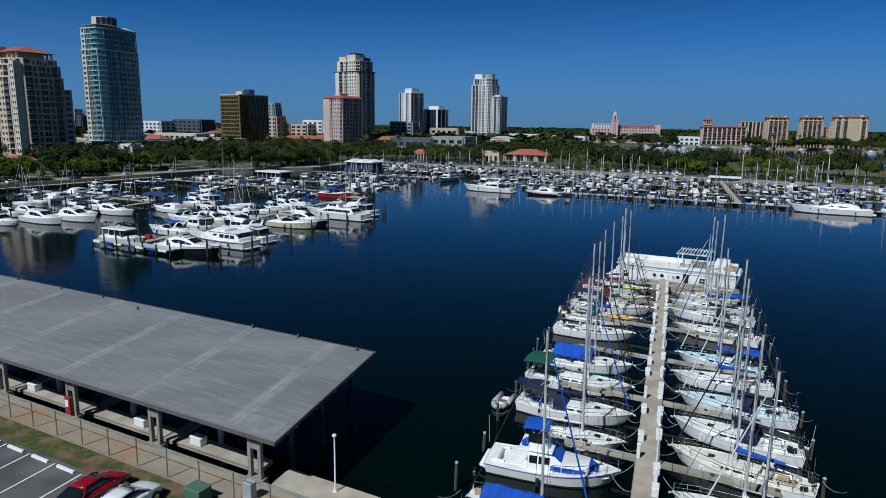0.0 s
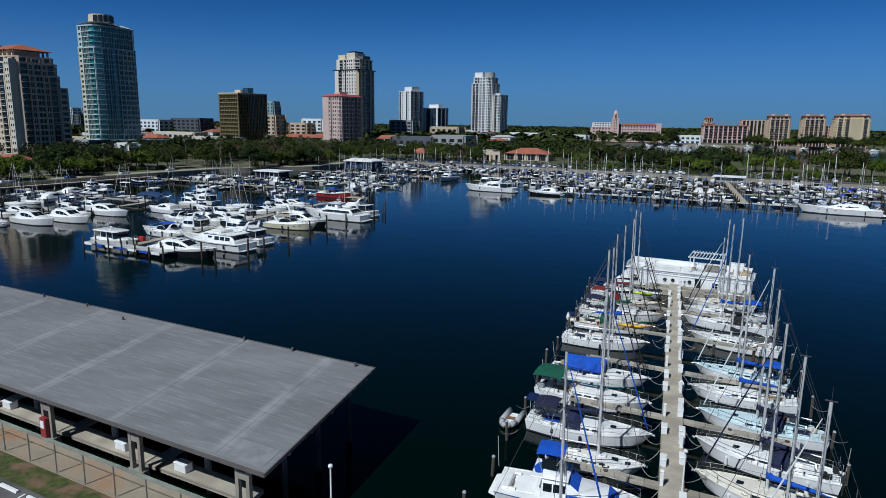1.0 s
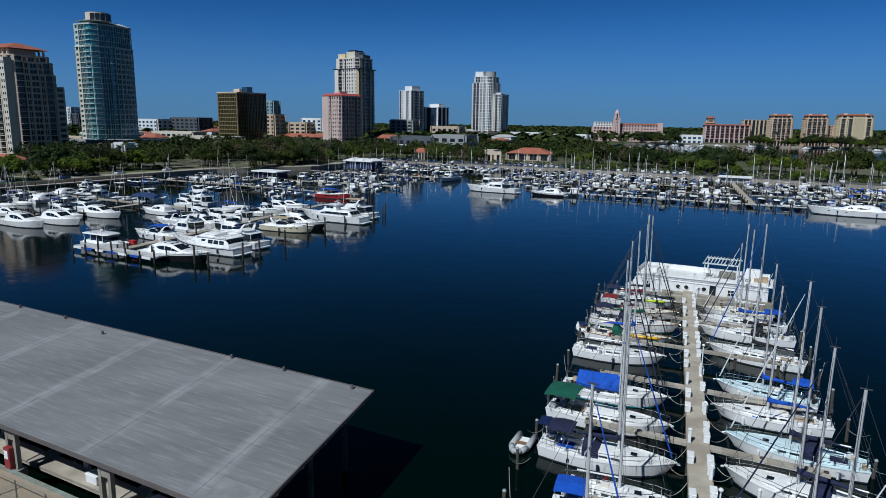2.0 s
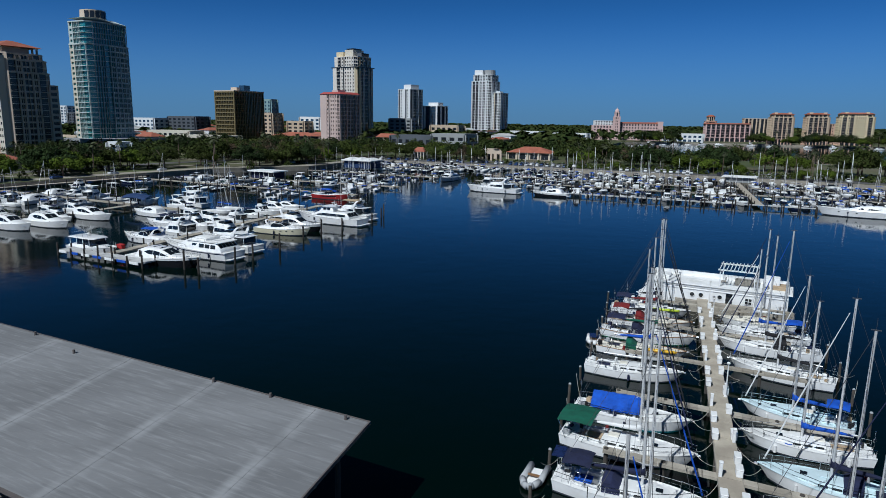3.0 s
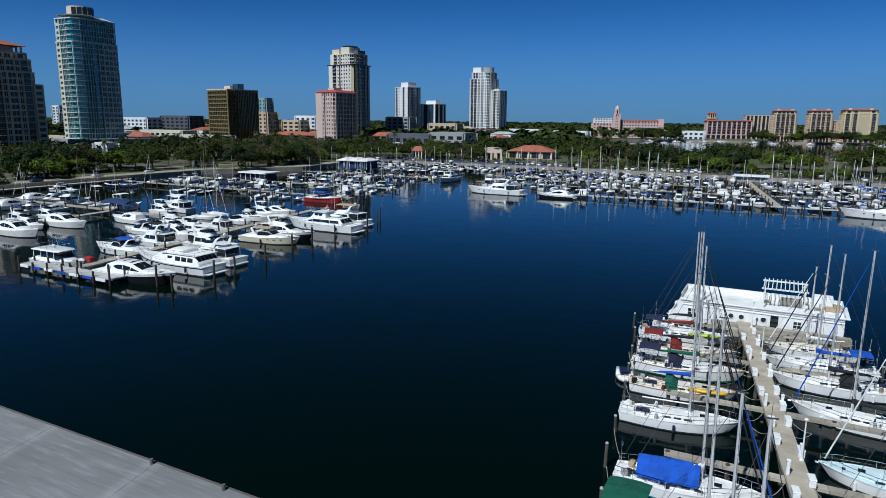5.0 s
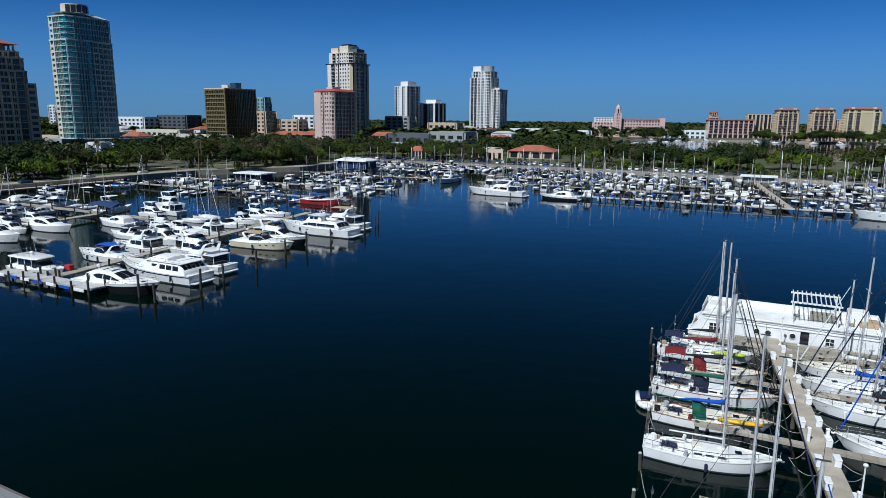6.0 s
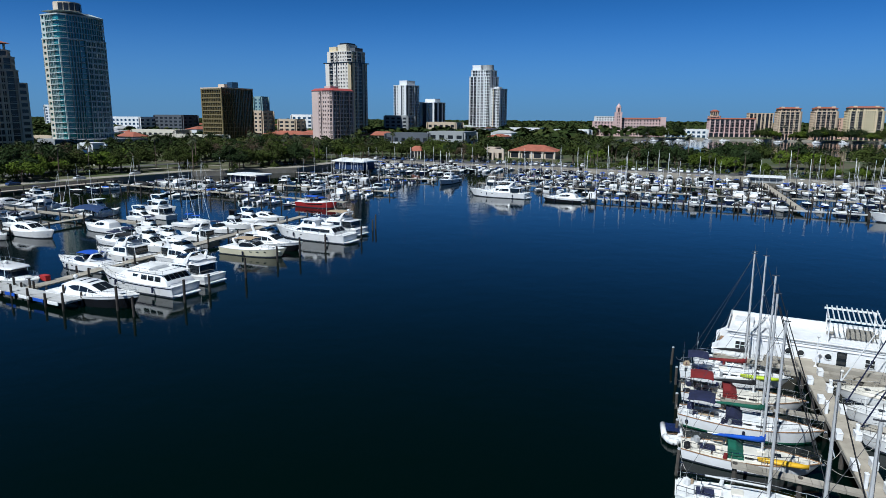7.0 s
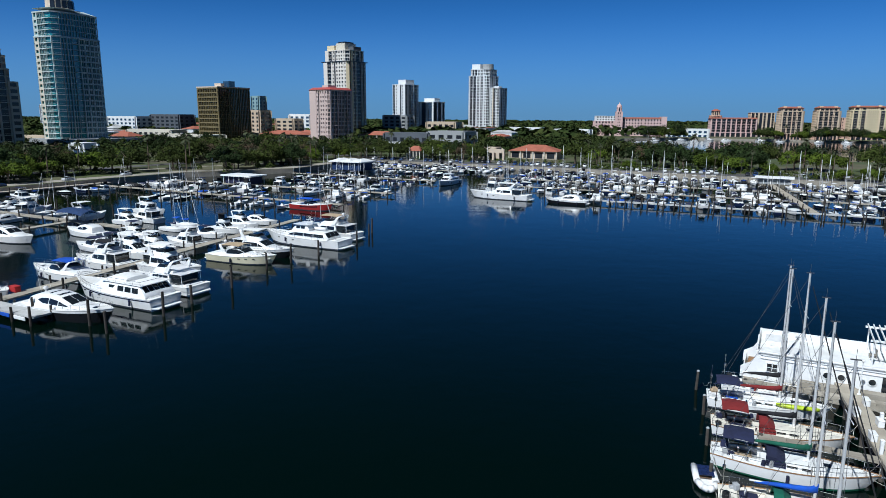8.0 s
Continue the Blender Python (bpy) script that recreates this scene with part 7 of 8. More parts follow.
def facade(d, a, b, z0, z1, storeys, cols, wall, deep=0.5, slab=None):
    """One face of a tower from corner a to corner b: a row of columns, each a width and a kind.
    pier: plain wall; win: wall with a window on each storey; wide: broad glazing between thin floor bands;
    bal: a stack of balconies before a dark recess; slot: a dark recess; glass: curtain glass with mullions."""
    a, b = Vector(a), Vector(b)
    L = (b - a).length
    t = (b - a).normalized()
    n = Vector((t.y, -t.x))
    rz = math.degrees(math.atan2(t.y, t.x))
    sh = (z1 - z0) / storeys
    total = sum(c[0] for c in cols)
    s = 0.0

    def put(bm, s0, s1, lo, hi, out, back):
        """A block of wall between two distances along the face."""
        c = a + t * (s0 + s1) / 2 + n * (out - back) / 2
        box(bm, c.x, c.y, lo, s1 - s0, out + back, hi - lo, rz)

    for c in cols:
        w, kind = c[0] * L / total, c[1]
        m = c[2] if len(c) > 2 else wall
        s0, s1 = s, s + w
        s = s1
        if kind == "slot":
            continue
        bm = B()
        if kind == "pier":
            put(bm, s0, s1, z0, z1, 0.25, deep)
            part("facade_pier", bm, m, d)
        elif kind == "win":
            e = w * 0.26
            put(bm, s0, s0 + e, z0, z1, 0.0, deep)
            put(bm, s1 - e, s1, z0, z1, 0.0, deep)
            for k in range(storeys):
                put(bm, s0 + e, s1 - e, z0 + k * sh - sh * 0.2, z0 + k * sh + sh * 0.32, 0.0, deep)
            tagged(part("window_column", bm, m, d), kind="stuff")
        elif kind == "wide":
            put(bm, s0, s0 + 0.3, z0, z1, 0.05, deep)
            put(bm, s1 - 0.3, s1, z0, z1, 0.05, deep)
            for k in range(storeys + 1):
                put(bm, s0 + 0.3, s1 - 0.3, z0 + k * sh - sh * 0.12, z0 + k * sh + sh * 0.16, 0.05, deep)
            for k in range(1, max(2, round(w / 1.9))):
                x = s0 + w * k / max(2, round(w / 1.9))
                put(bm, x - 0.09, x + 0.09, z0, z1, 0.0, deep)
            tagged(part("window_column", bm, m, d), kind="stuff")
        elif kind == "bal":
            for k in range(storeys):
                z = z0 + k * sh
                put(bm, s0 + 0.1, s1 - 0.1, z - 0.12, z + 0.16, 0.9, deep)
                put(bm, s0 + 0.1, s1 - 0.1, z + 0.9, z + 0.98, 0.9, -0.82)
            tagged(part("facade_balcony", bm, slab or m, d), kind="stuff")
        elif kind == "glass":
            for k in range(storeys + 1):
                put(bm, s0, s1, z0 + k * sh - 0.18, z0 + k * sh + 0.22, 0.03, deep)
            q = max(2, round(w / 1.6))
            for k in range(q + 1):
                x = s0 + w * k / q
                put(bm, x - 0.07, x + 0.07, z0, z1, 0.06, deep)
            tagged(part("curtain_wall", bm, m, d), kind="stuff")


def clad(d, foot, z0, z1, storeys, faces, wall, glass, deep=0.5, slab=None, base_col=((1, "wide"),)):
    """A glazed core with a facade on every face; faces maps an edge's number to its columns."""
    bm = B()
    prism(bm, inset(foot, deep * 1.3), z0, z1)
    part("glazing", bm, glass, d)
    for k, (p, q) in enumerate(zip(foot, foot[1:] + foot[:1])):
        facade(d, p, q, z0, z1, storeys, faces.get(k, base_col), wall, deep, slab)
    bm = B()
    prism(bm, inset(foot, -0.25), z1, z1 + 0.7)
    part("parapet", bm, wall, d)


def block_tower(label, x, y, category, turn=QUAY):
    return thing("tower_block", label, category, pose(x, y, GROUND_Z, 0, 0, turn))


def add_box(d, name, m, x, y, z, sx, sy, sz, bevel=0.0):
    bm = B()
    box(bm, x, y, z, sx, sy, sz, bevel=bevel)
    return part(name, bm, m, d)


STUCCO = {k: mat("stucco_" + k, c, 0.85, 0.07, 0.05, 0.0, 2) for k, c in (("cream", (0.56, 0.46, 0.36)), ("pink", (0.54, 0.42, 0.38)), ("white", (0.66, 0.67, 0.67)), ("ivory", (0.56, 0.52, 0.43)), ("yellow", (0.62, 0.52, 0.34)), ("rose", (0.6, 0.42, 0.39)), ("sand", (0.58, 0.45, 0.32)), ("salmon", (0.6, 0.4, 0.3)), ("grey", (0.29, 0.3, 0.3)), ("bronze", (0.16, 0.125, 0.055)), ("darkgrey", (0.075, 0.085, 0.1)), ("pale", (0.64, 0.6, 0.54)), ("tan", (0.5, 0.4, 0.29)), ("teal", (0.22, 0.33, 0.34)), ("mist", (0.46, 0.52, 0.5)), ("slab", (0.55, 0.62, 0.62)))}
ROOFGREY = mat("flat_roof", (0.42, 0.42, 0.41), 0.9, 0.15, 0.1)
TILE = mat("terracotta_tiles", (0.31, 0.1, 0.06), 0.8, 0.2, 0.3, 0.03, 3)
BLUEGLASS = mat("blue_curtain_glass", (0.02, 0.05, 0.1), 0.08, 0.2, 0.1, spec=0.8)
TEALGLASS = mat("teal_glass", (0.025, 0.16, 0.17), 0.08, 0.3, 0.1, spec=1.0)
DARKGLASS = mat("dark_glass", (0.02, 0.024, 0.03), 0.12, 0.3, 0.1, spec=0.4)
BRONZEGLASS = mat("bronze_glass", (0.05, 0.04, 0.015), 0.12, 0.3, 0.1, spec=0.7)

# cream tower with a hipped tile roof
d = block_tower("tall cream apartment tower with stepped top and red hip roof", -256, 352, "apartment tower")
front = ((2.6, "win"), (2.2, "win"), (4.4, "bal"), (0.6, "pier"), (2.4, "win"), (2.4, "win"), (4.0, "bal"), (0.6, "pier"), (2.6, "win"))
right = ((4.2, "bal"), (0.5, "pier"), (2.5, "wide"), (0.5, "pier"), (4.4, "wide"), (0.5, "pier"), (2.5, "wide"), (0.5, "pier"), (4.2, "bal"))
for lo, hi, n, f in ((0, 43.4, 14, 1.0), (43.4, 49.6, 2, 0.95), (49.6, 52.7, 1, 0.87)):
    clad(d, scaled(rect(36, 27, 4), f), lo, hi, n, {0: front, 1: ((1, "pier"), (2, "win"), (1, "pier")), 2: right}, STUCCO["cream"], DARKGLASS, 0.5, STUCCO["ivory"])
add_box(d, "rear_wing", STUCCO["cream"], 15.5, 12.5, 0, 5.5, 5.0, 38)
for k in range(12):
    add_box(d, "wing_window", DARKGLASS, 18.3, 12.4, 2 + 3.05 * k, 0.2, 3.0, 1.7)
add_box(d, "stair_bay", STUCCO["ivory"], 14.8, -12.4, 0, 4.0, 4.0, 51.5)
for k in range(16):
    for dx in (-0.9, 0.9):
        add_box(d, "stair_window", DARKGLASS, 14.8 + dx, -14.35, 2 + 3.1 * k, 0.8, 0.3, 1.3)
d2 = thing("penthouse", "open rooftop pavilion under red tiles on the cream tower", "penthouse", pose(-256, 352, GROUND_Z + 53.38, 0, 0, QUAY))
for sx in (-1, 1):
    for sy in (-1, 1):
        for k in range(3):
            add_box(d2, "column", STUCCO["cream"], sx * (4 + 4 * k), sy * 9.2, 0, 0.8, 0.8, 3.2)
add_box(d2, "core", STUCCO["cream"], 0, 0, 0, 18, 13, 3.2)
bm = B()
loft(bm, [[(x, y, 3.2) for x, y in rect(29, 22)], [(x, y, 6.6) for x, y in rect(10, 3)]])
part("hip_roof", bm, TILE, d2)
add_box(d2, "stair_tower", STUCCO["cream"], -8, -7, 0, 5, 5, 6.5)

# curved teal glass tower
arc = [(-7, -15), (3, -15)] + [(6 + 4.5 * math.cos(a), 16 * math.sin(a)) for a in [radians(t) for t in (-65, -40, -15, 10, 35, 60)]] + [(3, 15), (-7, 15)]
d = block_tower("tall teal glass tower with a curved face and drum top", -244, 417, "glass tower")
teal_faces = {
    0: ((4.2, "win", STUCCO["ivory"]), (5.4, "glass")),
    1: ((4.6, "bal"), (0.4, "pier")),
    2: ((4.6, "bal"),),
    3: ((2.8, "glass"), (0.3, "pier"), (2.4, "glass")),
    4: ((3.4, "bal"), (0.4, "pier"), (2.8, "wide")),
    5: ((0.4, "pier"), (2.7, "wide"), (0.4, "pier"), (2.7, "wide")),
    6: ((2.4, "wide"), (2.0, "win")),
}
clad(d, arc, 9, 64, 18, teal_faces, STUCCO["mist"], TEALGLASS, 0.6, STUCCO["slab"], ((1, "wide"), (1, "wide"), (1, "win")))
crown_faces = {k: ((1, "glass"),) for k in range(len(arc))}
crown_faces[0] = ((2, "win", STUCCO["mist"]), (3, "glass"))
crown_faces[1] = crown_faces[2] = ((1, "bal"),)
clad(d, scaled(arc, 0.97), 64.7, 77, 4, crown_faces, STUCCO["mist"], TEALGLASS, 0.5, STUCCO["slab"])
bm = B()
loft(bm, [[(x * 0.97, y * 0.97, 77.6 + (1.8 if y < 0 else 0.2)) for x, y in arc], [(x * 0.6, y * 0.6, 79.6) for x, y in arc]])
part("swept_roof", bm, STUCCO["slab"], d)
bm = B()
tube(bm, (-1, -2, 79), (-1, -2, 85), 7.2, 7.0, 20)
part("drum", bm, STUCCO["cream"], d)
for k in range(5):
    e = radians(-62 + 24 * k)
    bm = B()
    box(bm, -1 + 7.1 * math.cos(e), -2 + 7.1 * math.sin(e), 80.3, 0.6, 2.3, 4.0, -62 + 24 * k)
    part("drum_opening", bm, DARKGLASS, d)
add_box(d, "podium", STUCCO["grey"], 4, 4, 0, 34, 50, 9)

# bronze office block
d = block_tower("square bronze glass office block with flat roof", -210, 552, "office block", -27)
clad(d, rect(23, 31), 4.5, 42.5, 12, {0: ((0.8, "pier"), (21.4, "wide"), (0.8, "pier")), 1: ((0.8, "pier"), (9, "glass"), (0.6, "pier"), (9, "glass"), (0.6, "pier"), (9, "glass"), (0.8, "pier"))}, STUCCO["bronze"], BRONZEGLASS, 0.5)
add_box(d, "roof_band", STUCCO["cream"], 0, 0, 43.2, 23.6, 31.6, 0.8)
add_box(d, "podium", STUCCO["tan"], 0, 0, 0, 26, 34, 4.6)
add_box(d, "plant_room", STUCCO["cream"], -4, 2, 44, 7, 8, 3)
add_box(d, "plant_room", BLUEGLASS, 2, 4, 44, 6, 6, 4.6)
d = tower("low cream arcaded office wing with dark openings", -225, 520, rect(58, 16), 8.5, 2, STUCCO["ivory"], DARKGLASS, 3.4, 1.8, 0.45, category="office wing")

# crowned tower and the pink block before it
d = block_tower("tall ivory apartment tower with pale corner bays", -137, 652, "apartment tower", -32)
front = ((4.6, "pier"), (4.4, "bal"), (0.8, "pier"), (2.6, "win"), (1.6, "slot"), (3.0, "win"), (3.0, "win"), (3.0, "win"), (0.8, "pier"), (2.4, "win"))
right = ((2.0, "slot"), (3.0, "pier", STUCCO["yellow"]), (3.6, "bal"), (2.4, "win"), (3.6, "bal"), (2.4, "slot"), (2.4, "wide"), (2.0, "slot"), (2.4, "win"))
clad(d, rect(32, 25, 2), 0, 70, 22, {0: front, 1: ((1, "pier", STUCCO["yellow"]),), 2: right}, STUCCO["pale"], DARKGLASS, 0.6)
clad(d, rect(30.4, 23.6, 3), 70.7, 79.5, 3, {0: front, 2: right}, STUCCO["pale"], DARKGLASS, 0.6)
add_box(d, "ledge", DARKGLASS, 0, 0, 70.0, 32.8, 25.8, 0.75)
add_box(d, "roof_block", STUCCO["yellow"], -8, -3, 79.5, 9, 12, 5.2)
add_box(d, "crown", STUCCO["ivory"], 2, 0, 79.5, 11, 14, 7.0)
add_box(d, "crown_cap", DARKGLASS, 2, 0, 86.5, 9, 11, 1.4)
add_box(d, "roof_block", STUCCO["darkgrey"], 11, 2, 79.5, 6.5, 10, 4.0)
d = block_tower("pink apartment block with red roof edge", -125, 548, "apartment block", -37)
front = ((7.2, "pier"), (2.4, "win"), (1.4, "slot"), (0.6, "pier"), (2.4, "win"), (2.4, "win"), (0.8, "pier"), (2.4, "win"))
right = ((1.2, "pier"), (2.8, "wide"), (2.4, "bal"), (0.5, "pier"), (2.8, "wide"), (2.6, "wide"), (2.4, "bal"), (0.5, "pier"), (2.8, "wide"), (0.8, "pier"))
clad(d, rect(23.5, 24, 1.5), 0, 41.2, 13, {0: front, 2: right}, STUCCO["pink"], DARKGLASS, 0.5)
bm = B()
loft(bm, [[(x, y, 41.9) for x, y in rect(25, 25.4, 2)], [(x, y, 43.6) for x, y in rect(20.5, 21, 2)]])
part("red_roof_edge", bm, mat("red_metal_roof", (0.36, 0.07, 0.06), 0.6, 0.1, 0.2), d)
add_box(d, "plant_room", STUCCO["pink"], -4, 2, 43.2, 7, 8, 2.4)

d = block_tower("slim white apartment tower with recessed windows", -98, 778, "apartment tower", -36)
front = ((3.2, "bal"), (0.7, "pier"), (2.4, "win"), (4.2, "pier"), (1.6, "slot"), (2.4, "win"), (3.0, "pier"))
# grey stucco on the white tower's right face carries that side's shade
right = ((2.6, "wide", STUCCO["grey"]), (2.0, "pier", STUCCO["grey"]), (3.6, "bal"), (2.6, "wide"), (1.0, "pier"), (3.4, "bal"), (2.6, "wide"))
clad(d, rect(19, 21), 0, 56.5, 18, {0: front, 1: right}, STUCCO["white"], DARKGLASS, 0.6)
add_box(d, "roof_block", STUCCO["white"], 1, 0, 56.5, 11, 13, 5.6)
d = block_tower("blue glass office block with white fins", -74, 806, "office block", -30)
clad(d, rect(26, 22), 0, 39, 11, {0: ((6, "glass", STUCCO["darkgrey"]), (2.6, "pier"), (5, "glass", STUCCO["darkgrey"]), (2.6, "pier"), (5, "glass", STUCCO["darkgrey"]), (2, "pier")), 1: ((5, "glass", STUCCO["darkgrey"]), (2.4, "pier"), (5, "glass", STUCCO["darkgrey"]), (2.4, "pier"), (4, "glass", STUCCO["darkgrey"]))}, STUCCO["white"], BLUEGLASS, 0.6)
add_box(d, "roof_block", STUCCO["white"], 3, 0, 39, 14, 10, 4.5)
d = block_tower("tall white apartment tower with stepped crown", -14, 850, "apartment tower", -27)
front = ((3.2, "bal"), (0.6, "pier"), (3.0, "bal"), (1.0, "pier"), (2.6, "wide"), (1.0, "pier"), (3.0, "wide"), (0.8, "pier"), (2.6, "win"))
right = ((2.6, "win"), (0.8, "pier"), (3.0, "bal"), (0.8, "pier"), (3.0, "wide"), (0.8, "pier"), (3.0, "bal"), (2.4, "win"))
clad(d, rect(28, 28, 3), 0, 70, 22, {0: front, 1: ((1, "wide"),), 2: right}, STUCCO["white"], DARKGLASS, 0.6)
clad(d, rect(25.5, 25.5, 4), 70.7, 77.5, 2, {0: front, 2: right}, STUCCO["white"], DARKGLASS, 0.6)
add_box(d, "crown", STUCCO["white"], -6, 0, 77.5, 11, 16, 6.5)
bm = B()
tube(bm, (5.5, 0, 77.5), (5.5, 0, 84), 6.8, 6.5, 14)
part("crown_drum", bm, STUCCO["grey"], d)
d = block_tower("lower white wing of the stepped apartment tower", 4, 838, "apartment tower", -27)
clad(d, rect(12, 24, 2), 0, 56, 17, {0: ((2.4, "win"), (0.7, "pier", STUCCO["yellow"]), (3.0, "bal"), (2.2, "win")), 2: right}, STUCCO["white"], DARKGLASS, 0.6)
add_box(d, "roof_block", STUCCO["white"], -1, 0, 56, 6, 8, 2.6)

# pink hotel
hotel = ((1.2, "pier"),) + ((3.0, "win"),) * 7 + ((1.0, "pier"),) + ((3.0, "win"),) * 7 + ((1.2, "pier"),)
d = block_tower("long pink hotel wing with small windows", 197, 955, "hotel", -4)
clad(d, rect(58, 18), 0, 22, 6, {0: hotel}, STUCCO["rose"], DARKGLASS, 0.6)
bm = B()
loft(bm, [[(x, y, 22.7) for x, y in rect(59, 19)], [(x, y, 24.4) for x, y in rect(50, 8)]])
part("roof", bm, TILE, d)
add_box(d, "end_pavilion", STUCCO["rose"], 26, -2, 0, 7, 18, 25.5)
d = block_tower("pink hotel wing with a pale top storey", 150, 966, "hotel", -4)
clad(d, rect(32, 16), 0, 19, 5, {0: hotel[:9]}, STUCCO["rose"], DARKGLASS, 0.6)
clad(d, rect(28, 13), 19.7, 25.5, 2, {0: hotel[:9]}, STUCCO["white"], DARKGLASS, 0.6)
d = block_tower("slim pink hotel bell tower", 164, 946, "bell tower", -4)
clad(d, rect(9, 9), 0, 31, 8, {0: ((1.6, "pier"), (1.6, "win"), (1.6, "win"), (1.6, "pier"))}, STUCCO["rose"], DARKGLASS, 0.6)
clad(d, rect(6.4, 6.4, 1), 31.7, 37, 1, {0: ((1, "pier"), (1.4, "slot"), (1, "pier"))}, STUCCO["rose"], DARKGLASS, 0.6)
bm = B()
loft(bm, [[(r * math.cos(0.785 * k), r * math.sin(0.785 * k), z) for k in range(8)] for r, z in ((3.0, 37.6), (2.9, 39.2), (2.1, 40.8), (0.8, 41.8), (0.25, 43.6))])
part("dome", bm, STUCCO["rose"], d)
d = block_tower("broad pink hotel annexe with rows of dark openings", 317, 965, "hotel", -6)
clad(d, rect(60, 18), 0, 5, 1, {0: ((1, "pier"), (3, "slot")) * 9 + ((1, "pier"),)}, STUCCO["rose"], DARKGLASS, 0.7)
clad(d, rect(58, 17), 5.7, 23, 5, {0: ((1.6, "pier"), (4.4, "bal")) * 9 + ((1.6, "pier"),)}, STUCCO["rose"], DARKGLASS, 0.8)
bm = B()
loft(bm, [[(x, y, 23.7) for x, y in rect(60, 19)], [(x, y, 25) for x, y in rect(56, 14)]])
part("roof", bm, TILE, d)
d = block_tower("square rooftop tower of the pink hotel", 298, 976, "hotel tower", -6)
clad(d, rect(15, 12, 2), 0, 27, 7, {}, STUCCO["salmon"], DARKGLASS, 0.6)
clad(d, rect(10, 9, 2), 27.7, 33, 1, {0: ((1, "pier"), (2, "slot"), (1, "pier"), (2, "slot"), (1, "pier"))}, STUCCO["tan"], DARKGLASS, 0.6)
bm = B()
loft(bm, [[(x, y, 33.6) for x, y in rect(12, 11, 2)], [(x, y, 36) for x, y in rect(4, 3, 1)]])
part("roof", bm, TILE, d)
d = block_tower("brown and cream striped apartment slab", 355, 968, "apartment slab", -8)
clad(d, rect(30, 16), 0, 31, 9, {0: ((1.0, "pier", STUCCO["sand"]), (3.6, "slot"), (1.6, "pier", STUCCO["sand"]), (2.6, "bal"), (1.2, "pier")) * 3}, STUCCO["tan"], DARKGLASS, 0.8)
for x, y, w, hh, t, tone in ((345, 858, 26, 35, -10, "sand"), (386, 858, 26, 35.5, -12, "sand"), (431, 858, 38, 36.5, -14, "yellow")):
    d = block_tower("peach apartment block with balconies and tiled roof", x, y, "apartment block", t)
    bays = ((1.4, "pier"), (4.2, "bal"), (1.6, "win"), (4.2, "bal"), (1.2, "pier"), (3.6, "bal"), (2.0, "win"), (4.0, "bal"), (1.4, "pier"))
    if w > 30:
        bays = ((1.4, "pier"), (4.6, "bal"), (1.4, "pier"), (2.2, "win"), (4.2, "bal"), (1.8, "pier")) + ((2.3, "win"),) * 5 + ((2.0, "pier"), (4.4, "bal"), (1.4, "pier"))
    clad(d, rect(w, 20, 2), 0, 6.2, 2, {0: ((1, "pier"), (2.6, "slot")) * 6 + ((1, "pier"),)}, STUCCO["salmon"], DARKGLASS, 1.0)
    clad(d, rect(w, 20, 2), 6.9, hh - 3.2, 9, {0: bays, 1: ((1, "pier"),)}, STUCCO[tone], DARKGLASS, 1.0, STUCCO["cream"])
    clad(d, rect(w - 2.4, 17.6, 2), hh - 2.5, hh, 1, {0: bays}, STUCCO[tone], DARKGLASS, 0.8)
    bm = B()
    loft(bm, [[(px, py, hh + 0.7) for px, py in rect(w, 20, 2)], [(px, py, hh + 2.6) for px, py in rect(w - 8, 9, 2)]])
    part("roof", bm, TILE, d)
    for px in (-w * 0.3, w * 0.28):
        add_box(d, "roof_turret", STUCCO[tone], px, -6, hh + 0.5, 3.4, 3.4, 2.6)
d = block_tower("small peach apartment block between larger ones", 424, 906, "apartment block", -10)
clad(d, rect(12, 12), 0, 25, 7, {0: ((1, "pier"), (2, "win"), (2.4, "bal"), (2, "win"), (1, "pier"))}, STUCCO["salmon"], DARKGLASS, 0.8)

# low town
low_town = (
    (-345, 655, 40, 18, 21, 6, "white", "low white apartment block far off"), (-303, 655, 38, 18, 23, 7, "darkgrey", "dark grey apartment block far off"),
    (-524, 800, 13, 13, 34, 10, "white", "distant white apartment tower block"), (-508, 790, 12, 12, 26, 8, "darkgrey", "distant dark glass tower block"),
    (-202, 610, 10, 14, 27, 8, "tan", "tan brick block behind the offices"), (-186, 640, 20, 14, 20, 6, "tan", "low tan town building block"), (-175, 650, 24, 14, 24, 7, "white", "white office block with blue glass"),
    (-228, 680, 9, 10, 41, 12, "teal", "distant blue-grey glass office tower"), (-95, 700, 26, 14, 24, 7, "grey", "grey office block in the distance"))
low_park = (
    (-29, 490, 26, 20, 13, 3, "grey", "grey concrete museum block with flat roof"), (-56, 500, 34, 22, 11.5, 2, "darkgrey", "dark glazed museum wing"), (-62, 484, 18, 10, 5.5, 1, "white", "low white museum pavilion"),
    (-48, 680, 30, 16, 18, 4, "tan", "low tan civic building"), (30, 780, 46, 16, 12, 3, "white", "low white apartment row among trees"), (90, 820, 40, 14, 10, 3, "white", "low white houses among trees"),
    (250, 930, 50, 12, 10, 2, "white", "low white waterfront building"), (-300, 470, 50, 18, 8, 2, "tan", "low tan building among trees"), (-270, 560, 50, 16, 11, 3, "ivory", "low ivory town building"), (-186, 332, 8, 7, 9.5, 2, "white", "small white building among trees"), (-330, 560, 60, 18, 9, 2, "white", "low white town roofs"))
for x, y, w, dd, hh, st, key, lab in low_town + low_park:
    tower(lab, x, y, rect(w, dd), hh, st, STUCCO[key], BLUEGLASS if key in ("white", "teal") else DARKGLASS, 6.0, 2.6, 0.45, category="building")


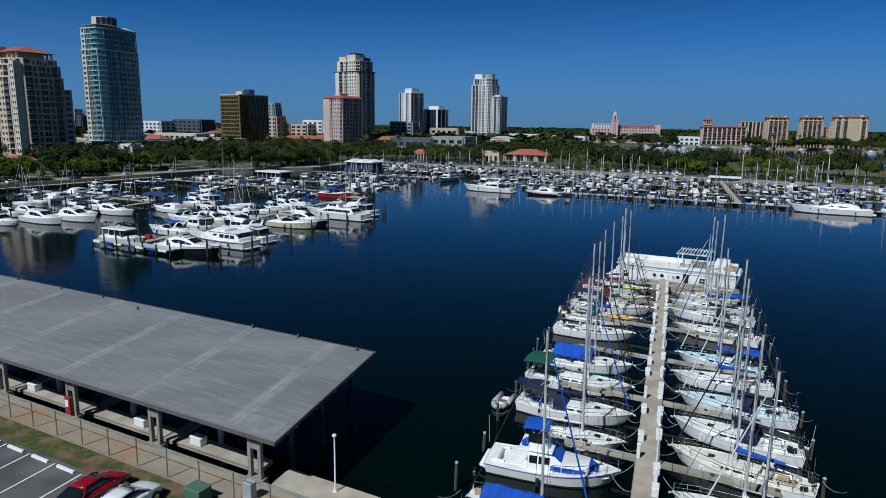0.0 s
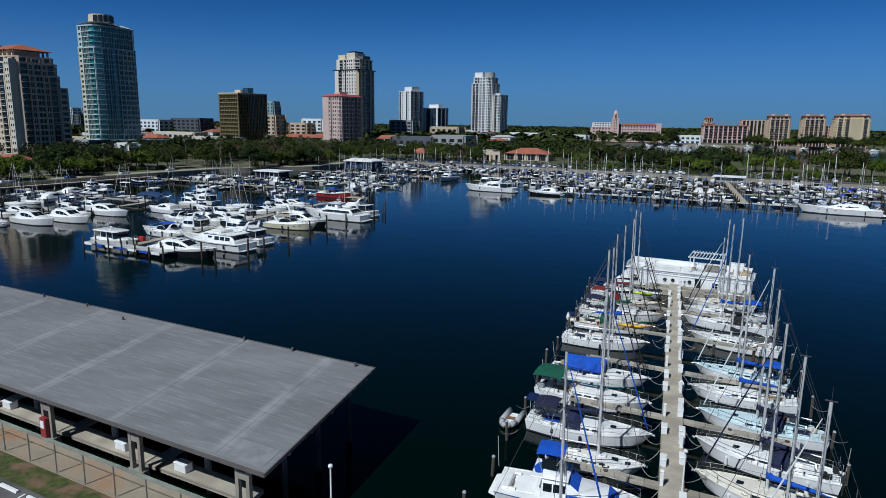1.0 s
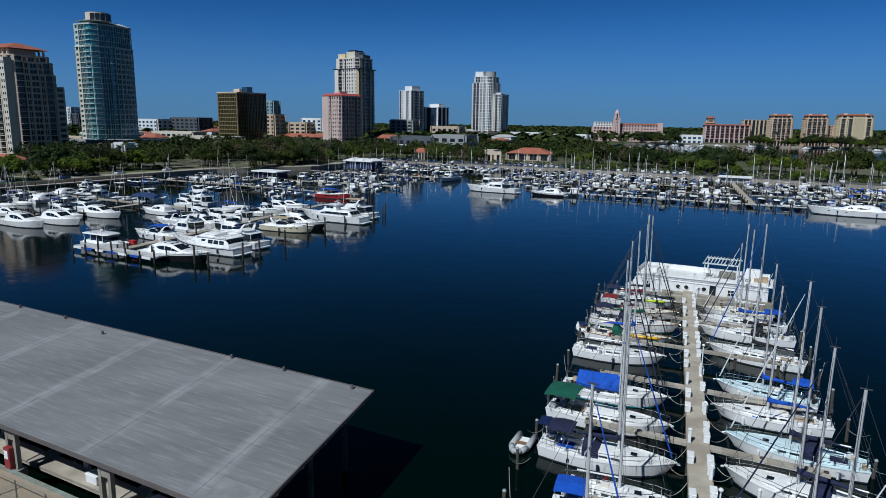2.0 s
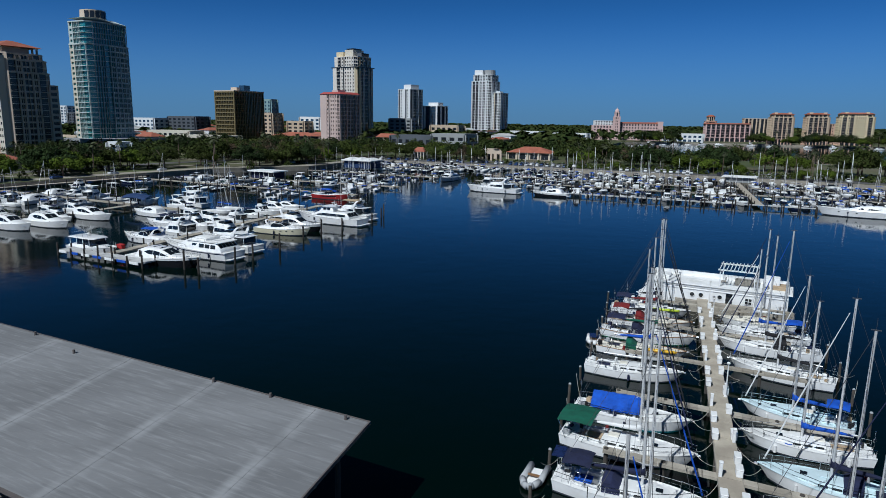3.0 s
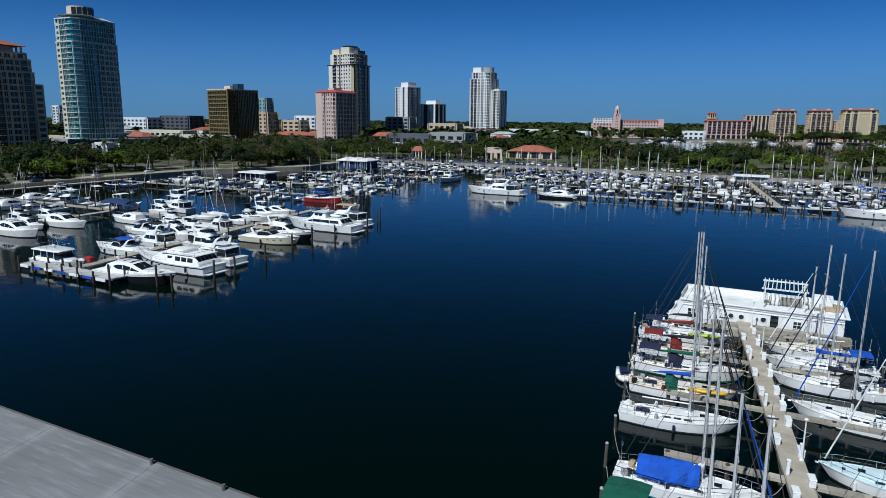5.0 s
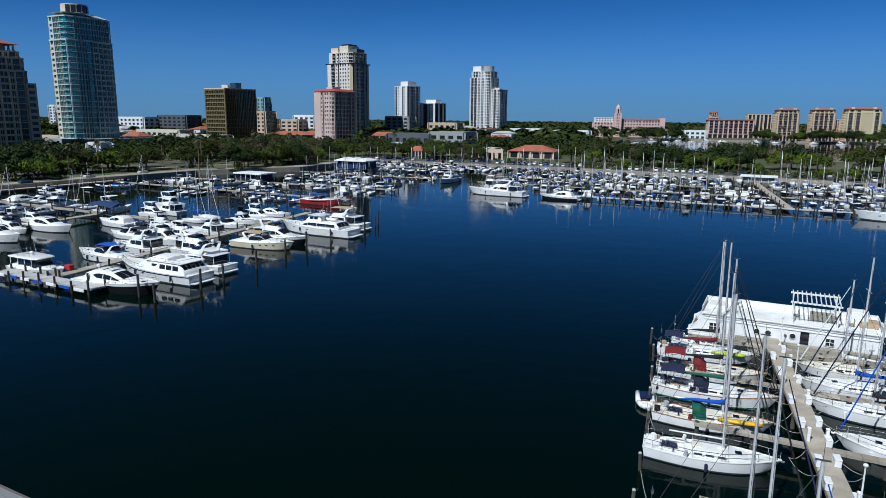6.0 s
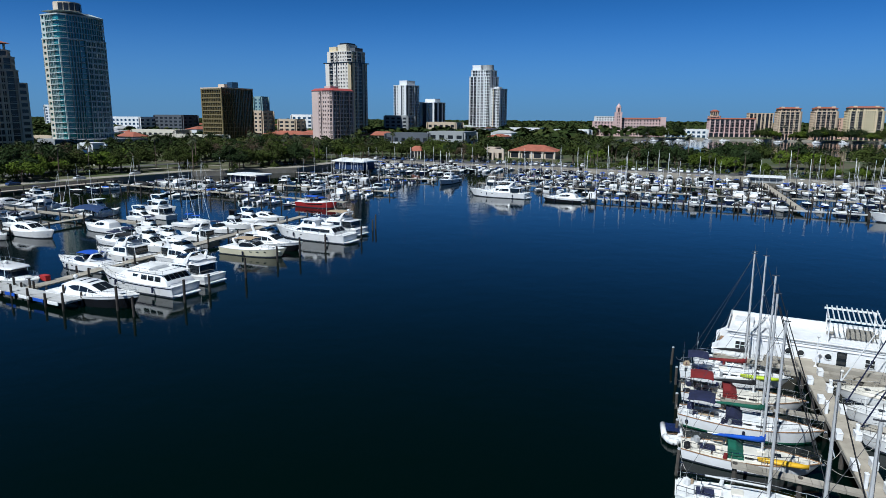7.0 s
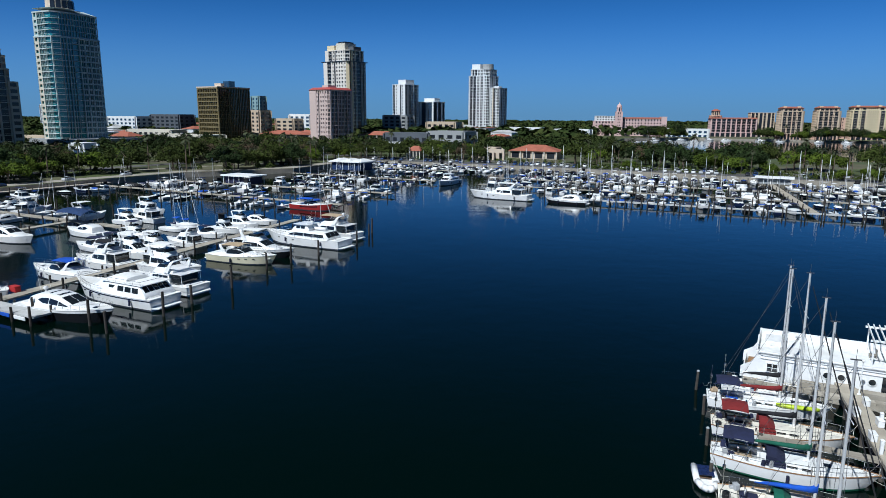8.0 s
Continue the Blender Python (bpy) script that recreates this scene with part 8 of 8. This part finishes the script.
def pavilion(label, x, y, w, dd, h, rise, turn=QUAY, wall=None):
    d = thing("pavilion", label, "pavilion", pose(x, y, GROUND_Z, 0, 0, turn))
    bm = B()
    loft(bm, [[(px, py, h) for px, py in rect(w, dd)], [(px, py, h + rise) for px, py in rect(w * 0.35, 0.6)]])
    part("hip_roof", bm, TILE, d)
    bm = B()
    box(bm, 0, 0, 0, w - 2.4, dd - 2.4, h)
    part("wall", bm, wall or STUCCO["cream"], d)
    for k in range(5):
        for s in (-1, 1):
            add_box(d, "column", STUCCO["ivory"], -w / 2 + 0.6 + k * (w - 1.2) / 4, s * (dd / 2 - 0.5), 0, 0.5, 0.5, h)
            if 0 < k:
                add_box(d, "opening", DARKGLASS, -w / 2 + 0.6 + (k - 0.5) * (w - 1.2) / 4, s * (dd / 2 - 1.2), 0.3, (w - 3) / 6, 0.2, h - 1.0)
    return d


def house(x, y, w, dd, h, rise, turn, wall, roof, label):
    d = thing("house", label, "house", pose(x, y, GROUND_Z, 0, 0, turn), "town houses")
    add_box(d, "wall", wall, 0, 0, 0, w, dd, h)
    bm = B()
    loft(bm, [[(px, py, h) for px, py in rect(w + 1, dd + 1)], [(px, py, h + rise) for px, py in rect(w * 0.5, max(0.5, dd * 0.1))]])
    part("roof", bm, roof, d)
    bm = B()
    for k in range(int(h / 3)):
        for q in range(int(w / 3)):
            box(bm, -w / 2 + 1.5 + 3 * q, -dd / 2, 1.0 + 3 * k, 1.5, 0.2, 1.5)
        for q in range(int(dd / 3)):
            box(bm, w / 2, -dd / 2 + 1.5 + 3 * q, 1.0 + 3 * k, 0.2, 1.5, 1.5)
    tagged(part("window_grid", bm, DARKGLASS, d), kind="stuff")


town = random.Random(33)
for k in range(44):
    y = town.uniform(560, 800)
    x = town.uniform(-0.62, 0.02) * y
    tone, cap = town.choice((("white", ROOFGREY), ("ivory", TILE), ("tan", TILE), ("white", TILE), ("cream", ROOFGREY), ("grey", ROOFGREY)))
    house(x, y, town.uniform(14, 30), town.uniform(10, 16), town.uniform(6, 10) + (y - 560) * 0.02, town.choice((0.5, 2.0, 2.5)), QUAY + town.choice((0, 90)), STUCCO[tone], cap, "low town house with " + ("red tiled" if cap == TILE else "flat grey") + " roof among trees")


pavilion("waterfront pavilion with a broad red tile roof", 23, 424, 29, 15, 4.2, 3.4)
d = tower("low cream annexe of the waterfront pavilion", -5, 420, rect(14, 9), 5.6, 1, STUCCO["cream"], DARKGLASS, 4.5, 1.8, 0.4, category="annexe")
pavilion("open kiosk under a red pyramid roof", -43, 402, 9, 8, 4.6, 2.6)
tower("small cream restroom block near the parking strip", 106, 362, rect(6, 5), 3.2, 1, STUCCO["cream"], DARKGLASS, 2.7, 1.2, 0.3, category="restroom")
pavilion("low house with tan tile roof near the shore", -203, 272, 19, 11, 4.4, 2.3)
for x, y, w, t in ((-165, 565, 46, -10), (-90, 566, 34, -20), (-150, 580, 30, -23), (-60, 540, 20, -23), (-250, 480, 18, -20)):
    pavilion("low town building with red tile roof", x, y, w, 14, 8.5, 3, t)
d = thing("arch_wall", "cream stucco arcade wall by the water", "arcade", pose(-1.5, 404, GROUND_Z, 0, 0, QUAY))
add_box(d, "lintel", STUCCO["cream"], 0, 0, 3.8, 13, 1.2, 2.0)
for k in range(5):
    add_box(d, "pier", STUCCO["cream"], -6 + 3 * k, 0, 0, 1.1, 1.2, 3.8)


def marina_building(label, u, v, w, dd, h, m, under):
    d = thing("marina_building", label, "marina building", site(u, v, 1.0))
    add_box(d, "roof", m, 0, 0, h - 0.4, w + 1.5, dd + 1.5, 0.5, 0.05)
    add_box(d, "wall", under, 0, 0, 0.2, w - 0.8, dd - 0.8, h - 0.6)
    for k in range(6):
        for s in (-1, 1):
            add_box(d, "post", BOXW, -w / 2 + k * w / 5, s * dd / 2, 0, 0.16, 0.16, h - 0.4)
    return d


marina_building("white-roofed fuel dock building", -157.6, 172, 12, 7, 3.1, BOXW, CANVAS["navy"])
# side colour mixes their own dark blue with the shade beneath the roof
d = marina_building("white canopied dock pavilion with dark blue sides", -150.5, 243, 16, 10, 4.0, BOXW, CANVAS["dusk"])
for k in range(3):
    bm = B()
    loft(bm, [[(-5.6 + 5.6 * k + x, y, 4.1) for x, y in rect(5.5, 10.5)], [(-5.6 + 5.6 * k + x, y, 5.2) for x, y in rect(0.6, 3)]])
    part("tent_top", bm, CANVAS["white"], d)
marina_building("white-roofed marina office on the dock", 21.6, 271.5, 11.5, 6, 2.6, BOXW, STUCCO["grey"])


# ---- promenades and parked cars ----
def strip(name, pts, w, z, m, label):
    bm = B()
    pts = [Vector(p) for p in pts]
    ln, rn = [], []
    for k, p in enumerate(pts):
        t = (pts[min(k + 1, len(pts) - 1)] - pts[max(k - 1, 0)]).normalized()
        n = Vector((-t.y, t.x)) * w / 2
        ln.append((p.x + n.x, p.y + n.y, z))
        rn.append((p.x - n.x, p.y - n.y, z))
    loft(bm, [ln, rn], close=False)
    ob = part(name, bm, m)
    for f in ob.data.polygons:
        if f.normal.z < 0:
            f.flip()
    return tagged(ob, label, name.split("_")[0], kind="structure")


strip("promenade", [at(-232, 40), at(-214, 150), at(-206, 188), at(-177, 229), at(-174, 297)], 7, GROUND_Z + 0.02, ROADM, "pale waterfront promenade beside the park")
strip("parking_north", [at(-178, 302), at(-60, 303), at(40, 294), at(115, 288), at(300, 256)], 15, GROUND_Z + 0.024, PARKING, "worn asphalt parking strip along the north shore")
dock("o", -219.5, 60, -205.5, 152, 3.2, 0.9, "pale boardwalk along the park seawall", 7, CONCRETE, far=True)
strip("park_path", [at(-245, 60), at(-236, 130), at(-226, 190), at(-200, 250)], 2.6, GROUND_Z + 0.02, ROADM, "pale footpath winding through the park")
strip("road_west", [at(-262, 40), at(-246, 190), at(-215, 320), at(-60, 322), at(60, 312)], 9, GROUND_Z + 0.016, ASPHALT, "asphalt street behind the park")


def car(paint, m, label, group="parked cars", detail=True):
    d = thing("car", label, "car", m, group)
    z0 = 0.26 if detail else 0.02
    # stations: x, waist height, half width at the waist
    prof = [(-2.28, 0.62, 0.62), (-2.2, 0.82, 0.76), (-1.95, 0.93, 0.83), (-1.3, 0.97, 0.88), (-0.3, 0.96, 0.9), (0.8, 0.95, 0.89), (1.3, 0.9, 0.87), (1.85, 0.78, 0.82), (2.15, 0.66, 0.72), (2.28, 0.52, 0.56)]
    bm = B()
    rr = []
    for x, h, w in prof:
        side = [(w * 0.94, z0), (w, z0 + 0.22), (w * 1.01, h * 0.66), (w * 0.97, h * 0.88), (w * 0.86, h * 0.985), (w * 0.45, h * 1.015)]
        rr.append([(x, y, z) for y, z in side] + [(x, -y, z) for y, z in side[::-1]])
    loft(bm, rr)
    part("body", bm, paint, d, smooth=True)
    cabin = [(-1.9, 0.0, 0.72), (-1.55, 0.24, 0.7), (-1.1, 0.44, 0.66), (-0.5, 0.5, 0.64), (0.05, 0.48, 0.64), (0.5, 0.32, 0.66), (1.1, 0.0, 0.7)]
    bm = B()
    rr = []
    for x, h, w in cabin:
        side = [(w + 0.08, 0.88), (w + 0.05 - 0.12 * h, 0.92 + h * 0.6), (w - 0.2 * h, 0.92 + h * 0.94), (w * 0.5, 0.93 + h)]
        rr.append([(x, y, z) for y, z in side] + [(x, -y, z) for y, z in side[::-1]])
    loft(bm, rr)
    cab = part("glasshouse", bm, GLASS, d, smooth=True)
    bm = B()
    loft(bm, [[(x, y, z + 0.015 - 0.03 * (abs(y) > w * 0.6)) for y in (-w, -w * 0.55, w * 0.55, w)] + [(x, y, z - 0.05) for y in (w, -w)] for x, z, w in ((-1.15, 1.37, 0.55), (-0.8, 1.42, 0.57), (-0.2, 1.435, 0.57), (0.15, 1.39, 0.55))])
    part("roof", bm, paint, cab, smooth=True)
    for x in (-1.4, 1.4):
        for y in (-0.82, 0.82) if detail else ():
            bm = B()
            tube(bm, (x, y - 0.1, 0.33), (x, y + 0.1, 0.33), 0.33, seg=14)
            wh = part("tyre", bm, RUBBER, d)
            bm = B()
            tube(bm, (x, y - 0.12, 0.33), (x, y + 0.12, 0.33), 0.19, seg=10)
            part("rim", bm, STEEL, wh)
    for y in (-0.6, 0.6) if detail else ():
        for x in (-0.9, 0.75):
            bm = B()
            hose(bm, [(x - 0.5, y * 1.28, 1.0), (x - 0.12, y * 0.98, 1.36)] if x < 0 else [(x + 0.3, y * 1.25, 0.97), (x - 0.5, y * 0.98, 1.37)], 0.045, 5)
            part("roof_pillar", bm, paint, cab)
        bm = B()
        box(bm, 2.06, y * 0.95, 0.5, 0.2, 0.26, 0.11, bevel=0.04)
        part("headlight", bm, BOXW, d)
        bm = B()
        box(bm, -2.16, y, 0.62, 0.12, 0.26, 0.14, bevel=0.04)
        part("tail_light", bm, REDPAINT, d)
        bm = B()
        box(bm, 0.72, y * 1.55, 0.88, 0.18, 0.16, 0.12, bevel=0.04)
        part("door_mirror", bm, paint, d)
    return d


car(CAR_RED, site(-31.2, -16.95, 1.94, PIER), "glossy dark red parked car")
car(CAR_WHITE, site(-28.4, -16.9, 1.94, PIER), "white parked car with dark windows")
rc = random.Random(3)
cars = [car(p, site(-185 - 3 * k, 240, GROUND_Z), "parked car on the far promenade", "far parked cars", False) for k, p in enumerate(CARPAINTS)]
for k in range(90):
    if rc.random() < 0.45:
        x, y = at(-168 + k * 2.9 + rc.uniform(-0.3, 0.3), (301.5 if k < 38 else 301.5 - (k - 38) * 0.24))
        copy_thing(rc.choice(cars), pose(x, y, GROUND_Z + 0.03, 0, 0, PIER + rc.choice((0, 180))))
for k in range(70):
    if rc.random() < 0.6:
        x, y = at(-120 + k * 2.9 + rc.uniform(-0.3, 0.3), (308 if k < 22 else 308 - (k - 22) * 0.1))
        copy_thing(rc.choice(cars), pose(x, y, GROUND_Z + 0.03, 0, 0, PIER + rc.choice((0, 180))))
for k in range(5):
    x, y = at(-221 + k * 2.2, 70 + k * 24)
    copy_thing(rc.choice(cars), pose(x, y, GROUND_Z + 0.03, 0, 0, PIER + rc.choice((0, 180))))
d = thing("utility_box", "green metal utility box on the verge", "utility box", site(-25.3, -14.0, 1.93))
add_box(d, "case", UTIL, 0, 0, 0, 1.25, 1.0, 0.8, 0.04)
add_box(d, "lid", UTIL, 0, 0, 0.8, 1.31, 1.06, 0.12, 0.05)
d = thing("meter_cabinet", "grey metal meter cabinet by the fence", "cabinet", site(-22.5, -12.4, 1.95))
add_box(d, "case", CANVAS["grey"], 0, 0, 0, 0.7, 0.5, 1.1, 0.03)
add_box(d, "plinth", CONCRETE, 0, 0, 0, 0.8, 0.6, 0.15)


# ---- trees ----
def leaf_quad(p, out, s, rnd):
    """Four corners of a leaf spray at p that faces roughly outwards."""
    n = (out + Vector((rnd.uniform(-0.7, 0.7), rnd.uniform(-0.7, 0.7), rnd.uniform(-0.2, 0.9)))).normalized()
    a = n.cross(Vector((rnd.uniform(-1, 1), rnd.uniform(-1, 1), rnd.uniform(-1, 1)))).normalized()
    b = n.cross(a)
    return [p - a * s - b * s * 0.5, p + a * 0.2 * s - b * 0.8 * s, p + a * s + b * 0.2 * s, p - a * 0.1 * s + b * 0.8 * s]


def leaf_cloud(bm, r, centre, size, n, rnd, flat=0.75):
    for k in range(n):
        o = Vector((rnd.gauss(0, 1), rnd.gauss(0, 1), rnd.gauss(0.25, 1))).normalized()
        q = rnd.uniform(0.6, 1.05)
        p = Vector((o.x * r * q, o.y * r * q, o.z * r * flat * q)) + centre
        bm.faces.new([bm.verts.new(v) for v in leaf_quad(p, o, size * rnd.uniform(0.6, 1.4), rnd)])


def tree(h, spread, leaf, seed, label, clumps=26, per=115, size=0.31):
    rnd = random.Random(seed)
    d = thing("tree", label, "tree", group="park trees")
    bm = B()
    tube(bm, (0, 0, -0.2), (0.1, 0, h * 0.42), h * 0.035, h * 0.024, 7)
    tips = []
    for k in range(6):
        a = k * 1.05 + rnd.uniform(-0.3, 0.3)
        tip = Vector((math.cos(a) * spread * 0.55, math.sin(a) * spread * 0.55, h * rnd.uniform(0.6, 0.8)))
        tube(bm, (0.1, 0, h * rnd.uniform(0.28, 0.42)), tip, h * 0.018, h * 0.006, 5)
        tips.append(tip)
    part("trunk", bm, BARK, d)
    bm = B()
    for k in range(clumps):
        a, rr = rnd.uniform(0, 6.28), spread * math.sqrt(rnd.random()) * 0.85
        c = Vector((math.cos(a) * rr, math.sin(a) * rr, h * (0.34 + 0.5 * (1 - (rr / spread) ** 2) * rnd.uniform(0.4, 1.05))))
        leaf_cloud(bm, spread * rnd.uniform(0.24, 0.4), c, size, per, rnd)
    part("crown", bm, leaf, d)
    return d


def palm(h, seed, label):
    rnd = random.Random(seed)
    d = thing("palm_tree", label, "palm tree", group="park palms")
    bm = B()
    tube(bm, (0, 0, -0.2), (0.3, 0, h), 0.2, 0.14, 6)
    part("trunk", bm, BARK, d)
    bm = B()
    for k in range(22):
        a = rnd.uniform(0, 6.28)
        el = rnd.uniform(-0.5, 1.1)
        L = rnd.uniform(1.7, 2.5)
        pts = []
        for j in range(6):
            t = j / 5
            pts.append(Vector((0.3 + math.cos(a) * L * t * math.cos(el), math.sin(a) * L * t * math.cos(el), h + L * t * math.sin(el) - 1.1 * t * t)))
        side = Vector((-math.sin(a), math.cos(a), 0))
        for j in range(5):
            w0, w1 = (0.14 + 0.5 * math.sin(math.pi * (j / 5) ** 0.7)), (0.14 + 0.5 * math.sin(math.pi * min(1, ((j + 1) / 5)) ** 0.7))
            for s in (1, -1):
                dr = Vector((0, 0, -0.25))
                bm.faces.new([bm.verts.new(v) for v in (pts[j], pts[j + 1], pts[j + 1] + (side * s + dr) * w1 * 0.9, pts[j] + (side * s + dr) * w0 * 0.6)])
    part("fronds", bm, PALM, d)
    return d


protos = [
    tree(10.5, 7.0, LEAVES[0], 1, "broad dark green park oak tree"), tree(8.5, 6.3, LEAVES[1], 2, "rounded bright green park tree"), tree(11, 7.2, LEAVES[2], 3, "tall dense dark green tree"),
    tree(10, 5.5, LEAVES[3], 4, "sparse brownish tree in early leaf", 16, 60, 0.24), palm(9, 5, "slim cabbage palm with shaggy crown"), palm(12, 6, "tall slender palm with drooping fronds"),
]
placed = set()


far_trees = []


def plant(k, x, y, s=1.0, far=False):
    m = pose(x, y, GROUND_Z, 0, 0, rt.uniform(0, 360)) @ Matrix.Diagonal((s, s, s * rt.uniform(0.9, 1.1), 1))
    if far:
        far_trees.append((protos[k], m))
        return
    if k not in placed:
        placed.add(k)
        protos[k].matrix_world = m
        return
    c = copy_thing(protos[k], m)
    c.matrix_world = m


rt = random.Random(11)


def grove(poly_uv, n, kinds, s0=0.8, s1=1.2, far=False):
    us, vs = [p[0] for p in poly_uv], [p[1] for p in poly_uv]
    for _ in range(n):
        u, v = rt.uniform(min(us), max(us)), rt.uniform(min(vs), max(vs))
        if clear(*at(u, v)):
            continue
        plant(rt.choice(kinds), *at(u, v), rt.uniform(s0, s1), far)


def clear(x, y):
    """No tree hides the pavilions by the water."""
    return any(abs(x - px * y / py) < r and (-72 if r > 16 else -34) < y - py < 12 for px, py, r in ((21, 424, 17), (-43, 402, 7), (-2, 404, 8), (-203, 272, 13)))


grove([(-310, 20), (-246, 190)], 70, (0, 1, 2, 2, 0, 4), far=True)
grove([(-246, 40), (-222, 190)], 54, (0, 1, 1, 2, 3, 1, 4, 5))
grove([(-262, 190), (-186, 330)], 75, (0, 1, 2, 0, 3, 4, 5))
grove([(-202, 205), (-181, 298)], 34, (0, 1, 2, 4, 5, 3), 0.6, 1.1)
grove([(-186, 305), (-70, 345)], 62, (0, 1, 3, 2, 4, 5, 0))
grove([(-70, 312), (60, 350)], 52, (2, 1, 0, 4, 5, 3, 0))
grove([(60, 303), (190, 345)], 34, (1, 1, 0, 4, 5, 2), 1.0, 1.5)
grove([(-150, 299), (60, 301)], 26, (4, 5, 4, 1), 0.45, 0.8)
grove([(40, 292), (150, 290)], 14, (4, 5, 1), 0.45, 0.8)
for k in range(66):
    x = 185 + k * 4.6
    if 232 < x < 312:
        continue
    y = (875 - (x - 185) * 0.1 if x < 330 else 842 - (x - 330) * 0.36) - 6 + rt.uniform(-6, 6)
    plant(rt.choice((0, 1, 2, 5)), x, y - rt.choice((0, 0, 14)), rt.uniform(1.0, 1.5), True)
grove([(-420, 120), (-290, 420)], 60, (0, 1, 2, 2), far=True)


def woods():
    """Far tree cover out to the skyline."""
    rnd = random.Random(4)
    bm = B()
    verts, faces = [], []
    for _ in range(5200):
        y = 640 + 3000 * rnd.random() ** 1.6
        x = rnd.uniform(-0.75, 0.85) * y
        if 80 < x < 1100 and y < 870 + max(0, (x - 300)) * 0.1 or 225 < x < 350 and y < 975:
            continue
        r = rnd.uniform(5, 9) * (1 + y / 3000)
        h = rnd.uniform(9, 14)
        for k in range(18):
            a, el = rnd.uniform(0, 6.28), rnd.uniform(0.1, 1.5)
            c = Vector((x + r * math.cos(a) * math.cos(el), y + r * math.sin(a) * math.cos(el), GROUND_Z + h * 0.35 + h * 0.6 * math.sin(el)))
            b = len(verts)
            verts.extend(leaf_quad(c, Vector((math.cos(a) * math.cos(el), math.sin(a) * math.cos(el), math.sin(el))), r * 0.42, rnd))
            faces.append((b, b + 1, b + 2, b + 3))
    me = bpy.data.meshes.new("woods")
    me.from_pydata(verts, [], faces)
    me.materials.append(WOODS)
    tagged(new("woods", me), "distant green tree cover out to the skyline", "woods", kind="stuff")


def park_woods():
    """The tree cover behind the waterfront rows, leaf by leaf clump."""
    rnd = random.Random(9)
    verts, faces = [], []
    n = 0
    while n < 2600:
        y = rnd.uniform(330, 760)
        x = rnd.uniform(-0.72, 0.62) * y
        p = Vector((x, y)) - P0
        det = U2.x * V2.y - U2.y * V2.x
        u, v = (p.x * V2.y - p.y * V2.x) / det, (U2.x * p.y - U2.y * p.x) / det
        if v < 322 and u > -225 or u > 20 or (x > 96 and y > 372 - max(0, x - 200) * 0.35) or abs(x + 205) < 45 and abs(y - 530) < 40 or abs(x + 120) < 22 and abs(y - 548) < 22 or abs(x + 45) < 38 and abs(y - 485) < 34 or abs(x - 20 * y / 424) < 26 and y < 440:
            n += 1
            continue
        n += 1
        h, r = rnd.uniform(6.5, 10.5), rnd.uniform(3.5, 6)
        for k in range(90):
            a, el, q = rnd.uniform(0, 6.28), rnd.uniform(0.0, 1.5), rnd.uniform(0.7, 1.05)
            c = Vector((x + q * r * math.cos(a) * math.cos(el), y + q * r * math.sin(a) * math.cos(el), GROUND_Z + h * 0.3 + q * h * 0.65 * math.sin(el)))
            b = len(verts)
            verts.extend(leaf_quad(c, Vector((math.cos(a) * math.cos(el), math.sin(a) * math.cos(el), math.sin(el))), rnd.uniform(0.45, 0.95), rnd))
            faces.append((b, b + 1, b + 2, b + 3))
    me = bpy.data.meshes.new("park_woods")
    me.from_pydata(verts, [], faces)
    me.materials.append(WOODS)
    tagged(new("park_woods", me), "dense green tree cover behind the waterfront park", "woods", kind="stuff")


def shrubs():
    """Low shrubs along the edge of the park and the parking strip."""
    rnd = random.Random(14)
    verts, faces = [], []
    for u0, v0, u1, v1, n in ((-240, 45, -219, 200, 26), (-215, 190, -182, 300, 24), (-170, 310, 110, 313, 70), (-60, 298, 10, 300, 30), (20, 291, 110, 297, 46)):
        for _ in range(n):
            u, v = rnd.uniform(u0, u1), rnd.uniform(v0, v1)
            x, y = at(u, v)
            h, r = rnd.uniform(1.2, 2.8), rnd.uniform(1.2, 2.6)
            for k in range(90):
                a, el, q = rnd.uniform(0, 6.28), rnd.uniform(0.0, 1.5), rnd.uniform(0.7, 1.05)
                o = Vector((math.cos(a) * math.cos(el), math.sin(a) * math.cos(el), math.sin(el)))
                b = len(verts)
                verts.extend(leaf_quad(Vector((x + q * r * o.x, y + q * r * o.y, GROUND_Z + 0.2 + q * h * o.z)), o, rnd.uniform(0.2, 0.4), rnd))
                faces.append((b, b + 1, b + 2, b + 3))
    me = bpy.data.meshes.new("shrubs")
    me.from_pydata(verts, [], faces)
    me.materials.append(LEAVES[0])
    tagged(new("shrubs", me), "low dark green shrubs along the park edge", "shrubs", kind="stuff")


woods()
park_woods()
shrubs()
merged("far_trees", far_trees, "dense green trees at the back of the park", "trees")
